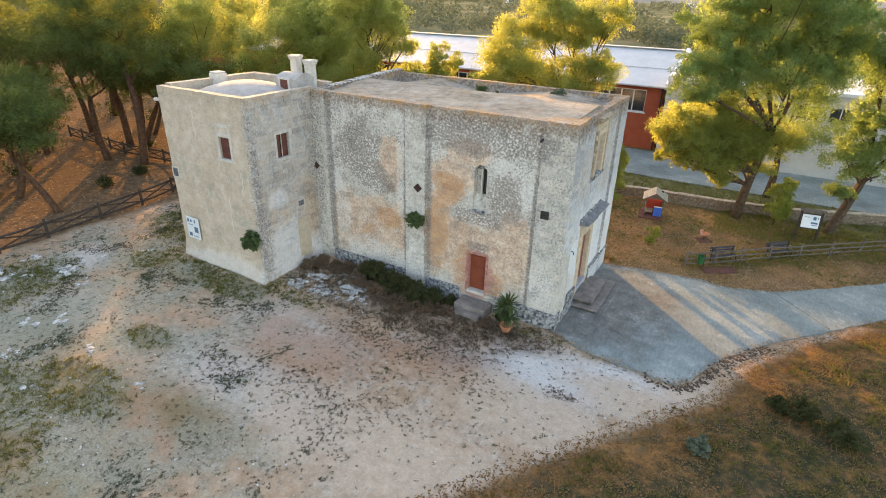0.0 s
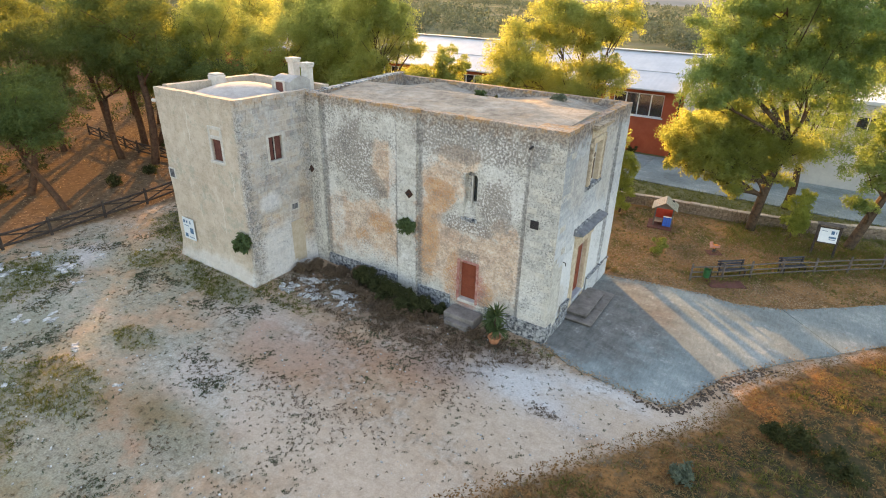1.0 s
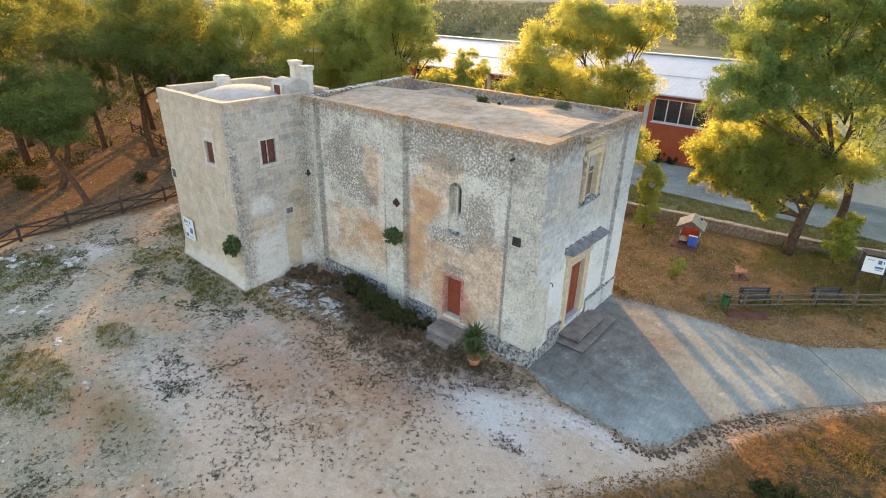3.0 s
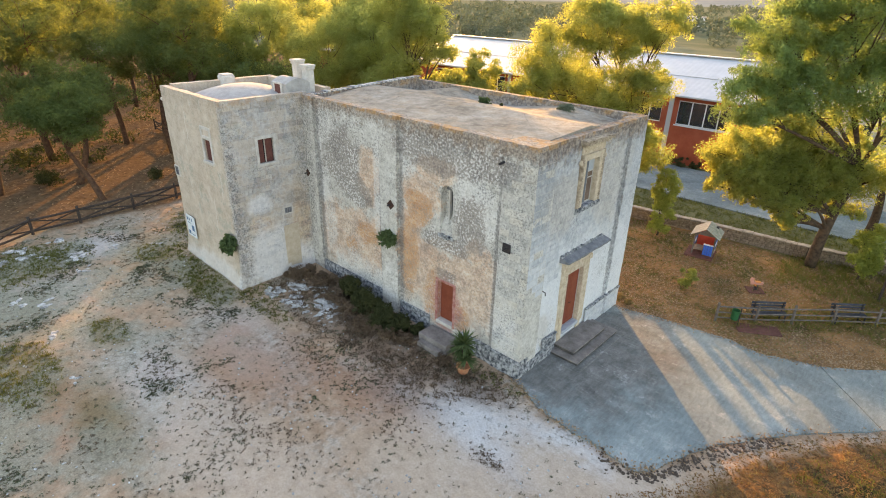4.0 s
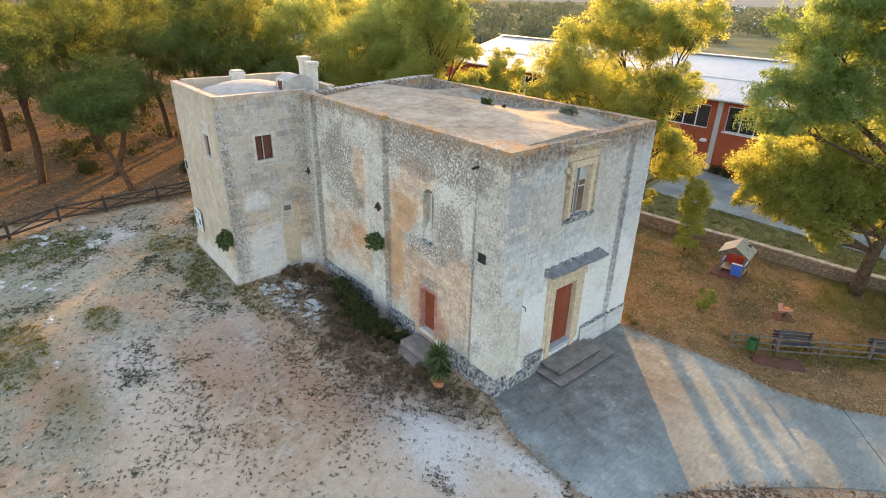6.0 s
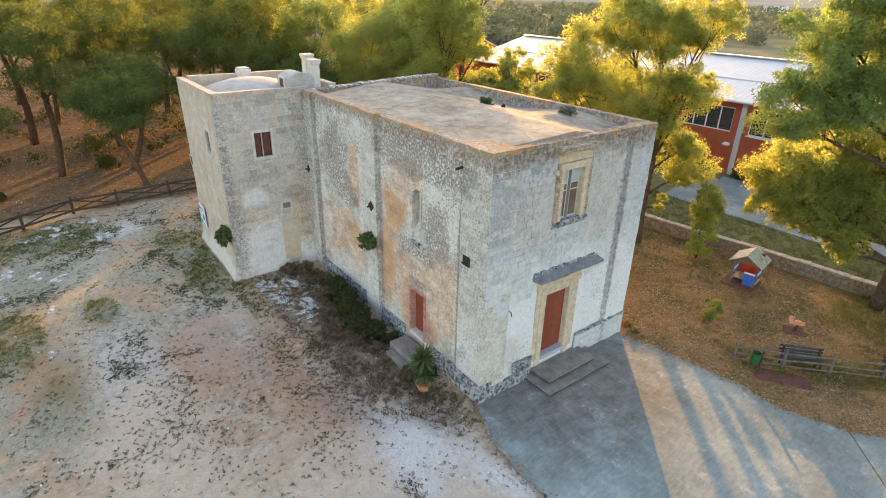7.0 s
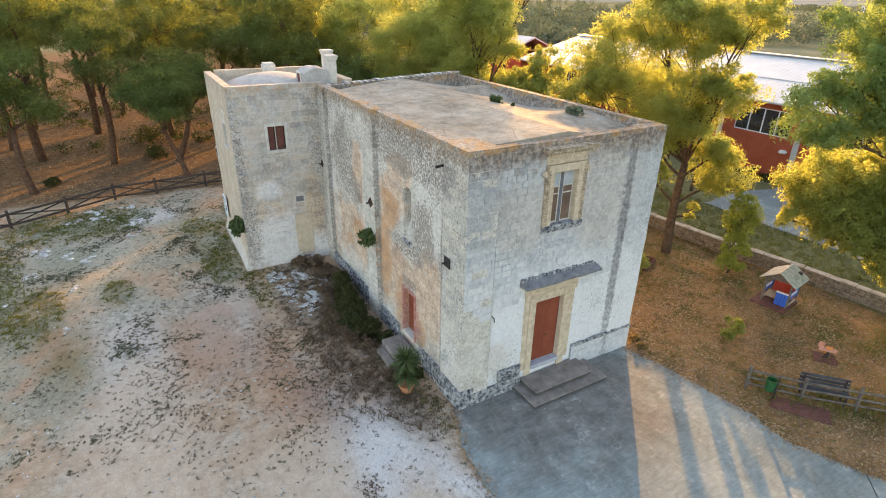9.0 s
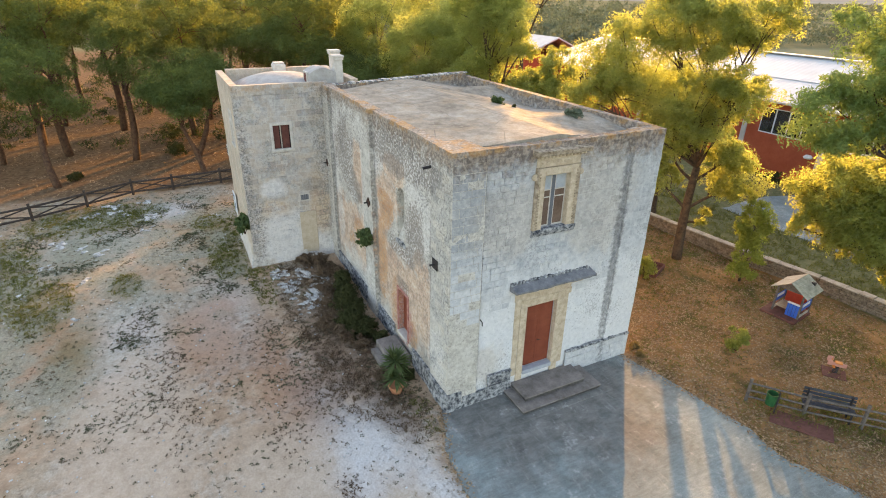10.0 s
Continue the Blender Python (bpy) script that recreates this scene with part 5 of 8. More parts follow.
def front_window():
    a, c, z0, z1 = F_WIN
    x = WX
    w = part("window", boxes((x - 0.40, x - 0.36, a, c, z0, z1)), DARK, chapel, "tall window in a carved golden stone frame")
    part("window_frame", boxes((x - 0.15, x + 0.10, a - 0.30, a + 0.01, z0 - 0.05, z1 + 0.26), (x - 0.15, x + 0.10, c - 0.01, c + 0.30, z0 - 0.05, z1 + 0.26), (x - 0.15, x + 0.097, a + 0.01, c - 0.01, z1 - 0.01, z1 + 0.255), bevel=0.02), CARVED, w)
    for u in (a - 0.36, c + 0.26):
        part("half_column", boxes((x - 0.02, x + 0.13, u, u + 0.10, z0, z1 + 0.28), bevel=0.02), CARVED_DIRTY, w)
    part("frieze", boxes((x - 0.02, x + 0.08, a - 0.34, c + 0.34, z1 + 0.28, z1 + 0.62), bevel=0.02), CARVED, w)
    for k in range(7):
        y = a - 0.12 + k * (c - a + 0.24) / 6
        b = bmesh.new()
        bmesh.ops.create_icosphere(b, subdivisions=1, radius=0.09, matrix=Matrix.Translation((x + 0.08, y, z1 + 0.45)) @ Matrix.Diagonal((0.5, 1.0 + 0.5 * (k % 2), 0.8, 1)))
        part("carving", b, CARVED, w)
    part("cornice", boxes((x - 0.02, x + 0.20, a - 0.42, c + 0.44, z1 + 0.62, z1 + 0.72), (x - 0.02, x + 0.32, a - 0.54, c + 0.60, z1 + 0.72, z1 + 0.84), bevel=0.02), CARVED_DIRTY, w)
    part("window_sill", boxes((x - 0.1, x + 0.16, a - 0.34, c + 0.40, z0 - 0.14, z0 + 0.012), (x - 0.02, x + 0.08, a - 0.36, c + 0.42, z0 - 0.26, z0 - 0.14), bevel=0.02), RUBBLE, w, "lichened grey sill")
    for y in (a - 0.40, c + 0.40):
        b = bmesh.new()
        lathe(b, [(0.0, -0.05), (0.10, -0.05), (0.12, 0.0), (0.10, 0.05), (0.0, 0.05)], (0, 0, 0), 12)
        bmesh.ops.transform(b, matrix=Matrix.Translation((x + 0.06, y, z1 - 0.02)) @ Matrix.Rotation(radians(90), 4, "Y"), verts=b.verts)
        part("scroll", b, CARVED, w)
    m = (a + c) / 2
    part("mullion", boxes((x - 0.19, x - 0.13, m - 0.07, m + 0.07, z0, z1), bevel=0.008), GREY_FRAME, w)
    for l0, l1 in ((a, m - 0.07), (m + 0.07, c)):
        part("sash", boxes((x - 0.18, x - 0.14, l0, l0 + 0.03, z0, z1), (x - 0.18, x - 0.14, l1 - 0.04, l1, z0, z1), (x - 0.18, x - 0.14, l0 + 0.04, l1 - 0.04, z1 - 0.62, z1 - 0.58), (x - 0.18, x - 0.14, l0 + 0.04, l1 - 0.04, z0, z0 + 0.05), (x - 0.18, x - 0.14, l0 + 0.04, l1 - 0.04, z1 - 0.88, z1 - 0.84), bevel=0.005), PALE_STONE, w)
        part("pane", boxes((x - 0.165, x - 0.155, l0 + 0.04, l1 - 0.04, z0 + 0.05, z1 - 0.62)), BROWN_GLASS, w)
        part("inner_shutter", boxes((x - 0.20, x - 0.17, l0 + 0.02, l1 - 0.02, z0 + 0.02, z1 - 0.60)), CURTAIN, w, "brown inner shutter behind the glass")
        part("pane", boxes((x - 0.165, x - 0.155, l0 + 0.04, l1 - 0.04, z1 - 0.58, z1)), SKY_PANE, w, "pale upper pane with the sky's reflection painted in")
    for u in (a - 0.245, c + 0.195):
        for k in range(19):
            bead = new("bead", BEAD)
            bead.matrix_basis = Matrix.Translation((x + 0.095, u, z0 + 0.05 + 0.105 * k))
            child(bead, w)
    part("cornice_tiles", boxes(*[(x - 0.02, x + 0.34 + RNG.uniform(-0.03, 0.03), a - 0.54 + 0.185 * k, a - 0.54 + 0.185 * k + RNG.uniform(0.13, 0.17), z1 + 0.842, z1 + 0.87 + RNG.uniform(0, 0.04)) for k in range(12)], bevel=0.012), CARVED_DIRTY, w)
    part("dentils", boxes(*[(x + 0.10, x + 0.27, a - 0.36 + 0.145 * k, a - 0.28 + 0.145 * k, z1 + 0.645, z1 + 0.715) for k in range(13)], bevel=0.01), CARVED, w)


front_window()


def notice_board():
    y = TY0 - 0.10
    w = part("notice_board", boxes((-20.05, -19.05, y - 0.05, y, 1.72, 2.98), bevel=0.01), SIGN_WHITE, chapel, "white information panel with small dark pictures")
    for x0, x1, z0, z1 in ((-19.95, -19.80, 2.68, 2.86), (-19.70, -19.58, 2.70, 2.84), (-19.40, -19.30, 2.68, 2.86), (-19.45, -19.15, 2.12, 2.45), (-19.95, -19.70, 1.84, 2.06), (-19.9, -19.5, 2.52, 2.56), (-19.6, -19.15, 1.86, 1.90)):
        part("print", boxes((x0, x1, y - 0.056, y - 0.05, z0, z1)), SIGN_INK, w)


notice_board()

# ---- cut stone of the front, the corner and the plinth ----


def block_mesh(name, material, w, h, d, chamfer):
    """A block whose outer face looks along -y, with worn edges; its back lies at y = 0."""
    b = bmesh.new()
    c = chamfer
    out = [(-w / 2 + c, -d, c), (w / 2 - c, -d, c), (w / 2 - c, -d, h - c), (-w / 2 + c, -d, h - c)]
    rim = [(-w / 2, -d + c, 0), (w / 2, -d + c, 0), (w / 2, -d + c, h), (-w / 2, -d + c, h)]
    back = [(-w / 2, 0, 0), (w / 2, 0, 0), (w / 2, 0, h), (-w / 2, 0, h)]
    o, r, k = [[b.verts.new((x + RNG.uniform(-0.006, 0.006), y, z + RNG.uniform(-0.006, 0.006))) for x, y, z in ring] for ring in (out, rim, back)]
    b.faces.new(o)
    for i in range(4):
        j = (i + 1) % 4
        b.faces.new((o[i], o[j], r[j], r[i]))
        b.faces.new((r[i], r[j], k[j], k[i]))
    return mesh_of(name, b, material)


BLOCKS = [block_mesh("stone_block", STONE_BLOCK, 1.0, 1.0, 1.0, 0.03) for _ in range(6)]
BLOCKS_SOUTH = [block_mesh("stone_block", STONE_BLOCK_SOUTH, 1.0, 1.0, 1.0, 0.03) for _ in range(6)]
BLOCKS_TOWER = [block_mesh("stone_block", STONE_BLOCK_TOWER, 1.0, 1.0, 1.0, 0.03) for _ in range(6)]
RUBBLES = [block_mesh("plinth_stone", RUBBLE, 1.0, 1.0, 1.0, 0.09) for _ in range(6)]


def lay(name, meshes, parent, a, b, z0, z1, course, length, plane, axis, skip=lambda u, z: False, proud=(0.006, 0.02), keep=1.0, gap=0.012, limit=280):
    """Courses of blocks on a wall from a to b; plane: the wall's face; axis: 'y' for a face that looks to -y, 'x' for one to +x."""
    z, row, count = z0, 0, 0
    while z < z1 - 0.05:
        h = course * RNG.uniform(0.9, 1.1)
        h = min(h, z1 - z)
        u = a - (length * RNG.uniform(0.2, 0.8) if row % 2 else 0)
        while u < b - 0.02:
            w = length * RNG.uniform(0.7, 1.3)
            u0, u1 = max(u, a), min(u + w, b)
            u += w
            mid = (u0 + u1) / 2
            if u1 - u0 < 0.08 or skip(mid, z + h / 2) or RNG.random() > keep or count >= limit:
                continue
            count += 1
            d = 0.05 + RNG.uniform(*proud)
            size = Matrix.Diagonal((u1 - u0 - gap, d, h - gap, 1))
            ob = new(name, RNG.choice(meshes))
            place = Matrix.Translation((mid, plane + 0.05, z)) if axis == "y" else Matrix.Translation((plane - 0.05, mid, z)) @ Matrix.Rotation(radians(90), 4, "Z")
            ob.parent = parent
            ob.matrix_parent_inverse = Matrix.Identity(4)
            ob.matrix_basis = place @ size
        z += h
        row += 1


def off_front(u, z):
    win = F_WIN[0] - 0.75 < u < F_WIN[1] + 0.75 and F_WIN[2] - 0.4 < z < F_WIN[3] + 1.0
    dr = F_DOOR[0] - 0.85 < u < F_DOOR[1] + 0.95 and z < 5.15
    bare = noise.noise(Vector((u * 0.55, z * 0.55, 2))) + (z - 4.9) * 0.30 < -0.10
    return win or dr or bare


lay("stone_block", BLOCKS, front_wall, 1.24, 7.28, 3.9, 9.62, 0.255, 0.46, WX, "x", off_front, proud=(0.002, 0.016), gap=0.022, limit=300)
lay("stone_block", BLOCKS, corner, 0.03, 1.20, 3.4, 9.66, 0.285, 0.50, -0.01, "x", lambda u, z: noise.noise(Vector((u * 0.9, z * 0.6, 15))) + (z - 4.6) * 0.3 < -0.1, proud=(0.002, 0.016), gap=0.022)


def off_tower(u, z):
    win = T_WIN_E[0] - 0.3 < u < T_WIN_E[1] + 0.3 and T_WIN_E[2] - 0.3 < z < T_WIN_E[3] + 0.3
    vent = -1.9 < u < -0.8 and z < 4.4
    return win or vent or z < 2.0 + 1.6 * noise.noise(Vector((u * 0.8, z * 0.8, 6))) or noise.noise(Vector((u * 0.7, z * 0.7, 12))) < -0.22


lay("stone_block", BLOCKS_TOWER, tower_east_wall, TY0 + 0.02, -0.05, 0.9, 9.75, 0.28, 0.50, TX1 + 0.004, "x", off_tower, proud=(0.0, 0.03), keep=0.92, gap=0.02)
lay("stone_block", BLOCKS_SOUTH, corner, -1.44, -0.03, 0.95, 9.6, 0.29, 0.52, 0.01, "y", keep=0.9)
lay("plinth_stone", RUBBLES, south_wall, -13.4, -8.45, 0.0, 0.92, 0.30, 0.50, WY - 0.05, "y", proud=(0.01, 0.07))
lay("plinth_stone", RUBBLES, south_wall, -7.2, -5.2, 0.0, 0.90, 0.30, 0.50, WY - 0.05, "y", proud=(0.01, 0.07))
lay("plinth_stone", RUBBLES, south_wall, -3.2, -1.5, 0.0, 0.86, 0.28, 0.42, WY - 0.05, "y", proud=(0.01, 0.07))
lay("plinth_stone", RUBBLES, corner, -1.50, 0.05, 0.0, 0.88, 0.29, 0.45, -0.02, "y", proud=(0.01, 0.06))
lay("plinth_stone", RUBBLES, front_wall, -0.02, 0.6, 0.0, 0.86, 0.29, 0.42, 0.02, "x", proud=(0.0, 0.03))
lay("plinth_stone", RUBBLES, front_wall, 0.6, 1.7, 0.0, 0.58, 0.29, 0.5, 0.0, "x", proud=(0.0, 0.02))
lay("plinth_stone", RUBBLES, front_wall, 1.7, 2.75, 0.0, 0.70, 0.35, 0.6, 0.02, "x", proud=(0.0, 0.02))
lay("plinth_stone", RUBBLES, front_wall, 1.7, 2.75, 0.72, 1.06, 0.34, 0.55, 0.02, "x", proud=(0.0, 0.03))
lay("plinth_stone", BLOCKS, front_wall, 5.35, 8.66, 0.0, 1.08, 0.36, 0.7, 0.02, "x", proud=(0.0, 0.03))
for y0, y1, z in ((1.7, 2.75, 1.06), (5.33, 8.66, 1.08)):
    part("plinth_ledge", boxes(*[(-0.06, 0.05 + RNG.uniform(0, 0.05), y0 + (y1 - y0) * k / 12, y0 + (y1 - y0) * (k + 1) / 12 - 0.012, z, z + 0.07 + RNG.uniform(0, 0.05)) for k in range(12)], bevel=0.015), RUBBLE, front_wall, "ragged dark ledge of the plinth")

# ---- factory ----


def factory():
    f = thing("factory", (-25, 48, 0), "long red factory with a white ridged metal roof", "factory")
    x0, x1, y0, y1, eave, ridge = -47.0, -2.7, 38.0, 58.0, 6.45, 9.1
    wins = [(-9.35, -4.35, 3.72, 5.95), (-15.7, -10.9, 3.72, 5.8), (-22.5, -18.0, 3.72, 5.9), (-28.5, -24.0, 3.72, 5.9), (-34.5, -30.0, 3.72, 5.9), (-41, -36.5, 3.72, 5.9)]
    us = cuts(x0, x1, 3.0, *[w[0] for w in wins], *[w[1] for w in wins])
    hs = cuts(-0.2, eave, 2.0, 3.72, 5.8, 5.9, 5.95)
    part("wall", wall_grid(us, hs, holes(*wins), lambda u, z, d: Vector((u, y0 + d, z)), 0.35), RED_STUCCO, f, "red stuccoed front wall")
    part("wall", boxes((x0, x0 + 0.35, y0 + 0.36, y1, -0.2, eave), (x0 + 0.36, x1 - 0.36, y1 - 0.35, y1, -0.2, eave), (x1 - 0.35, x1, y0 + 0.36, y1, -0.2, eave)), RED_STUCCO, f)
    for x in (-10.05, -17.0, -23.3, -29.3, -35.4):
        part("pier", boxes((x - 0.22, x + 0.22, y0 - 0.12, y0 + 0.1, -0.1, eave - 0.02), bevel=0.02), GREY_STUCCO, f, "grey concrete pier")
    for a, c, z0, z1 in wins:
        w = part("window", boxes((a, c, y0 + 1.3, y0 + 1.35, z0, z1)), DARK, f)
        n = max(1, round((c - a) / 1.2))
        for k in range(n + 1):
            u = a + (c - a) * k / n
            part("mullion", boxes((max(a, u - 0.05), min(c, u + 0.05), y0 + 0.05, y0 + 0.13, z0, z1)), WHITE_PAINT, w)
        for k in range(n):
            part("pane", boxes((a + (c - a) * k / n + 0.05, a + (c - a) * (k + 1) / n - 0.05, y0 + 0.08, y0 + 0.10, z0 + 0.05, z1 - 0.05)), GLASS, w)
        for z in (z0, z1 - 0.08):
            part("window_rail", boxes((a, c, y0 + 0.04, y0 + 0.14, z, z + 0.08)), WHITE_PAINT, w)
    part("window_sill", boxes((-9.5, -4.2, y0 - 0.08, y0 + 0.04, 3.60, 3.72)), WHITE_PAINT, f)
    lampb = bmesh.new()
    lathe(lampb, [(0.0, 0.0), (0.28, 0.0), (0.34, 0.12), (0.22, 0.26), (0.0, 0.28)], (-10.9, y0 - 0.16, 2.55), 12)
    part("wall_lamp", lampb, WHITE_PAINT, f)
    # ridged sheets
    for side in (0, 1):
        b = bmesh.new()
        ya, yb = (y0 - 0.45, (y0 + y1) / 2) if side == 0 else (y1 + 0.45, (y0 + y1) / 2)
        n = int((x1 - x0 + 0.6) / 0.25)
        prev = None
        for k in range(n + 1):
            x = x0 - 0.3 + k * 0.25
            lift = 0.014 if k % 2 else 0.0
            cur = [b.verts.new((x, ya, eave + 0.02 + lift)), b.verts.new((x, yb, ridge + lift)), b.verts.new((x, yb, ridge - 0.12)), b.verts.new((x, ya, eave - 0.10))]
            if prev:
                for i in range(4):
                    j = (i + 1) % 4
                    b.faces.new((prev[i], prev[j], cur[j], cur[i]))
            else:
                b.faces.new(cur)
            prev = cur
        b.faces.new(prev)
        part("roof", b, METAL_ROOF, f, "white ridged metal roof sheets")
    m_y, m_z = y0 + 4.2, eave + 0.02 + (ridge - eave - 0.02) * 4.65 / 10.45
    part("sheet_lap", boxes((x0 - 0.3, x1 + 0.3, m_y - 0.06, m_y + 0.06, m_z + 0.005, m_z + 0.05)), GREY_STUCCO, f)
    part("ridge_cap", boxes((x0 - 0.3, x1 + 0.3, (y0 + y1) / 2 - 0.35, (y0 + y1) / 2 + 0.35, ridge + 0.05, ridge + 0.14)), METAL_ROOF, f)
    for y_a, y_b in ((y0 - 0.5, (y0 + y1) / 2), ((y0 + y1) / 2, y1 + 0.5)):
        z_a, z_b = (eave, ridge) if y_a < y0 else (ridge, eave)
        b = bmesh.new()
        v = [b.verts.new((x, y, z + dz)) for x in (x1 + 0.05, x1 + 0.40) for y, z in ((y_a, z_a), (y_b, z_b)) for dz in (-0.25, 0.35)]
        for q in ((0, 1, 3, 2), (4, 6, 7, 5), (0, 4, 5, 1), (2, 3, 7, 6), (0, 2, 6, 4), (1, 5, 7, 3)):
            b.faces.new([v[i] for i in q])
        part("verge", b, WHITE_PAINT, f, "white raised roof verge")
    part("gutter", boxes((x0 - 0.3, x1 + 0.3, y0 - 0.6, y0 - 0.44, eave - 0.14, eave + 0.02), bevel=0.03), GREY_STUCCO, f)
    part("downpipe", tube(bmesh.new(), [(x1 - 0.15, y0 - 0.1, eave - 0.1), (x1 - 0.15, y0 - 0.1, 0)], 0.07, 8), IRON, f)
    for x in (x0, x1 - 0.35):
        b = bmesh.new()
        v = [b.verts.new((xx, y, z)) for xx in (x + 0.02, x + 0.33) for y, z in ((y0 + 0.36, eave), (y1 - 0.36, eave), ((y0 + y1) / 2, ridge - 0.13))]
        b.faces.new(v[:3])
        b.faces.new(v[3:])
        for i in range(3):
            j = (i + 1) % 3
            b.faces.new((v[i], v[j], v[3 + j], v[3 + i]))
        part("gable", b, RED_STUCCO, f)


BLUE_SHEET = plain("pale_blue_sheet", (0.30, 0.38, 0.43), (0.40, 0.48, 0.52), 2, 0.5, 0.05)


def annex():
    f = thing("warehouse", (10, 45, 0), "pale grey warehouse with a white parapet and blue windows", "warehouse")
    x0, x1, y0, y1, top = -2.25, 26.0, 36.5, 56.0, 7.2
    wins = [(-0.6 + 2.4 * k, 1.0 + 2.4 * k, 5.0, 6.2) for k in range(10)]
    part("wall", wall_grid(cuts(x0, x1, 3.0, *[w[0] for w in wins], *[w[1] for w in wins]), cuts(-0.2, top, 2.5, 5.0, 6.2), holes(*wins), lambda u, z, d: Vector((u, y0 + d, z)), 0.3), GREY_STUCCO, f)
    part("wall", boxes((x0, x0 + 0.3, y0 + 0.31, y1, -0.2, top), (x1 - 0.3, x1, y0 + 0.31, y1, -0.2, top), (x0 + 0.31, x1 - 0.31, y1 - 0.3, y1, -0.2, top)), GREY_STUCCO, f)
    part("roof", boxes((x0 + 0.31, x1 - 0.31, y0 + 0.31, y1 - 0.31, top - 0.5, top - 0.3)), METAL_ROOF, f)
    part("parapet", boxes((x0 - 0.08, x0 + 0.38, y0 - 0.08, y1, top, top + 0.55), (x0 + 0.38, x1, y0 - 0.08, y0 + 0.38, top, top + 0.3), bevel=0.03), WHITE_PAINT, f)
    for a, c, z0, z1 in wins:
        w = part("window", boxes((a, c, y0 + 0.2, y0 + 0.25, z0, z1)), BLUE_SHEET, f)
        part("pane", boxes((a, c, y0 + 0.10, y0 + 0.12, z0, z1)), GLASS, w)
        part("mullion", boxes(((a + c) / 2 - 0.04, (a + c) / 2 + 0.04, y0 + 0.06, y0 + 0.14, z0, z1)), WHITE_PAINT, w)


def far_shed():
    f = thing("far_shed", (-64, 44, 0), "red shed with a pale pitched roof among trees", "shed")
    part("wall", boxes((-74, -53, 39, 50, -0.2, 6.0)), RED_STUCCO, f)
    b = bmesh.new()
    v = [b.verts.new((x, y, z)) for x in (-74.4, -52.6) for y, z in ((38.5, 5.95), (50.5, 5.95), (44.5, 8.4), (44.5, 8.6), (38.5, 6.15), (50.5, 6.15))]
    for f_ in ((0, 2, 1, 5, 3, 4), (6, 8, 7, 11, 9, 10), (4, 3, 9, 10), (3, 5, 11, 9), (0, 4, 10, 6), (1, 7, 11, 5), (0, 6, 8, 2), (2, 8, 7, 1)):
        b.faces.new([v[k] for k in f_])
    part("roof", b, METAL_ROOF, f)


factory()
annex()
far_shed()

# ---- garden wall of rubble ----
WALL_LINE = [(-34.0, 19.6), (-18.0, 19.9), (-10.3, 20.6), (-3.9, 21.2), (0.2, 21.9), (5.9, 22.4), (9.9, 23.2), (15.8, 25.6), (24.0, 30.0)]
WALL_STONES = [block_mesh("wall_stone", plain("garden_wall_stone", (0.13, 0.095, 0.07), (0.36, 0.285, 0.22), 5.0, 0.95, 0.5, dist=0.03, world_space=True), 1.0, 1.0, 1.0, 0.12) for _ in range(6)]


def garden_wall():
    w = thing("garden_wall", (0, 22, 0), "low dry rubble wall with a pale coping", "wall", kind="structure")
    core = plain("wall_core", (0.07, 0.052, 0.04), (0.15, 0.115, 0.09), 3, 0.95, 0.4, world_space=True)
    coping = plain("earthy_coping", (0.27, 0.22, 0.17), (0.50, 0.44, 0.36), 3, 0.95, 0.4, world_space=True)
    count, rest = 0, bmesh.new()
    for (ax, ay), (bx, by) in zip(WALL_LINE, WALL_LINE[1:]):
        length, ang = math.hypot(bx - ax, by - ay), math.atan2(by - ay, bx - ax)
        m = Matrix.Translation((ax, ay, 0)) @ Matrix.Rotation(ang, 4, "Z")
        b = bmesh.new()
        box(b, 0, length, 0.05, 0.40, -0.3, 0.76, 0, m)
        part("core", b, core, w)
        b = bmesh.new()
        n = int(length / 0.6)
        for k in range(n):
            box(b, k * length / n, (k + 1) * length / n - 0.02, RNG.uniform(-0.03, 0.02), 0.44, 0.76, 0.82 + RNG.uniform(-0.02, 0.02), 0.015, m)
        part("coping", b, coping, w)["kind"] = "stuff"
        if bx < -12:
            continue
        z = 0.0
        while z < 0.74:
            h = min(RNG.uniform(0.10, 0.18), 0.77 - z)
            u = RNG.uniform(-0.2, 0)
            while u < length:
                s = RNG.uniform(0.16, 0.42)
                u0, u1 = max(0, u), min(length, u + s)
                u += s
                if u1 - u0 < 0.08:
                    continue
                place = m @ Matrix.Translation(((u0 + u1) / 2, 0.09, z)) @ Matrix.Rotation(RNG.uniform(-0.05, 0.05), 4, "Y") @ Matrix.Diagonal((u1 - u0 - 0.025, 0.06 + RNG.uniform(0, 0.08), h - 0.025, 1))
                if -4.0 <= ax < 5.0 and count < 300:
                    ob = new("wall_stone", RNG.choice(WALL_STONES))
                    ob.parent = w
                    ob.matrix_parent_inverse = Matrix.Translation(-w.matrix_basis.translation)
                    ob.matrix_basis = place
                    count += 1
                else:
                    box(rest, -0.5, 0.5, -1, 0, 0, 1, 0, place)
            z += h
    part("wall_stones", rest, WALL_STONES[0].materials[0], w)["kind"] = "stuff"


garden_wall()


# ---- fences ----
def round_post(x, y, z0, h, r=0.06, lean=0.0):
    return tube(bmesh.new(), [(x, y, z0 - 0.2), (x + lean * 0.5, y, z0 + h * 0.5), (x + lean, y, z0 + h)], [r, r * 0.97, r * 0.9], 8)


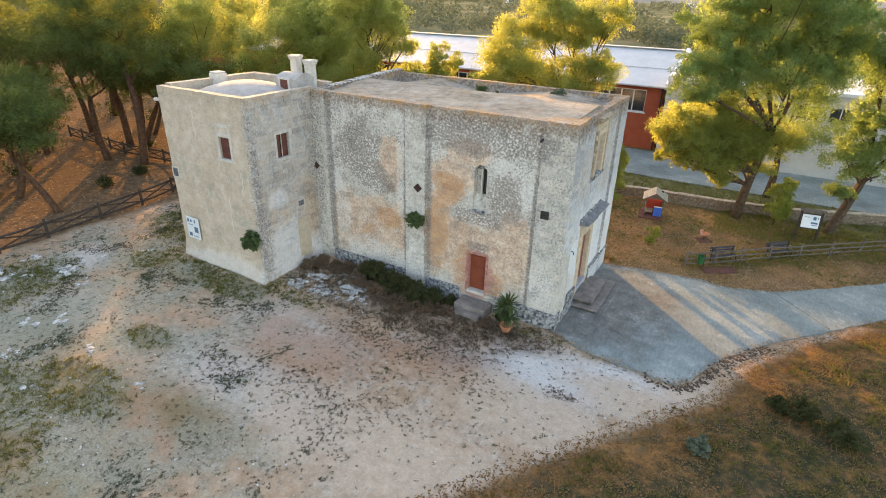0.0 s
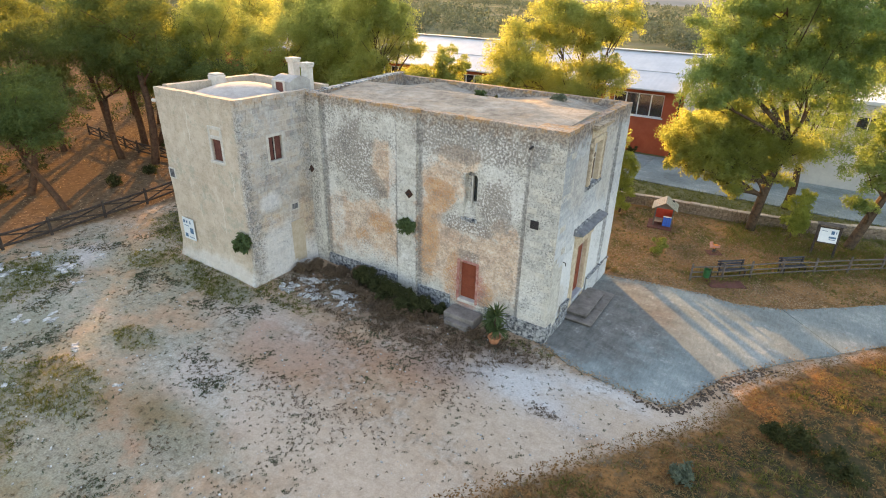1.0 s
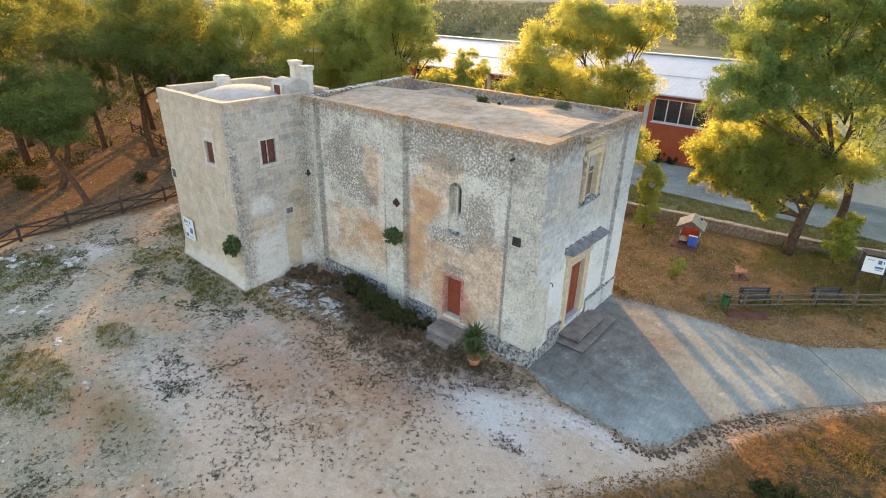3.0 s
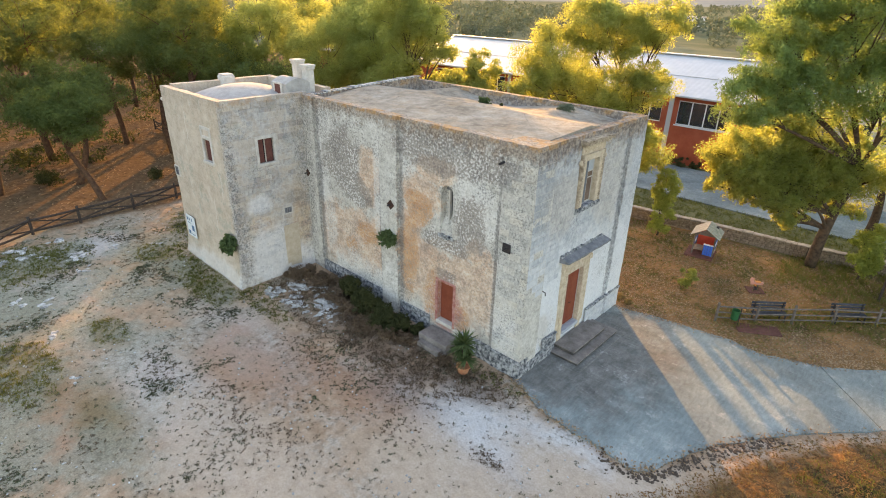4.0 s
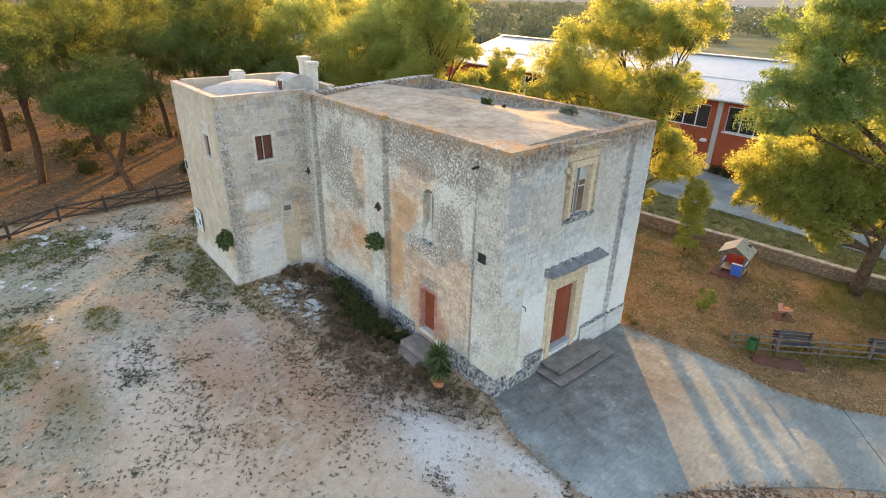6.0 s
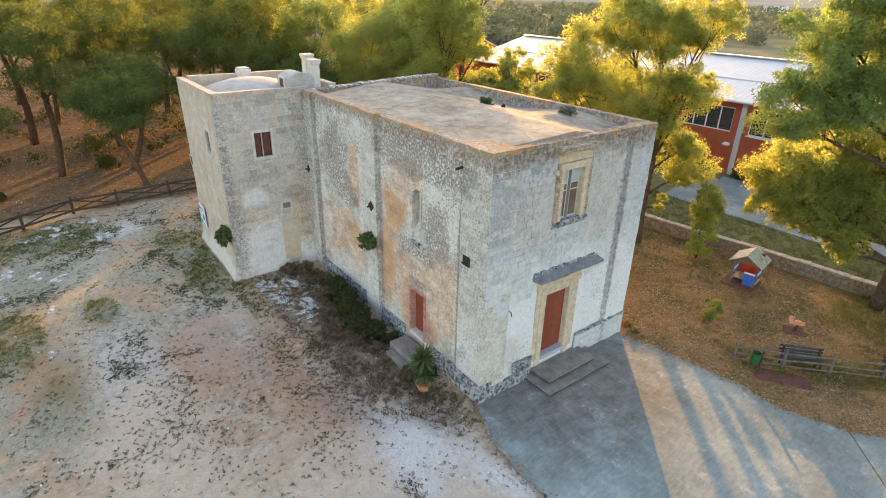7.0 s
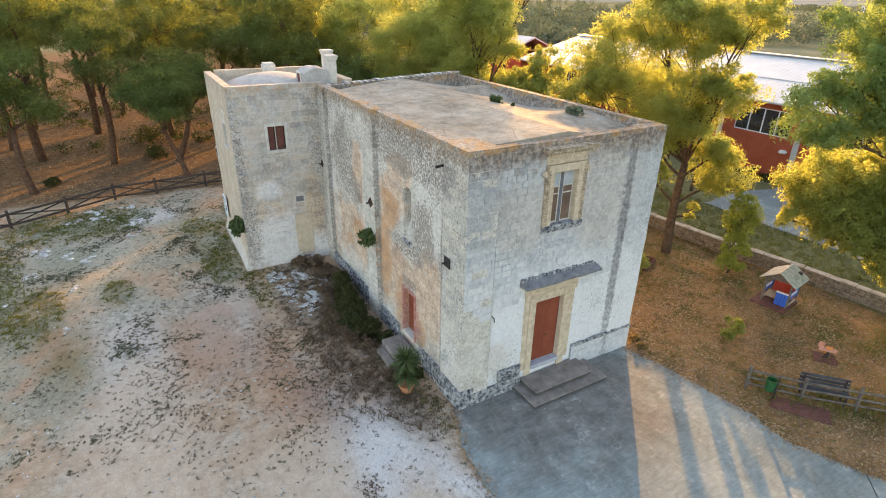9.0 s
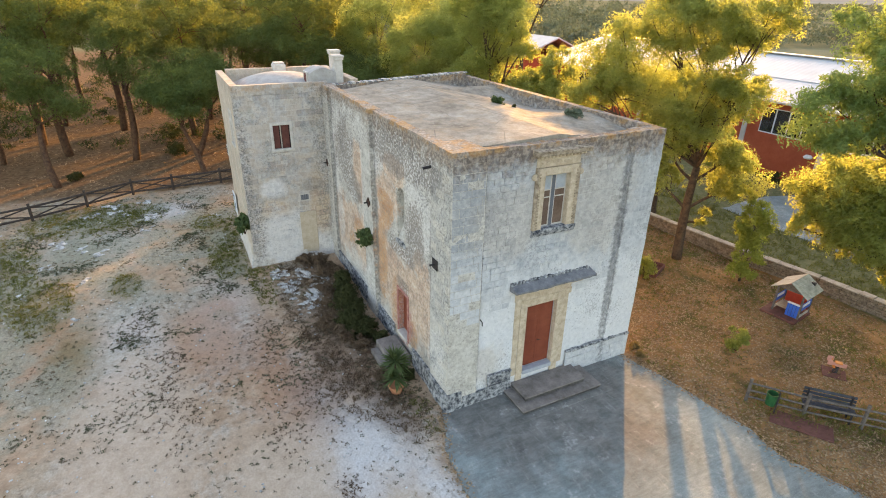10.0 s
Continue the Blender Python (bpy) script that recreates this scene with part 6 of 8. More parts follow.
def cross_fence(line, label):
    """Posts with top and bottom rails and crossed braces between."""
    pts = []
    for (ax, ay), (bx, by) in zip(line, line[1:]):
        n = max(1, round(math.hypot(bx - ax, by - ay) / 2.6))
        pts += [(ax + (bx - ax) * k / n, ay + (by - ay) * k / n) for k in range(n)]
    pts.append(line[-1])
    f = thing("wooden_fence", (pts[0][0], pts[0][1], 0), label, "fence")
    prev = None
    for x, y in pts:
        z = ground_height(x, y)
        part("post", round_post(x, y, z, 1.15, 0.09, RNG.uniform(-0.04, 0.04)), WOOD_FENCE, f)
        if prev:
            px, py, pz = prev
            for h in (0.92, 0.22):
                part("rail", tube(bmesh.new(), [(px, py, pz + h), ((px + x) / 2, (py + y) / 2, (pz + z) / 2 + h - 0.02), (x, y, z + h)], 0.07, 7), WOOD_FENCE, f)
            for a, c in ((0.25, 0.90), (0.90, 0.25)):
                part("brace", tube(bmesh.new(), [(px, py + 0.03, pz + a), (x, y + 0.03, z + c)], 0.045, 6), WOOD_FENCE, f)
        prev = (x, y, z)


cross_fence([(-25.2, -19.0), (-26.0, -16.0), (-27.3, -13.1), (-28.6, -10.4), (-28.75, -7.8), (-29.0, -4.5), (-29.3, -1.5), (-29.8, 1.2), (-31.5, 6.0)], "dark wooden rail fence with crossed braces")
cross_fence([(-52.0, 5.9), (-47.0, 5.6), (-42.0, 5.2), (-37.0, 5.6), (-31.6, 6.1)], "dark wooden rail fence among the pines")


def rail_fence():
    line = [(4.33, 10.8), (5.83, 11.95), (7.18, 13.25), (8.68, 14.65), (10.28, 16.0), (11.98, 17.5), (13.68, 18.9), (15.48, 20.4), (17.38, 22.0), (19.38, 23.6), (21.58, 25.2), (24.08, 27.2)]
    f = thing("garden_fence", (4.25, 11.0, 0), "silvered wooden fence with three rails", "fence")
    prev = None
    for x, y in line:
        part("post", round_post(x, y, 0, 1.04, 0.068, RNG.uniform(-0.03, 0.03)), WOOD_GREY, f)
        if prev:
            for h in (0.82, 0.50, 0.20):
                part("rail", tube(bmesh.new(), [(*prev, h), (x, y, h + RNG.uniform(-0.03, 0.03))], 0.042, 7), WOOD_GREY, f)
        prev = (x, y)


rail_fence()


# ---- garden furniture ----
def bench():
    t = thing("bench", (0, 0, 0), "grey-blue wooden garden bench with a slatted back", "bench", "benches by the fence")
    slat = plain("blue_grey_bench_paint", (0.03, 0.034, 0.044), (0.075, 0.08, 0.095), 4, 0.7, 0.2)
    for k in range(3):
        part("seat_slat", boxes((-0.85, 0.85, -0.20 + k * 0.14, -0.08 + k * 0.14, 0.42, 0.455), bevel=0.01), slat, t)
    for k in range(3):
        b = bmesh.new()
        box(b, -0.85, 0.85, 0.24 + k * 0.02, 0.27 + k * 0.02, 0.52 + k * 0.15, 0.64 + k * 0.15, 0.01)
        part("back_slat", b, slat, t)
    for x in (-0.7, 0.7):
        part("leg_frame", boxes((x - 0.03, x + 0.03, -0.20, -0.14, 0, 0.42), (x - 0.03, x + 0.03, 0.20, 0.26, 0, 0.95), (x - 0.03, x + 0.03, -0.14, 0.20, 0.36, 0.42), bevel=0.008), IRON, t)
    return t


first = bench()
first.matrix_basis = pose(6.25, 12.65, 0.02, 0, 0, 42)
copy_thing(first, pose(9.18, 15.33, 0.02, 0, 0, 42))

bm = boxes((-1.0, 1.0, -0.42, 0.42, 0, 0.05), bevel=0.02)
mat_ob = single("bench_mat", bm, RUBBER, "dark red rubber mat in front of the fence", "mat")
mat_ob.matrix_basis = pose(6.15, 11.35, 0.03, 0, 0, 32)


def litter_bin():
    t = thing("litter_bin", (5.10, 10.98, 0), "green metal litter bin on a post", "bin")
    b = bmesh.new()
    lathe(b, [(0.0, 0.35), (0.17, 0.35), (0.20, 0.85), (0.185, 0.85), (0.16, 0.40), (0.0, 0.40)], (5.10, 10.98, 0), 16)
    part("bucket", b, GREEN_METAL, t)
    part("post", tube(bmesh.new(), [(5.30, 11.04, -0.1), (5.30, 11.04, 1.0)], 0.03, 7), IRON, t)


litter_bin()


# right slope's planks, darker and greener than the left's
GREENISH_PLANK = plain("greenish_plank", (0.20, 0.22, 0.18), (0.42, 0.43, 0.37), 4.0, 0.85, 0.3)
PALE_BOARD = plain("pale_board", (0.36, 0.28, 0.21), (0.52, 0.43, 0.34), 4.0, 0.8, 0.2)


def playhouse():
    at = pose(0.98, 18.52, 0.05, 0, 0, 9) @ Matrix.Diagonal((0.86, 0.86, 0.84, 1))
    t = thing("playhouse", (1.10, 18.1, 0), "small red and blue playhouse with a plank roof", "playhouse")

    def add(name, rows, material, parent=t, bevel=0.01, label=""):
        b = bmesh.new()
        for r in rows:
            box(b, *r, bevel=bevel, m=at)
        return part(name, b, material, parent, label)

    add("floor_mat", [(-1.1, 0.80, -1.15, 0.85, -0.08, 0.06)], RUBBER, label="dark red rubber base")
    for x in (-0.68, 0.68):
        for y in (-0.6, 0.72):
            add("post", [(x - 0.05, x + 0.05, y - 0.05, y + 0.05, 0.06, 1.60)], WOOD_GREY)
    add("back_panel", [(-0.63, 0.63, 0.70, 0.74, 0.2, 1.56)], RED_PANEL, label="red back panel")
    for x in (-0.69, 0.69):
        s = add("side_panel", [(x - 0.02, x + 0.02, -0.55, 0.67, 0.55, 1.02)], BLUE_PLASTIC, label="blue side panel")
        add("window_trim", [(x - 0.04, x + 0.04, -0.40, 0.40, 0.80, 0.98)], WHITE_PAINT, s, label="white ledge board")
        add("low_rail", [(x - 0.02, x + 0.02, -0.55, 0.67, 0.12, 0.30)], PLANK, s)
    front = add("front_panel", [(0.02, 0.64, -0.66, -0.61, 0.10, 0.92)], BLUE_PLASTIC, label="bright blue front panel")
    add("counter", [(0.0, 0.66, -0.74, -0.56, 0.92, 0.97)], WHITE_PAINT)
    for k in range(3):
        add("groove", [(0.16 + 0.16 * k, 0.175 + 0.16 * k, -0.664, -0.655, 0.14, 0.88)], IRON, front)
    add("bench_board", [(-0.62, -0.04, -0.40, 0.62, 0.30, 0.35)], PALE_BOARD)
    # gable infill and pitched plank roof
    for y in (-0.66, 0.76):
        b = bmesh.new()
        v = [b.verts.new(at @ Vector((x, yy, z))) for yy in (y - 0.02, y + 0.02) for x, z in ((-0.75, 1.62), (0.75, 1.62), (0.0, 2.08))]
        b.faces.new(v[:3])
        b.faces.new(v[3:])
        for i in range(3):
            j = (i + 1) % 3
            b.faces.new((v[i], v[j], v[3 + j], v[3 + i]))
        part("gable", b, WOOD_GREY, t)
    for s in (-1, 1):
        for k in range(6):
            b = bmesh.new()
            u0, u1 = k / 6, (k + 1) / 6 - 0.01
            p = [Vector((s * 0.98 * (1 - u), 0, 1.56 + 0.64 * u)) for u in (u0, u1)]
            v = [b.verts.new(at @ Vector((q.x, y, q.z + dz))) for dz in (0, 0.035) for q in p for y in (-0.95, 1.05)]
            for f in ((0, 1, 3, 2), (4, 6, 7, 5), (0, 4, 5, 1), (2, 3, 7, 6), (0, 2, 6, 4), (1, 5, 7, 3)):
                b.faces.new([v[i] for i in f])
            part("roof_plank", b, PLANK if s < 0 else GREENISH_PLANK, t)
    add("chimney", [(0.42, 0.62, 0.62, 0.82, 1.6, 2.0)], IRON)


playhouse()


def spring_rider():
    t = thing("spring_rider", (4.85, 15.6, 0), "pink and orange spring rider on a dark red mat", "spring rider")
    at = pose(4.85, 15.6, 0.02, 0, 0, 35) @ Matrix.Diagonal((0.8, 0.8, 0.8, 1))

    def add(name, rows, material, bevel=0.02, label=""):
        b = bmesh.new()
        for r in rows:
            box(b, *r, bevel=bevel, m=at)
        return part(name, b, material, t, label)

    add("mat", [(-0.55, 0.55, -0.5, 0.5, 0, 0.05)], RUBBER)
    b = bmesh.new()
    tube(b, [at @ Vector((0.11 * math.cos(k * 0.7), 0.11 * math.sin(k * 0.7), 0.05 + k * 0.0105)) for k in range(37)], 0.018, 6)
    part("spring", b, IRON, t)
    add("body", [(-0.42, 0.42, -0.03, 0.03, 0.44, 0.68), (-0.50, -0.22, -0.025, 0.025, 0.66, 0.98)], PINK_PANEL, label="pink side board")
    add("seat", [(-0.12, 0.22, -0.15, 0.15, 0.66, 0.71)], ORANGE_PANEL, label="orange seat board")
    add("footrest", [(-0.2, -0.08, -0.28, 0.28, 0.46, 0.50)], ORANGE_PANEL)
    part("handle", tube(bmesh.new(), [at @ Vector((-0.3, -0.2, 0.88)), at @ Vector((-0.3, 0.2, 0.88))], 0.018, 7), ORANGE_PANEL, t)


spring_rider()


def seesaw():
    t = thing("sandpit", (-5.6, 15.5, 0), "dark red boarded play box on the turf", "sandpit")
    at = pose(-5.6, 15.5, 0.0, 0, 0, 25)
    for r in ((-0.9, 0.9, -0.75, -0.68, 0, 0.32), (-0.9, 0.9, 0.68, 0.75, 0, 0.32), (-0.9, -0.83, -0.68, 0.68, 0, 0.32), (0.83, 0.9, -0.68, 0.68, 0, 0.32)):
        b = bmesh.new()
        box(b, *r, bevel=0.01, m=at)
        part("board", b, RUBBER, t)
    b = bmesh.new()
    box(b, -0.82, 0.82, -0.67, 0.67, -0.05, 0.15, m=at)
    part("fill", b, RUBBER, t)


seesaw()


def info_sign():
    t = thing("info_sign", (10.6, 19.4, 0), "information board with white panel under a small wooden roof", "sign")
    at = pose(10.62, 19.3, 0.0, 0, 0, 8)

    def add(name, rows, material, bevel=0.01, m=at, parent=t):
        b = bmesh.new()
        for r in rows:
            box(b, *r, bevel=bevel, m=m)
        return part(name, b, material, parent)

    for x in (-0.60, 0.60):
        add("post", [(x - 0.06, x + 0.06, -0.06, 0.06, -0.2, 2.15)], WOOD_FENCE)
    tilt = at @ pose(0, -0.08, 1.45, -14, 0, 0)
    board = add("backboard", [(-0.56, 0.56, -0.02, 0.02, -0.52, 0.52)], WOOD_FENCE, m=tilt)
    add("panel", [(-0.50, 0.50, -0.035, -0.022, -0.44, 0.44)], SIGN_WHITE, 0.0, tilt, board)
    for x0, x1, z0, z1 in ((0.12, 0.30, 0.10, 0.32), (0.37, 0.42, 0.15, 0.29), (0.04, 0.43, -0.16, -0.04), (0.07, 0.41, -0.26, -0.22), (-0.38, -0.08, 0.25, 0.28)):
        add("print", [(x0, x1, -0.041, -0.036, z0, z1)], SIGN_INK, 0.0, tilt, board)
    add("roof", [(-0.75, 0.75, -0.30, 0.0, 0, 0.035)], WOOD_GREY, m=at @ pose(0, 0, 2.22, 14, 0, 0))
    add("roof", [(-0.75, 0.75, 0.0, 0.30, 0, 0.035)], WOOD_GREY, m=at @ pose(0, 0, 2.22, -14, 0, 0))


info_sign()

# ---- trees and plants ----


def limb(bm, a, b, r0, r1, bend, rng, sides=7, n=5):
    a, b = Vector(a), Vector(b)
    off = Vector((rng.uniform(-1, 1), rng.uniform(-1, 1), rng.uniform(-0.2, 0.6))) * bend
    pts = [a.lerp(b, k / n) + off * math.sin(math.pi * k / n) for k in range(n + 1)]
    tube(bm, pts, [r0 + (r1 - r0) * k / n for k in range(n + 1)], sides)
    return pts


def crown_leaves(clumps, puffs, per, size, rs, droop):
    """Leaves in small puffs on the skin of larger clumps, their faces turned outwards; clumps: rows of (x, y, z, rx, ry, rz)."""
    out = []
    up = np.array((0, 0, 1.0))
    for x, y, z, rx, ry, rz in clumps:
        k = max(5, int(puffs * (0.5 + 0.5 * rx)))
        d = unit(rs.normal(size=(k, 3)) + up * 0.4)
        hub = np.array((x, y, z)) + d * np.array((rx, ry, rz)) * rs.uniform(0.3, 1.0, size=(k, 1))
        own = rs.uniform(0.28, 0.56, size=(k, 1)) * rx
        n = int(per)
        e = unit(rs.normal(size=(k, n, 3)) + d[:, None, :] * 0.35 + up * 0.2)
        c = hub[:, None, :] + e * own[:, None, :] * np.array((1.1, 1.1, 1.0)) * rs.uniform(0.1, 1.0, size=(k, n, 1)) ** 0.5
        face = unit(e * 0.7 + d[:, None, :] * 0.5 + rs.normal(size=(k, n, 3)) * 0.6)
        ax = unit(np.cross(face, rs.normal(size=(k, n, 3)))) - up * droop
        ax = unit(ax - face * (ax * face).sum(axis=-1, keepdims=True) * 0.7)
        c, ax, face = c.reshape(-1, 3), ax.reshape(-1, 3), face.reshape(-1, 3)
        m = len(c)
        out.append(leaf_quads(c, ax, size * rs.uniform(0.6, 1.4, m), size * 0.46 * rs.uniform(0.7, 1.3, m), rs, face))
    return np.concatenate(out)


def crown_clumps(balls, count, rs, lo, hi, flat=0.7, by_size=True):
    """Clump centres spread near the skin of several ellipsoids."""
    vol = np.array([b[3] * b[4] * b[5] for b in balls])
    pick = rs.choice(len(balls), size=count, p=vol ** 0.7 / (vol ** 0.7).sum())
    rows = []
    for i in pick:
        x, y, z, rx, ry, rz = balls[i]
        d = unit(rs.normal(size=3))
        r = rs.uniform(0.35, 1.0) ** 0.6
        s = rs.uniform(lo, hi) * (min(1.0, 0.4 + 0.3 * rx) if by_size else 1.0)
        rows.append((x + d[0] * rx * r, y + d[1] * ry * r, z + d[2] * rz * r, s, s, s * flat))
    return rows


def tree(name, base, fork, balls, label, leaf, bark, seed, count=60, puffs=12, per=36, size=0.20, trunk_r=0.22, lo=0.7, hi=1.35, droop=0.5, group="", lean=(0, 0), flat=0.7, category="tree", top_leaf=None, top_z=9.0):
    rng, rs = random.Random(seed), np.random.RandomState(seed)
    t = thing(name, base, label, category, group)
    clumps = crown_clumps(balls, count, rs, lo, hi, flat)
    b = bmesh.new()
    bx, by, bz = base
    top = Vector((bx + lean[0], by + lean[1], fork))
    pts = limb(b, (bx, by, bz - 0.3), top, trunk_r * 1.25, trunk_r * 0.8, 0.25, rng, 9, 7)
    for ball in balls:
        hub = Vector(ball[:3]) + Vector((0, 0, -ball[5] * 0.35))
        up = min(1.0, max(0.4, (hub.z - 1.4 - bz) / (fork - bz)))
        start = pts[round(up * 7)]
        limb(b, start, hub, trunk_r * 0.42, trunk_r * 0.16, 0.35, rng)
        mine = [c for c in clumps if (Vector(c[:3]) - Vector(ball[:3])).length < max(ball[3:]) * 1.1]
        for c in mine[::4]:
            limb(b, hub.lerp(start, rng.uniform(0, 0.4)), c[:3], trunk_r * 0.14, 0.012, 0.25, rng, 5, 4)
    part("trunk", b, bark, t, smooth=True)
    tiers = [(clumps, leaf)] if top_leaf is None else [([c for c in clumps if c[2] <= top_z], leaf), ([c for c in clumps if c[2] > top_z], top_leaf)]
    for rows, look_ in tiers:
        child(new("crown", slivers("crown", crown_leaves(rows, puffs, per * 1.25, size * 0.95, rs, droop), look_)), t)
    return t


EU = "eucalypts round the chapel"


def eucalypt(base, fork, balls, label, seed, count, trunk_r, size=0.19, per=36, puffs=12, lo=0.8, hi=1.45, lean=(0, 0), leaf=EUCALYPT, top_leaf=None):
    return tree("eucalyptus_tree", base, fork, balls, label, leaf, BARK, seed, count, puffs, per, size, trunk_r, lo, hi, 0.5, EU, lean, 0.72, top_leaf=top_leaf)


eucalypt((-5.8, 18.3, 0), 5.6, [(-9.7, 16.0, 10.9, 2.5, 2.2, 2.2), (-10.0, 14.4, 9.0, 1.5, 1.4, 1.2), (-8.0, 17.0, 13.0, 2.0, 1.9, 1.4), (-6.3, 17.9, 12.6, 1.9, 1.8, 1.7), (-4.4, 18.9, 13.2, 1.5, 1.4, 1.5), (-6.1, 17.2, 8.9, 2.2, 2.0, 1.7), (-4.5, 18.3, 9.8, 1.5, 1.4, 1.4), (-7.0, 17.6, 6.6, 1.4, 1.2, 0.9), (-6.9, 17.4, 4.6, 1.1, 1.1, 0.9), (-4.4, 19.8, 5.0, 1.4, 1.3, 1.1), (-4.9, 19.0, 6.3, 1.3, 1.2, 0.9), (-4.95, 18.55, 2.9, 0.5, 0.5, 0.8), (-6.2, 17.4, 7.8, 1.8, 1.6, 1.4)], "tall slender eucalyptus with sunlit yellow-green crown", 3, 280, 0.24, 0.155, 34, 13, 0.6, 1.1)
# sun and shade are painted in: sunlit leaf tone below, shaded on top
eucalypt((6.3, 21.5, 0), 6.6, [(1.9, 17.9, 6.5, 1.9, 1.8, 1.5), (1.1, 16.9, 5.2, 0.9, 0.9, 0.8), (2.6, 18.4, 5.4, 1.7, 1.5, 1.0), (3.5, 19.4, 6.9, 2.2, 1.9, 1.5), (4.4, 19.6, 5.6, 1.9, 1.7, 1.2), (5.5, 20.8, 5.9, 2.0, 1.8, 1.4), (3.9, 18.5, 4.5, 1.5, 1.3, 0.8), (6.9, 21.6, 4.4, 1.4, 1.3, 1.0), (7.4, 21.0, 6.2, 1.6, 1.5, 1.2), (2.4, 18.3, 6.0, 2.2, 2.0, 1.3), (4.4, 20.0, 6.3, 2.4, 2.1, 1.4), (4.6, 18.7, 3.3, 0.8, 0.8, 0.6), (3.2, 17.9, 4.5, 1.2, 1.1, 0.8), (4.4, 18.9, 4.6, 1.3, 1.2, 0.8), (5.6, 20.0, 4.6, 1.1, 1.0, 0.8), (4.4, 19.5, 8.2, 1.4, 1.3, 1.0), (6.3, 20.4, 7.6, 1.2, 1.1, 0.8), (3.0, 18.7, 8.5, 1.1, 1.0, 0.8),
                               (2.7, 14.3, 10.0, 1.4, 1.3, 1.2), (2.6, 15.3, 11.7, 1.6, 1.5, 1.3), (4.1, 16.5, 10.6, 2.1, 1.9, 1.3), (2.7, 16.5, 13.6, 1.9, 1.8, 1.3), (4.9, 18.3, 12.5, 2.4, 2.1, 1.6), (7.2, 18.2, 10.6, 2.6, 2.4, 1.6), (5.2, 17.0, 14.8, 2.4, 2.2, 1.4), (8.6, 18.8, 13.6, 2.4, 2.2, 1.8)],
         "broad eucalyptus, lower crown in the sunlit leaf tone, top in the shaded one", 4, 610, 0.27, 0.15, 34, 13, 0.55, 1.05, lean=(0.8, -1.0), top_leaf=EUCALYPT_SHADED)
eucalypt((12.0, 21.6, 0), 4.2, [(14.5, 20.5, 9.5, 3.6, 3.2, 2.6), (12.6, 21.5, 6.8, 2.0, 1.9, 1.4), (11.6, 20.6, 5.2, 1.5, 1.4, 1.1), (13.6, 21.2, 5.0, 1.3, 1.2, 1.2), (12.2, 20.8, 3.4, 0.9, 0.8, 0.7), (11.6, 19.6, 12.5, 3.2, 2.8, 1.8)], "leaning eucalyptus beside the information board", 5, 130, 0.28, 0.16, 42, 13, 0.6, 1.1, lean=(1.0, 0.2), leaf=EUCALYPT_SHADED)
eucalypt((8.1, 27.9, 0), 3.6, [(8.3, 27.6, 6.5, 3.6, 3.4, 2.2), (8.8, 28.0, 10.0, 3.6, 3.4, 2.6)], "eucalyptus beyond the rubble wall", 6, 40, 0.26, leaf=EUCALYPT_SHADED)
eucalypt((17.5, 27.0, 0), 4.0, [(17.5, 26.0, 8.0, 4.5, 4.0, 3.0), (19.5, 25.0, 11.5, 4.0, 4.0, 2.5)], "tall eucalyptus at the lane", 7, 44, 0.3, 0.22, leaf=EUCALYPT_SHADED)
# added tree, mostly hidden; its shadow parts two streaks of sun
eucalypt((-11.4, 21.9, 0), 4.5, [(-11.8, 21.4, 8.2, 2.4, 2.2, 2.0), (-12.0, 21.8, 6.3, 1.6, 1.6, 1.1)], "eucalyptus added behind the chapel for its shadow on the forecourt", 16, 48, 0.30)
# added behind another crown to end the sun streaks on the forecourt
eucalypt((-12.4, 29.0, 0), 2.5, [(-12.4, 29.0, 5.0, 0.8, 0.9, 2.2), (-12.3, 29.1, 2.6, 0.8, 0.9, 1.2)], "young eucalyptus added by the factory yard to shade the forecourt", 17, 26, 0.12, 0.17, 36, 12, 0.5, 0.85)
eucalypt((-15.6, 15.8, 0), 5.0, [(-15.6, 15.8, 9.7, 1.2, 1.2, 1.3), (-15.4, 15.6, 7.8, 1.5, 1.4, 1.4)], "young eucalyptus behind the chapel", 8, 36, 0.12, 0.16, 44, 12, 0.5, 0.9)
eucalypt((-17.2, 15.4, 0), 4.5, [(-17.4, 15.4, 8.0, 2.2, 1.8, 1.5), (-19.6, 15.8, 7.8, 1.8, 1.6, 1.4)], "low spreading eucalyptus behind the chapel", 18, 44, 0.18, 0.17, 44, 12, 0.6, 1.1)
# its top crown is added above the view to shade the chapel roof
eucalypt((-31.0, 23.0, 0.4), 9.0, [(-28.2, 24.2, 15.7, 3.6, 3.3, 1.8), (-30.6, 23.0, 14.6, 2.2, 2.2, 1.6), (-32.6, 21.8, 11.6, 3.0, 2.8, 2.4), (-33.6, 21.0, 8.6, 2.4, 2.2, 1.6)], "tall eucalyptus with a high crown added to shade the roof", 19, 120, 0.26, lean=(0.4, 0.2))
eucalypt((-29.8, 18.4, 0.4), 6.5, [(-29.6, 18.0, 13.0, 3.2, 3.0, 2.8), (-30.4, 17.3, 9.6, 2.4, 2.2, 1.8)], "airy eucalyptus with sunlit crown", 26, 67, 0.26)
eucalypt((-30.0, 13.0, 0.5), 5.5, [(-30.0, 12.6, 9.8, 3.2, 3.0, 2.6), (-31.0, 12.0, 7.0, 2.2, 2.0, 1.5)], "airy eucalyptus with sunlit crown", 20, 56, 0.24)
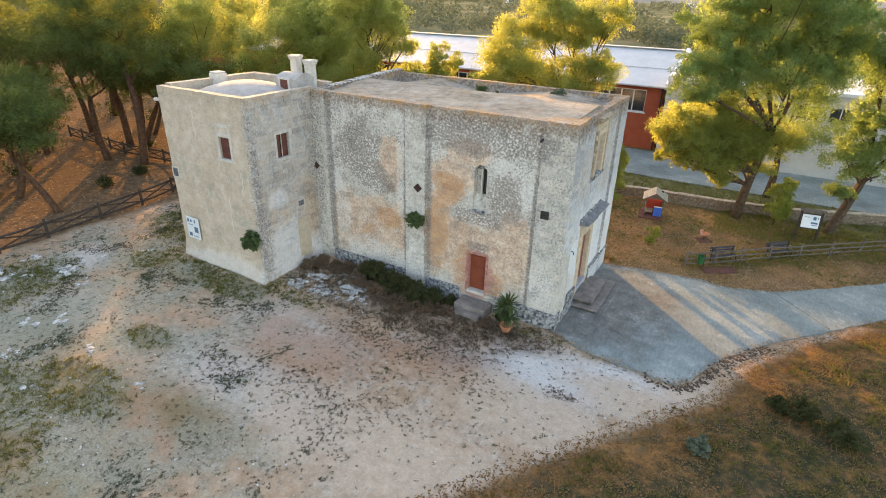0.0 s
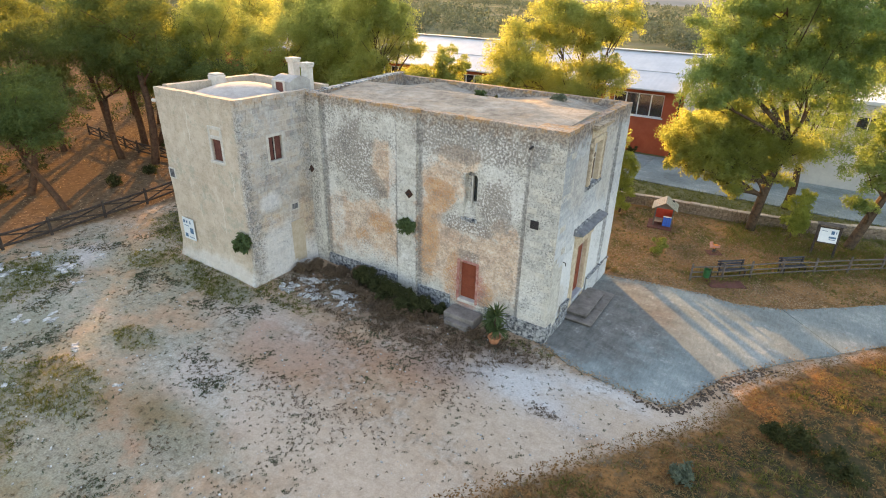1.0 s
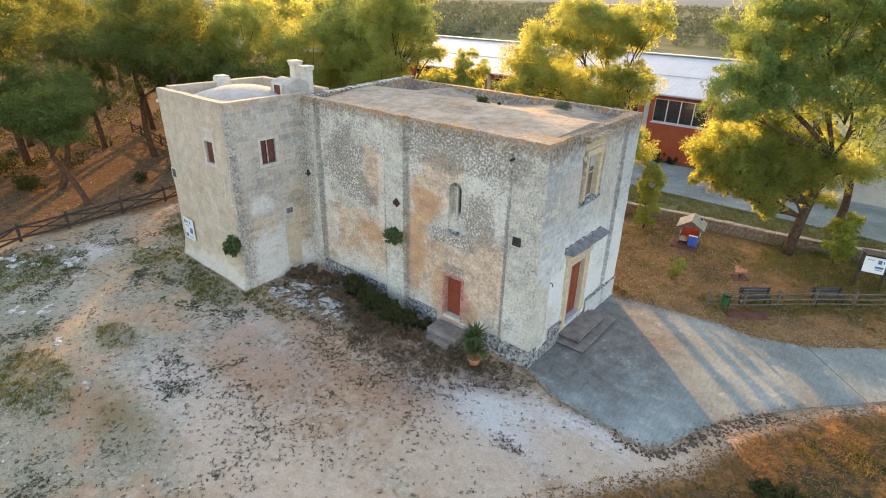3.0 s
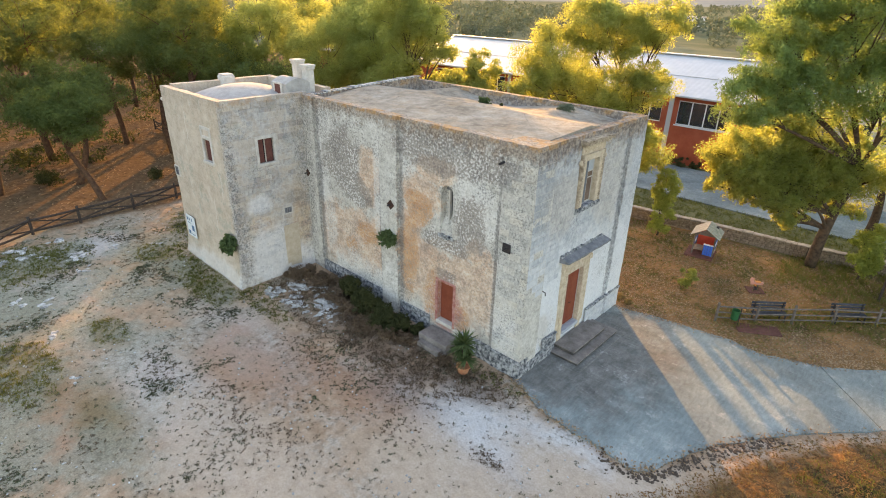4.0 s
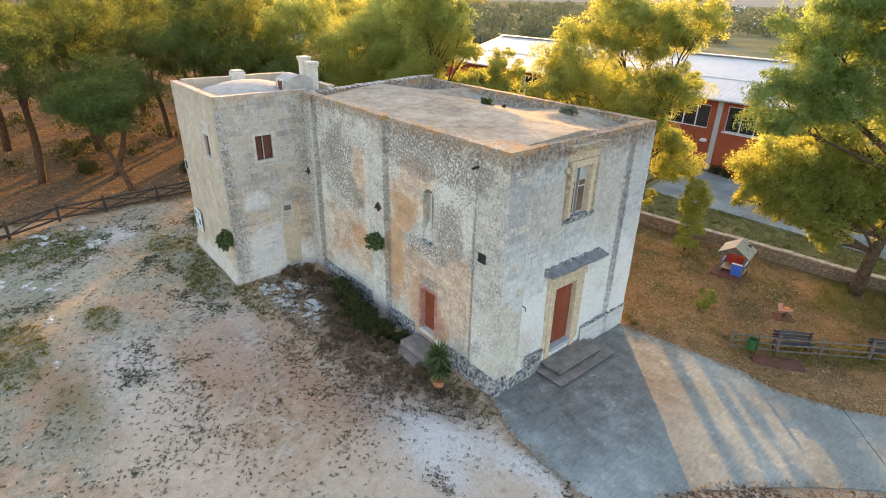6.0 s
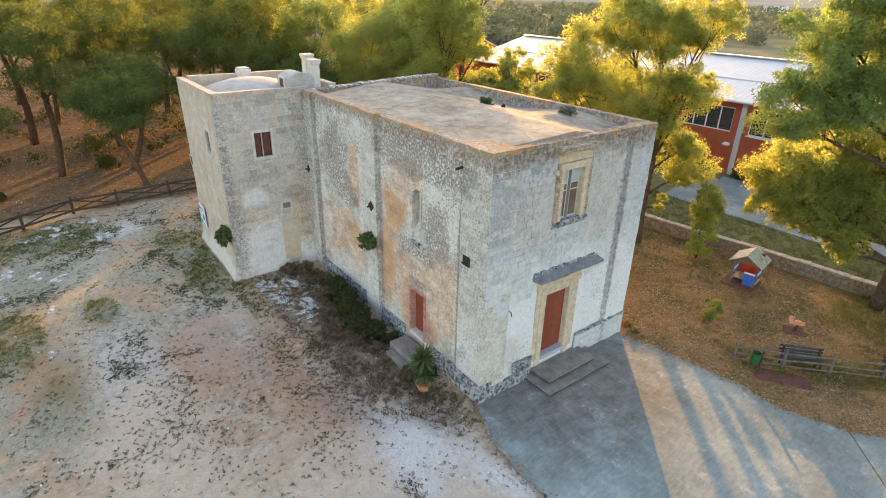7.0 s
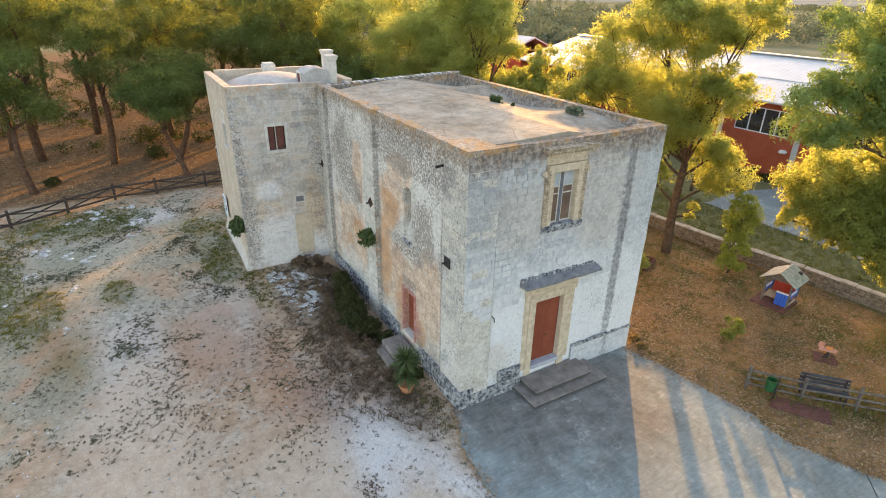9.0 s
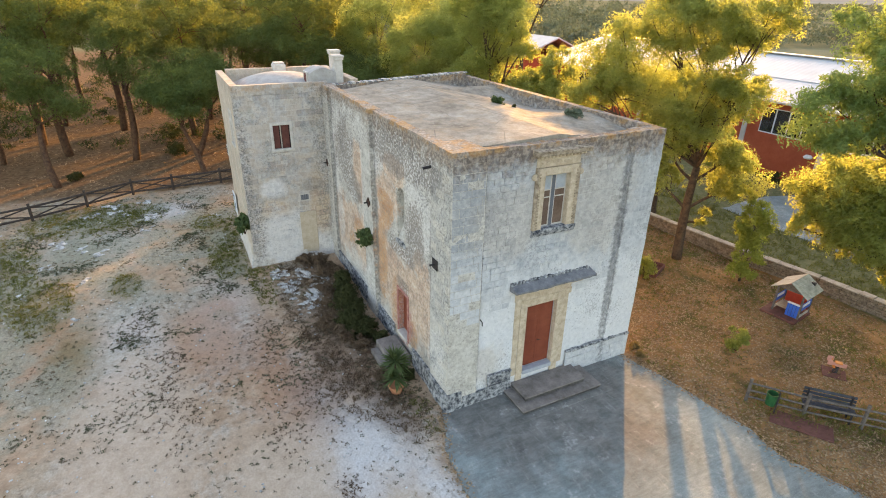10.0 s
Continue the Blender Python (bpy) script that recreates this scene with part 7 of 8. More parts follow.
eucalypt((-21.0, 14.6, 0), 5.5, [(-20.3, 13.5, 11.4, 2.5, 2.3, 2.2), (-20.9, 13.0, 13.6, 2.3, 2.1, 1.6), (-22.2, 13.4, 8.6, 2.3, 2.1, 1.6), (-18.3, 14.8, 11.0, 0.9, 0.9, 0.9), (-18.6, 14.4, 12.8, 1.2, 1.1, 1.0)], "airy eucalyptus with sunlit crown", 9, 96, 0.24, 0.17, 34, 13, 0.7, 1.2)
eucalypt((-26.5, 16.0, 0.4), 5.5, [(-26.5, 15.5, 11.0, 3.6, 3.4, 3.0), (-25.0, 14.5, 7.5, 2.6, 2.4, 1.8), (-28.5, 15.5, 7.8, 2.6, 2.4, 1.8)], "airy eucalyptus with sunlit crown", 10, 89, 0.26)
eucalypt((-33.5, 20.0, 0.5), 6.0, [(-33.5, 19.5, 11.5, 4.2, 3.8, 3.4), (-31.5, 18.5, 7.8, 3.0, 2.6, 1.8)], "tall eucalyptus with dense golden crown", 12, 62, 0.28, 0.22)
eucalypt((-38.5, 12.5, 0.6), 5.5, [(-38.5, 12.0, 10.5, 4.0, 3.8, 3.4), (-36.5, 11.0, 6.8, 2.6, 2.6, 1.8)], "tall eucalyptus with dense golden crown", 13, 59, 0.28, 0.22)
eucalypt((-45.0, 21.0, 0.6), 6.0, [(-45.0, 20.5, 11.5, 5.0, 4.5, 4.0)], "tall eucalyptus with dense golden crown", 14, 54, 0.3, 0.25, 34, 12, 1.0, 1.7)
eucalypt((-2.4, 19.3, 0), 1.4, [(-2.4, 19.3, 3.3, 0.7, 0.7, 1.2), (-2.3, 19.3, 1.8, 0.65, 0.65, 1.0), (-2.4, 19.3, 0.7, 0.6, 0.6, 0.55)], "slim young tree with yellow-green leaves", 15, 40, 0.06, 0.12, 40, 13, 0.5, 0.85, leaf=YELLOW_SHRUB)
eucalypt((8.7, 21.2, 0), 1.0, [(8.7, 21.2, 2.6, 0.75, 0.75, 0.9), (8.8, 21.2, 1.2, 0.7, 0.7, 0.6)], "slim young tree with yellow-green leaves", 27, 36, 0.06, 0.12, 40, 13, 0.5, 0.85, leaf=YELLOW_SHRUB)

# pines: three forms, then repeated through the wood
PN = "pines of the wood"


def pine(base, fork, balls, label, seed, count, trunk_r, lean):
    return tree("pine_tree", base, fork, balls, label, PINE_LEAF, BARK_PINE, seed, int(count * 1.3), 10, 34, 0.17, trunk_r, 0.8, 1.4, 0.0, PN, lean, 0.5)


PINES = [
    pine((-32.2, -5.3, 0.75), 4.2, [(-33.2, -6.3, 7.6, 2.6, 2.6, 1.5), (-32.2, -6.3, 5.9, 1.9, 1.9, 1.0), (-34.7, -5.6, 6.2, 1.8, 1.8, 1.0), (-33.8, -7.6, 6.7, 1.6, 1.6, 0.9), (-31.6, -4.9, 6.9, 1.5, 1.5, 0.8)], "leaning pine with broad dark green crown", 21, 52, 0.19, (-1.5, -1.1)),
    pine((-32.6, -15.3, 0.75), 5.0, [(-34.2, -15.6, 8.6, 3.4, 3.4, 1.9), (-33.4, -14.2, 6.6, 2.2, 2.2, 1.1)], "leaning pine with broad dark green crown", 22, 40, 0.22, (-1.4, -0.3)),
    pine((-38.3, -10.3, 0.8), 7.0, [(-39.0, -10.0, 10.8, 3.4, 3.4, 2.4), (-38.2, -9.0, 8.0, 2.4, 2.4, 1.2)], "tall dark pine with bare lower trunk", 23, 42, 0.24, (-0.8, 0.3)),
]
# the last three are added to shade the ground beside the tower
NEAR_PINES = [(-37.2, -5.6, 0), (-37.8, 4.2, 2), (-41.4, 3.4, 1), (-41.0, -20.0, 1), (-41.8, -15.4, 2), (-50.6, -11.5, 2), (-33.5, 9.5, 0), (-46.0, -5.0, 2), (-47.5, 1.5, 2), (-53.0, -3.0, 2), (-44.0, 7.0, 2), (-36.0, -21.0, 0), (-47.0, -18.0, 2), (-55.0, -17.0, 2), (-52.0, 8.0, 2), (-60.0, 2.0, 2), (-60.0, -9.0, 2), (-58.0, 14.0, 2), (-51.5, 13.0, 2), (-48.0, -26.0, 2), (-58.0, -25.0, 2), (-67.0, -4.0, 2), (-66.0, 9.0, 2), (-66.0, -16.0, 2), (-46.5, 11.0, 0), (-52.5, 16.6, 0), (-43.2, 7.7, 0)]
FAR_PINES = [(-56.0, 30.0, 2), (-68.0, 20.0, 2), (-40.0, -27.0, 1), (-33.0, -25.0, 0), (-75.0, 2.0, 2), (-76.0, 15.0, 2), (-63.0, 37.0, 2), (-74.0, -12.0, 2), (-82.0, -2.0, 2), (-84.0, 9.0, 2), (-83.0, -22.0, 2), (-72.0, -30.0, 2), (-90.0, -12.0, 2), (-86.0, 24.0, 2), (-94.0, 3.0, 2), (-62.0, -34.0, 2), (-52.0, -34.0, 2), (-96.0, 16.0, 2)]
prng = random.Random(5)
for x, y, k in NEAR_PINES + FAR_PINES:
    src = PINES[k]
    s = prng.uniform(0.9, 1.25)
    ob = copy_thing(src, Matrix.Translation((x, y, ground_height(x, y))) @ Matrix.Rotation(prng.uniform(0, 6.28), 4, "Z") @ Matrix.Diagonal((s, s, s, 1)))
    ob["label"] = "tall dark pine among the others" if k == 2 else "broad dark pine on needle-covered ground"


def bush(name, at, rx, rz, label, leaf, seed, count=14, per=500, size=0.12, group="", droop=0.1):
    rs = np.random.RandomState(seed)
    t = thing(name, at, label, "shrub", group)
    x, y, z = at
    clumps = crown_clumps([(x, y, z + rz * 0.55, rx * 0.75, rx * 0.6, rz * 0.5)], count, rs, rx * 0.25, rx * 0.5, 0.8, False)
    q = crown_leaves(clumps, 6, per / 12, size * 0.85, rs, droop)
    q[:, :, 2] = np.maximum(q[:, :, 2], z - 0.02)
    child(new("foliage", cards("foliage", q, leaf)), t)
    b = bmesh.new()
    rng = random.Random(seed)
    for k in range(5):
        limb(b, (x, y, z - 0.1), clumps[k][:3], 0.025, 0.008, 0.06, rng, 5, 3)
    part("stems", b, BARK, t)
    return t


WF = "dark scrub along the chapel wall"
for k, (x, y, r, h) in enumerate(((-13.75, -1.9, 0.50, 0.40), (-13.3, -1.2, 0.62, 0.62), (-12.7, -0.75, 0.40, 0.30), (-11.9, -0.55, 0.42, 0.34), (-10.9, -0.55, 0.50, 0.75), (-10.3, -0.75, 0.62, 1.05), (-9.6, -0.8, 0.70, 1.15), (-8.9, -1.0, 0.80, 0.95), (-8.3, -0.8, 0.55, 0.8), (-7.8, -1.3, 0.95, 1.2), (-7.1, -1.15, 0.75, 1.1), (-6.6, -1.5, 0.85, 0.85), (-6.1, -0.95, 0.65, 0.75), (-5.4, -0.55, 0.35, 0.5), (-2.5, -0.45, 0.3, 0.35))):
    bush("wall_shrub", (x, y, ground_height(x, y)), r, h, "brown half-dead scrub at the wall's foot" if k < 5 else "dark green evergreen scrub at the wall's foot", DRY_SCRUB if k < 5 else SCRUB, 40 + k, 20, 640, 0.10, WF, 0.0)
for k, (x, y, r, h) in enumerate(((-9.1, -1.9, 0.75, 0.5), (-7.4, -2.2, 0.85, 0.5), (-6.0, -1.9, 0.75, 0.5), (-10.3, -1.6, 0.7, 0.45), (-12.2, -1.2, 0.65, 0.3), (-5.2, -1.5, 0.55, 0.35), (-2.9, -1.4, 0.5, 0.25))):
    bush("dead_shrub", (x, y, ground_height(x, y)), r, h, "low brown withered shrub before the evergreen scrub", DRY_SCRUB, 130 + k, 14, 300, 0.10, "withered shrubs by the wall", -0.3)
bush("caper_bush", (-7.62, -0.26, 3.72), 0.46, 0.66, "green caper bush growing out of the wall", YUCCA_LEAF, 60, 14, 420, 0.19, "plants rooted in the walls", 0.5)
bush("caper_bush", (-14.75, -4.65, 2.30), 0.55, 0.85, "green caper bush growing out of the tower corner", YUCCA_LEAF, 61, 18, 480, 0.20, "plants rooted in the walls", 0.9)
bush("garden_shrub", (1.9, 13.3, 0), 0.6, 1.05, "small golden-green garden shrub", EUCALYPT, 62, 16, 420, 0.12)
bush("garden_shrub", (-4.7, 14.5, 0), 0.75, 1.1, "small golden-green garden shrub", EUCALYPT, 63, 16, 420, 0.12)
for k, (x, y, r, h) in enumerate(((10.1, -1.3, 0.75, 0.85), (11.2, -1.9, 0.85, 0.8), (9.4, -0.9, 0.5, 0.5), (6.9, -4.7, 0.5, 0.45))):
    bush("bank_shrub", (x, y, ground_height(x, y)), r, h, "dark green shrub on the dry bank" if k < 3 else "low grey-green shrub on the dry bank", SCRUB if k < 3 else OLIVE, 110 + k, 14, 420, 0.12, "shrubs on the bank")
bush("roof_weed", (-7.45, 6.2, 9.56), 0.42, 0.26, "green weed growing on the roof", YUCCA_LEAF, 64, 12, 500, 0.09)
bush("roof_weed", (-3.4, 7.25, 9.70), 0.46, 0.22, "dull green weed growing on the roof", OLIVE, 65, 12, 500, 0.09)
bush("roof_weed", (-6.7, 6.6, 9.50), 0.12, 0.12, "dark tuft of weed in a roof crack", SCRUB, 66, 8, 300, 0.06)
for k, (x, y, r) in enumerate(((-39.3, -7.2, 1.0), (-34.9, -0.8, 0.8), (-38.1, -6.9, 1.1), (-33.8, -14.3, 0.7), (-46.2, -7.4, 1.3), (-35.4, 2.5, 0.7))):
    bush("wood_shrub", (x, y, ground_height(x, y)), r, r * 0.8, "low green shrub under the pines", SCRUB, 70 + k, 14, 260, 0.16, "undergrowth")
urs, urng = np.random.RandomState(77), random.Random(77)
under = []
while len(under) < 520:
    x, y = urng.uniform(-92, -42), urng.uniform(-34, 34)
    if noise.noise(Vector((x * 0.09, y * 0.09, 3))) < -0.12 + 0.006 * (x + 42):
        continue
    r = urng.uniform(0.5, 1.3)
    under.append(crown_leaves([(x, y, ground_height(x, y) + r * 0.4, r, r, r * 0.6)], 7, 14, 0.26, urs, 0.1))
tagged(new("undergrowth", cards("undergrowth", np.concatenate(under), SCRUB)), "low dark green undergrowth deep in the pine wood", "undergrowth", kind="stuff")
for k, (x, y, r) in enumerate(((0.45, 9.15, 0.16), (-0.1, 9.35, 0.24), (-9, 37.2, 0.7), (-7.6, 37.0, 0.8), (-14.5, 37.2, 0.8), (-13.0, 37.1, 0.7), (-15.6, 37.2, 0.9), (-13.8, 37.2, 0.6), (-12.2, 37.2, 0.8), (-11.3, 37.1, 0.6), (-6.4, 37.2, 0.6))):
    bush("weed_clump", (x, y, 0.0), r, r * 1.1, "dry yellow weeds at the chapel's corner" if k < 2 else "green weeds against a wall", DRY_GRASS if k < 2 else SCRUB, 90 + k, 10, 420, 0.12, "weeds")


def yucca():
    t = thing("potted_yucca", (-1.95, -1.2, 0), "spiky yucca in a round terracotta pot", "potted plant")
    b = bmesh.new()
    lathe(b, [(0.0, 0.0), (0.20, 0.0), (0.28, 0.30), (0.31, 0.30), (0.31, 0.37), (0.27, 0.37), (0.25, 0.30), (0.0, 0.30)], (-1.95, -1.2, ground_height(-1.95, -1.2)), 20)
    part("pot", b, TERRACOTTA, t)
    rng = random.Random(3)
    b = bmesh.new()
    heads = [((-1.95, -1.2, 1.45), 0.72), ((-2.20, -1.10, 1.05), 0.62), ((-1.72, -1.32, 0.85), 0.62)]
    for (x, y, z), _ in heads:
        limb(b, (-1.95, -1.2, 0.3), (x, y, z), 0.06, 0.045, 0.05, rng, 6, 3)
    part("stem", b, BARK, t)
    b = bmesh.new()
    for (x, y, z), length in heads:
        for k in range(85):
            a = rng.uniform(0, math.tau)
            el = rng.uniform(-0.6, 1.35)
            d = Vector((math.cos(a) * math.cos(el), math.sin(a) * math.cos(el), math.sin(el)))
            s = d.cross(Vector((0, 0, 1))).normalized() * 0.034
            l = length * rng.uniform(0.8, 1.15)
            p0, p1, p2 = Vector((x, y, z)), Vector((x, y, z)) + d * l * 0.55, Vector((x, y, z)) + d * l + Vector((0, 0, -0.12 * l))
            b.faces.new([b.verts.new(p) for p in (p0 - s * 0.6, p1 - s, p1 + s, p0 + s * 0.6)])
            b.faces.new([b.verts.new(p) for p in (p1 - s, p2, p1 + s)])
    part("leaves", b, YUCCA_LEAF, t)


yucca()

# ---- ground cover ----


def scatter(name, label, category, points, blades, length, width, material, rs, upright=1.0, spread=0.35):
    """Tufts of blades at the given places, as one cover."""
    p = np.repeat(np.asarray(points), blades, axis=0)
    n = len(p)
    p = p + np.concatenate([rs.normal(size=(n, 2)) * length * spread, np.zeros((n, 1))], axis=1)
    ax = unit(np.concatenate([rs.normal(size=(n, 2)) * 0.8, np.abs(rs.normal(size=(n, 1))) * upright + 0.1], axis=1))
    q = leaf_quads(p, ax, length * rs.uniform(0.5, 1.4, n), width * rs.uniform(0.7, 1.3, n), rs)
    return tagged(new(name, cards(name, q, material)), label, category, kind="stuff")


def places(n, x0, x1, y0, y1, keep, rng):
    out = []
    while len(out) < n:
        x, y = rng.uniform(x0, x1), rng.uniform(y0, y1)
        if keep(x, y, rng.random()):
            out.append((x, y, ground_height(x, y)))
    return out


def field_at(x, y, s, seed):
    return noise.noise(Vector((x * s, y * s, seed))) * 0.7 + noise.noise(Vector((x * s * 3.1, y * s * 3.1, seed + 4))) * 0.4


def bare(x, y):
    under = (NX0 < x < 0.1 and -0.1 < y < NY1) or (TX0 - 0.2 < x < TX1 + 0.1 and TY0 - 0.3 < y < TY1)
    return not under and not on_slab(x, y) and verge_side(x, y) < 0.3


cr, cs = random.Random(17), np.random.RandomState(17)


def weeds_keep(x, y, r):
    if not bare(x, y) or y > 9 or x < -28.5:
        return False
    d = field_at(x, y, 0.35, 1.0)
    if ((x - 2.2) / 4.6) ** 2 + ((y + 3.6) / 2.2) ** 2 < 1 and r > 0.03:
        return False
    track = min(abs(verge_side(x, y)), 3.2) / 3.2
    return r < (0.035 + 1.9 * max(0, d - 0.06) ** 1.3) * track


scatter("dry_weeds", "small dark withered weeds dotted over bare earth", "weeds", places(6800, -28, 7, -24, 1, weeds_keep, cr), 9, 0.044, 0.032, DRY_WEED, cs, 0.9, 0.6)
scatter("weed_cushions", "low cushions of grey-green weed on the earth", "weeds", places(3400, -28, 6, -24, 1, lambda x, y, r: weeds_keep(x, y, r) and field_at(x, y, 0.6, 31) > 0.0, cr), 12, 0.045, 0.036, CUSHION, cs, 0.6, 0.9)


def knots(rows, rng):
    """Places gathered round several middles; rows of (x, y, reach along x, reach along y, number)."""
    out = []
    for x, y, rx, ry, n in rows:
        for _ in range(n):
            px, py = x + rng.gauss(0, rx), y + rng.gauss(0, ry)
            if bare(px, py):
                out.append((px, py, ground_height(px, py)))
    return out


scatter("weed_knots", "dark knots of dead weed gathered on the earth", "weeds", knots(((-7.0, -5.0, 1.3, 0.6, 110), (-7.9, -8.6, 0.5, 0.25, 40), (-5.6, -9.2, 1.5, 0.5, 120), (-3.9, -8.4, 1.0, 0.4, 60), (-9.0, -9.8, 1.3, 0.5, 70), (1.8, -4.2, 0.4, 0.16, 60), (-3.6, -3.9, 1.3, 0.5, 170), (-2.0, -5.4, 0.9, 0.4, 60), (-8.7, -13.4, 1.2, 0.7, 60)), cr), 8, 0.05, 0.040, DRY_SCRUB, cs, 0.6, 0.75)


def foot_keep(x, y, r):
    if not bare(x, y):
        return False
    e = min(((x + 9.0) / 5.6) ** 2 + ((y + 2.2) / 1.6) ** 2, ((x + 4.2) / 3.4) ** 2 + ((y + 2.1) / 1.5) ** 2, ((x + 1.2) / 2.0) ** 2 + ((y + 1.3) / 0.9) ** 2)
    return r < max(0.0, 1.3 - e) and r < 0.35 + field_at(x, y, 0.8, 7)


scatter("withered_scrub", "brown withered scrub along the wall's foot", "weeds", places(2000, -15, 1, -5.5, 0, foot_keep, cr), 8, 0.13, 0.025, DRY_SCRUB, cs, 0.8)


def green_keep(x, y, r):
    if not bare(x, y):
        return False
    e = min(((x + 23) / 3.6) ** 2 + ((y + 1.5) / 2.8) ** 2, ((x + 17.5) / 6) ** 2 + ((y + 17.5) / 2.8) ** 2, ((x + 16.0) / 2.6) ** 2 + ((y + 5.8) / 1.0) ** 2, ((x + 24.5) / 2.6) ** 2 + ((y + 12.5) / 4) ** 2, ((x + 12.0) / 2.0) ** 2 + ((y + 4.4) / 0.6) ** 2, ((x + 0.4) / 1.2) ** 2 + ((y + 0.7) / 0.4) ** 2, ((x + 14.4) / 2.6) ** 2 + ((y + 14.2) / 1.4) ** 2, ((x + 15.0) / 1.4) ** 2 + ((y + 10.7) / 0.7) ** 2, ((x + 21.6) / 1.3) ** 2 + ((y + 5.6) / 1.6) ** 2, ((x + 18.0) / 4.0) ** 2 + ((y + 5.0) / 0.5) ** 2, ((x + 13.6) / 1.6) ** 2 + ((y + 4.2) / 0.9) ** 2)
    return r < 1.15 - e and r < 0.5 + field_at(x, y, 0.7, 3)


scatter("short_grass", "patches of short dull green grass", "grass", places(6600, -29, 1, -22, 2, green_keep, cr), 8, 0.13, 0.02, GREEN_GRASS, cs, 1.0)


def flat_leaves(n, keep, box_, size, rs, rng):
    p = np.asarray(places(n, *box_, keep, rng)) + np.array((0, 0, 0.012))
    ax = unit(np.concatenate([rs.normal(size=(n, 2)), rs.normal(size=(n, 1)) * 0.18 + 0.08], axis=1))
    side = unit(np.cross(ax, np.array((0, 0, 1.0)) + rs.normal(size=(n, 3)) * 0.25))
    l, w = (size * rs.uniform(0.6, 1.4, (n, 1))), (size * 0.5 * rs.uniform(0.6, 1.3, (n, 1)))
    return np.stack([p, p + ax * l * 0.5 + side * w * 0.5, p + ax * l, p + ax * l * 0.5 - side * w * 0.5], axis=1)


def bank_keep(x, y, r):
    d = verge_side(x, y)
    return d > -0.25 and not on_slab(x, y) and r < 0.35 + sstep(-0.2, 1.0, d) * 0.65 and r < 0.75 + field_at(x, y, 0.5, 5)


scatter("dry_bank_grass", "golden dry grass on the bank beside the track", "grass", places(8000, -4, 24, -16, 16, bank_keep, cr), 7, 0.16, 0.02, DRY_GRASS, cs, 0.9)
bank_leaves = flat_leaves(26000, lambda x, y, r: bank_keep(x, y, r) and r < 0.15 + 0.85 * sstep(3.2, 0.4, verge_side(x, y)) + 0.5 * field_at(x, y, 0.5, 8), (-4, 20, -14, 14), 0.105, cs, cr)
tagged(new("bank_litter", cards("bank_litter", bank_leaves, BANK_LITTER)), "brown leaves blown over the bank", "leaf litter", kind="stuff")
scatter("green_bank_grass", "dull green tufts on the bank", "grass", places(5200, -4, 24, -16, 16, lambda x, y, r: bank_keep(x, y, r) and verge_side(x, y) > 0.8 and field_at(x, y, 0.4, 11) > -0.05, cr), 8, 0.20, 0.022, GREEN_GRASS, cs, 1.0)


def garden_keep(x, y, r):
    return y > 8.8 and not on_slab(x, y) and x + y > -14 and verge_side(x, y) < 0 and y < 21.2 + max(0, x * 0.22)


leaves = flat_leaves(56000, lambda x, y, r: garden_keep(x, y, r) and r < 0.55 + field_at(x, y, 0.3, 2) + 0.25 * sstep(14, 9, y), (-10, 18, 8.6, 24), 0.115, cs, cr)
tagged(new("fallen_leaves", cards("fallen_leaves", leaves, LITTER)), "brown fallen leaves over the garden turf", "leaf litter", kind="stuff")
scatter("garden_turf", "thin dull turf in the garden", "grass", places(6500, -10, 18, 9, 24, lambda x, y, r: garden_keep(x, y, r) and r < 0.35 + field_at(x, y, 0.25, 13) + 0.3 * sstep(13, 19, y), cr), 7, 0.12, 0.02, GREEN_GRASS, cs, 1.0)
scatter("tall_garden_grass", "tall dry grass along the fence and the wall", "grass", places(1700, 4, 20, 10.5, 25, lambda x, y, r: garden_keep(x, y, r) and (abs((y - 11) - 0.86 * (x - 4.25)) < 1.3 or (x > 5 and y > 17.5)), cr), 9, 0.34, 0.022, GREEN_GRASS, cs, 1.4)
needles = flat_leaves(12000, lambda x, y, r: x < -28.8 - 0.05 * y and r < 0.7 + field_at(x, y, 0.3, 6), (-60, -28, -24, 18), 0.20, cs, cr)
tagged(new("pine_litter", cards("pine_litter", needles, LITTER)), "red-brown needle litter under the pines", "leaf litter", kind="stuff")
strip = places(5000, -34, 20, 21, 28, lambda x, y, r: y > 21.6 + 0.2 * max(0, x), cr)
scatter("strip_grass", "rough green strip beyond the rubble wall", "grass", strip, 6, 0.24, 0.03, GREEN_GRASS, cs, 1.0)


def rim_leaves(n, rs, rng):
    """Blown leaves and crumbs of soil along the forecourt's edge."""
    pts = []
    legs = [(a, b) for a, b in zip(SLAB, SLAB[1:]) if max(a[0], b[0]) < 16]
    while len(pts) < n:
        (ax, ay), (bx, by) = rng.choice(legs)
        t = rng.random()
        pts.append((ax + (bx - ax) * t + rng.gauss(0, 0.14), ay + (by - ay) * t + rng.gauss(0, 0.14), 0.05))
    p = np.asarray(pts)
    ax_ = unit(np.concatenate([rs.normal(size=(n, 2)), rs.normal(size=(n, 1)) * 0.3 + 0.15], axis=1))
    return leaf_quads(p, ax_, 0.10 * rs.uniform(0.5, 1.4, n), 0.05 * rs.uniform(0.6, 1.3, n), rs)


tagged(new("blown_leaves", cards("blown_leaves", rim_leaves(2300, cs, cr), LITTER)), "dry leaves and crumbs gathered along the concrete edge", "leaf litter", kind="stuff")


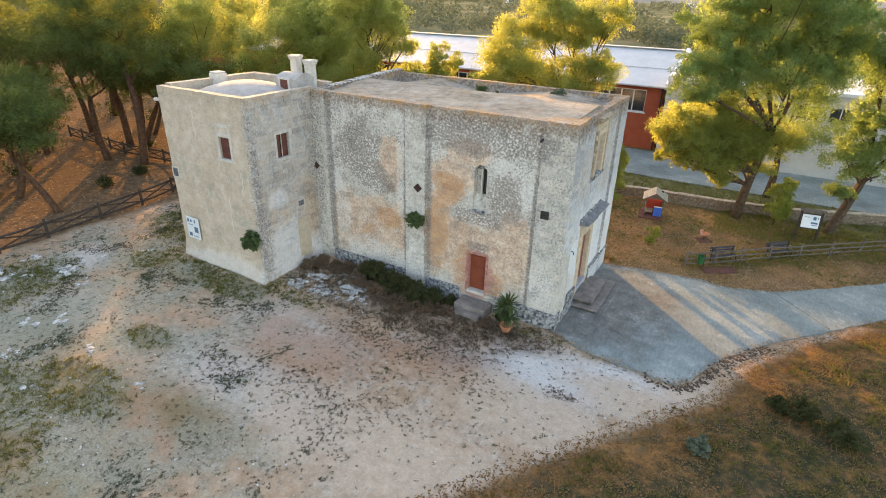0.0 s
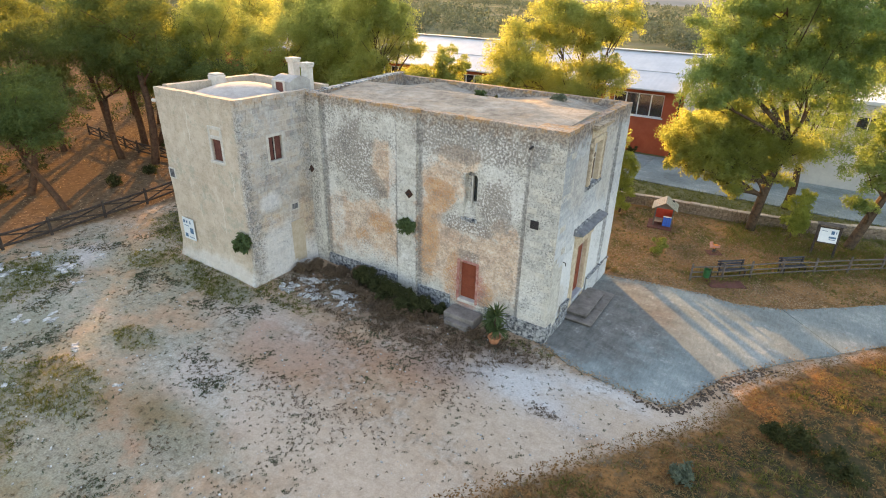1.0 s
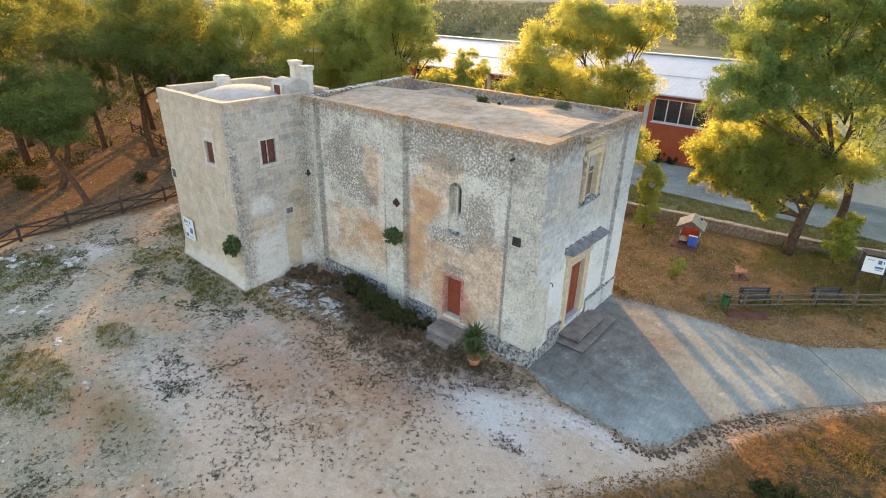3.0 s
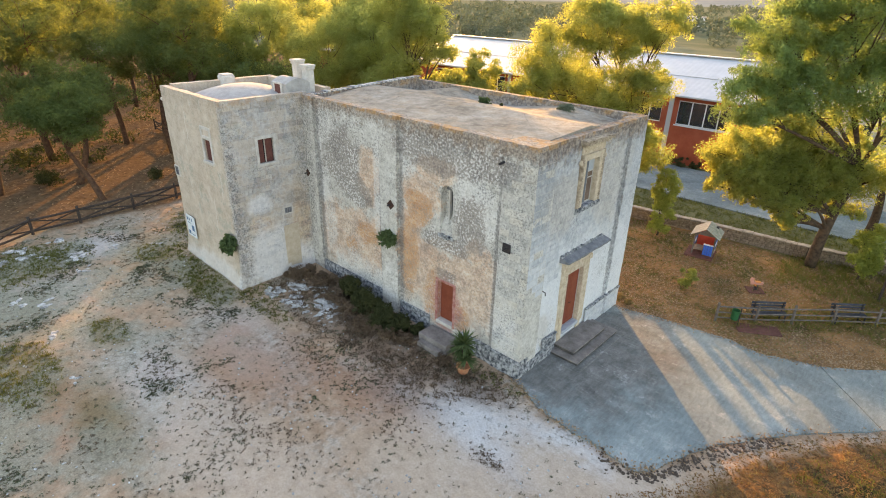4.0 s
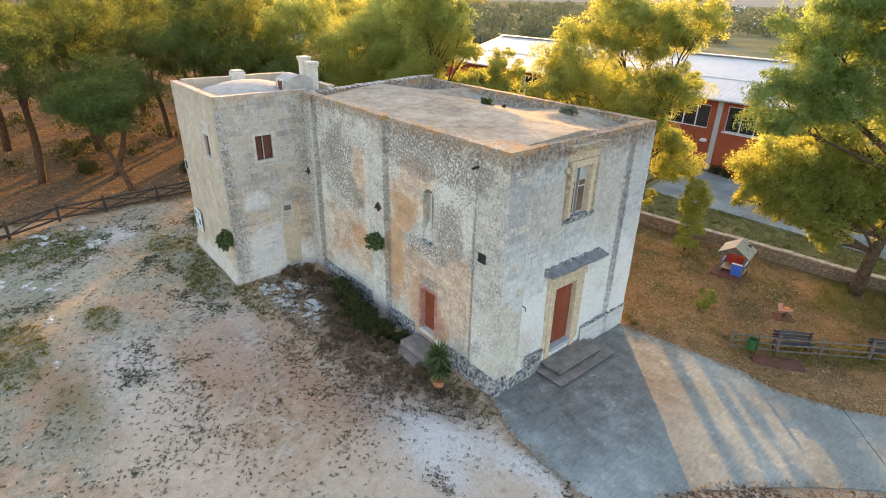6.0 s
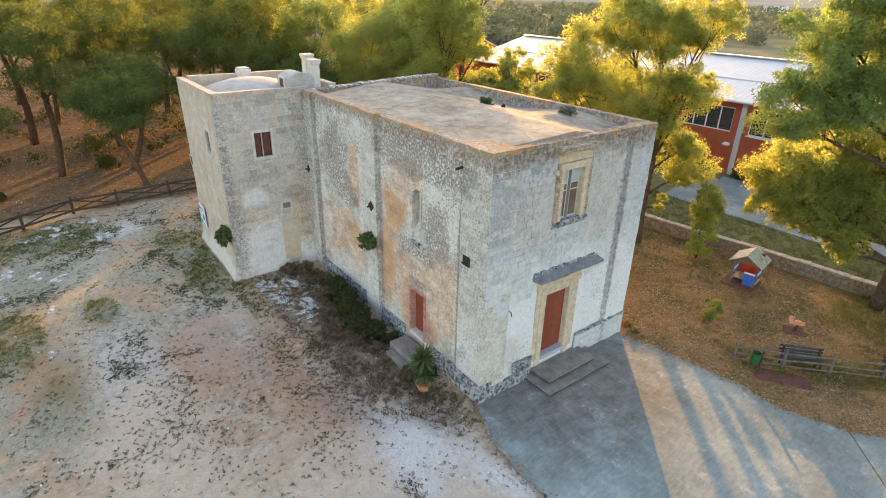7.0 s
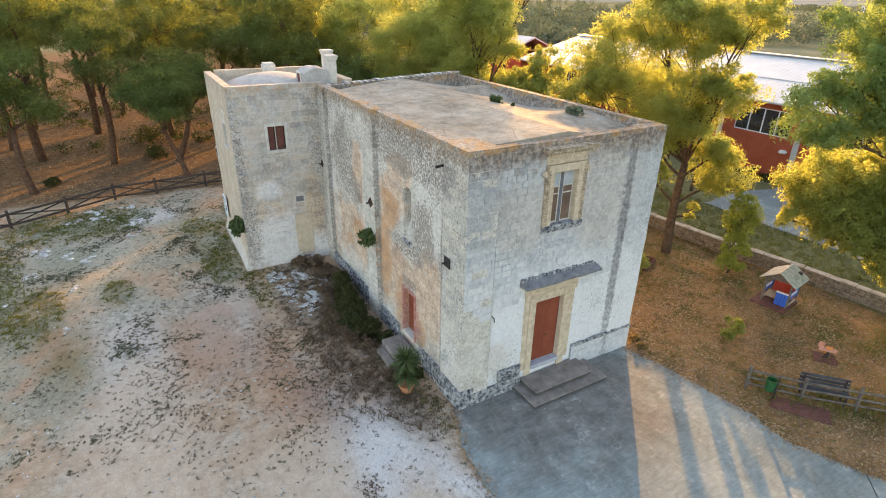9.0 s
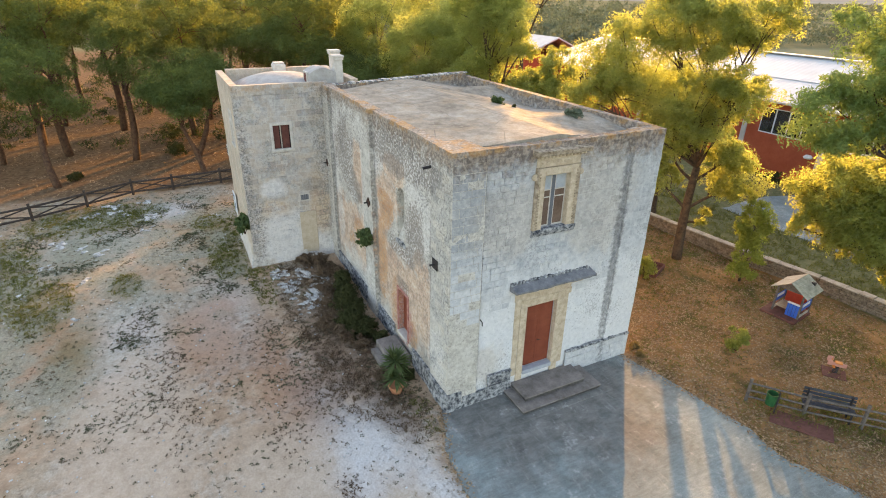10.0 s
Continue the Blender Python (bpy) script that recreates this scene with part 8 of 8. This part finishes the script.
# stones
def rock_mesh(name, seed, sub, material):
    b = bmesh.new()
    bmesh.ops.create_icosphere(b, subdivisions=sub, radius=1.0)
    for v in b.verts:
        v.co *= 1 + 0.65 * noise.noise(v.co * 1.6 + Vector((seed * 7.1, 0, 0))) + 0.35 * noise.noise(v.co * 3.8 + Vector((0, seed * 3.3, 0)))
    return mesh_of(name, b, material)


ROCKS = [rock_mesh("limestone_rock", k, 2, LIMESTONE) for k in range(5)]


def rock(x, y, sx, sy, sz, turn, label="pale limestone rock bedded in the earth", group="bare rocks"):
    ob = new("limestone_rock", ROCKS[RNG.randrange(5)])
    ob.matrix_basis = Matrix.Translation((x, y, ground_height(x, y))) @ Matrix.Rotation(turn, 4, "Z") @ Matrix.Diagonal((sx, sy, sz, 1))
    return tagged(ob, label, "rock", group)


for k in range(85):
    u, v = RNG.uniform(-1, 1), RNG.uniform(-1, 1)
    x, y = -11.2 + 2.3 * u, -2.2 + 1.2 * v - 0.1 * u
    if abs(u) + abs(v) < 1.35:
        s = 0.04 + 0.26 * RNG.random() ** 2
        rock(x, y, s * 1.7, s * RNG.uniform(0.5, 1.0), s * 0.16, RNG.uniform(0, 3), "white limestone outcrop broken among dark weeds")
for x, y, s in ((-13.2, -3.4, 0.55), (-12.5, -3.2, 0.6), (-11.7, -3.1, 0.45), (-9.2, -3.0, 0.35), (-9.6, -2.4, 0.3), (-26.0, -11.6, 0.8), (-25.3, -12.8, 0.7), (-25.2, -10.9, 0.5), (-21.3, -14.3, 0.45), (-12.4, -12.7, 0.28), (-22.8, -5.5, 0.4), (-22.0, -9.6, 0.5), (-24.0, -9.2, 0.6), (-19.5, -12.0, 0.4), (-15.6, -15.1, 0.3), (-20.3, -13.0, 0.35), (-23.6, -7.5, 0.35), (-16.2, -12.5, 0.25), (-26.7, -9.8, 0.5), (-18.6, -14.5, 0.4)):
    for _ in range(6):
        q = s * RNG.uniform(0.15, 0.55)
        rock(x + RNG.uniform(-1, 1) * s, y + RNG.uniform(-0.7, 0.7) * s, q, q * RNG.uniform(0.5, 0.9), q * 0.25, RNG.uniform(0, 3))
b = bmesh.new()
for x, y, z in places(900, -27, 6, -22, -0.3, lambda x, y, r: bare(x, y) and r < 0.25 + field_at(x, y, 0.4, 21), cr):
    s = cr.uniform(0.012, 0.05)
    bmesh.ops.create_icosphere(b, subdivisions=1, radius=s, matrix=Matrix.Translation((x, y, z + s * 0.2)) @ Matrix.Rotation(cr.uniform(0, 6), 4, "Z") @ Matrix.Diagonal((1.3, 0.9, 0.6, 1)))
single("gravel", b, LIMESTONE, "small pale stones strewn over the earth", "gravel", kind="stuff")
b = bmesh.new()
edge = [(4.6, -1.25), (5.75, -1.35), (6.35, -0.7), (6.9, 0.6), (7.5, 1.9), (8.1, 2.9), (9.0, 4.1)]
for k in range(520):
    (ax, ay), (bx, by) = cr.choice(list(zip(edge, edge[1:])))
    t = cr.random()
    x, y, s = ax + (bx - ax) * t + cr.gauss(0.04, 0.16), ay + (by - ay) * t + cr.gauss(-0.04, 0.13), 0.015 + 0.055 * cr.random() ** 2
    bmesh.ops.create_icosphere(b, subdivisions=1, radius=s, matrix=Matrix.Translation((x, y, max(ground_height(x, y), 0.045 if on_slab(x, y) else -1.0) + s * 0.2)) @ Matrix.Rotation(cr.uniform(0, 6), 4, "Z") @ Matrix.Diagonal((1.4, 0.9, 0.6, 1)))
single("soil_crumbs", b, plain("dark_soil_crumb", (0.05, 0.036, 0.028), (0.16, 0.115, 0.085), 6.0, 1.0, 0.3, world_space=True), "dark clods and crumbs heaped along the concrete edge", "soil", kind="stuff")


# ---- distance: groves, houses and hills ----
def far_groves():
    rng, rs = random.Random(23), np.random.RandomState(23)
    quads = []
    n = 0
    while n < 1900:
        a = rng.uniform(radians(70), radians(185))
        d = 64 + 900 * rng.random() ** 1.6
        x, y = d * math.cos(a), d * math.sin(a)
        if y < 30 or (x > -80 and y < 60):
            continue
        if noise.noise(Vector((x * 0.012, y * 0.012, 4))) < -0.05:
            continue
        n += 1
        r = rng.uniform(1.8, 4.6)
        z = ground_height(x, y)
        m = 240 if d < 230 else 60
        dd = unit(rs.normal(size=(m, 3)))
        c = np.array((x, y, z + r * 0.95)) + dd * np.array((r, r, r * 0.8)) * rs.uniform(0.5, 1, (m, 1))
        s = r * (0.19 if m == 240 else 0.42)
        quads.append(leaf_quads(c, unit(dd + rs.normal(size=(m, 3)) * 0.8), np.full(m, s), np.full(m, s * 0.7), rs))
    tagged(new("olive_groves", cards("olive_groves", np.concatenate(quads), OLIVE)), "olive groves and scrub spread over the far plain", "grove", kind="stuff")


far_groves()


def far_house(x, y, w, d, h, turn):
    t = thing("farmhouse", (x, y, ground_height(x, y)), "small white flat-roofed house far off", "house", "far houses")
    at = pose(x, y, ground_height(x, y) - 0.5, 0, 0, turn)
    b = bmesh.new()
    box(b, -w / 2, w / 2, -d / 2, d / 2, 0, h, m=at)
    part("wall", b, WHITE_PAINT, t)
    b = bmesh.new()
    box(b, -w / 2 - 0.3, w / 2 + 0.3, -d / 2 - 0.3, d / 2 + 0.3, h, h + 0.5, m=at)
    part("roof", b, PALE_STONE, t)
    for k in (-0.3, 0.05, 0.3):
        b = bmesh.new()
        box(b, w * k - 0.6, w * k + 0.6, -d / 2 - 0.06, -d / 2, h * 0.35, h * 0.75, m=at)
        part("window", b, DARK, t)


for x, y, w, d, h, turn in ((-118, 328, 18, 9, 5.5, 20), (-330, 760, 28, 14, 7, 25), (-110, 960, 50, 18, 7, 8)):
    far_house(x, y, w, d, h, turn)


def hills():
    b = bmesh.new()
    prev = None
    for k in range(0, 121):
        a = radians(60 + k * 1.2)
        h = 26 + 26 * noise.noise(Vector((k * 0.09, 0, 0))) + 10 * noise.noise(Vector((k * 0.35, 3, 0)))
        cur = [b.verts.new((r * math.cos(a), r * math.sin(a), z)) for r, z in ((1700, -3), (2000, h * 0.45), (2400, h), (2900, -5))]
        if prev:
            for i in range(3):
                b.faces.new((prev[i], prev[i + 1], cur[i + 1], cur[i]))
        prev = cur
    # haze over the hills is put into their pale colour
    single("backdrop", b, plain("hazy_hill_tone", (0.20, 0.215, 0.21), (0.30, 0.305, 0.28), 0.004, 1.0, 0.0, spec=0.0, world_space=True), "low wooded hills on the horizon", "hills", kind="structure", smooth=True)


hills()
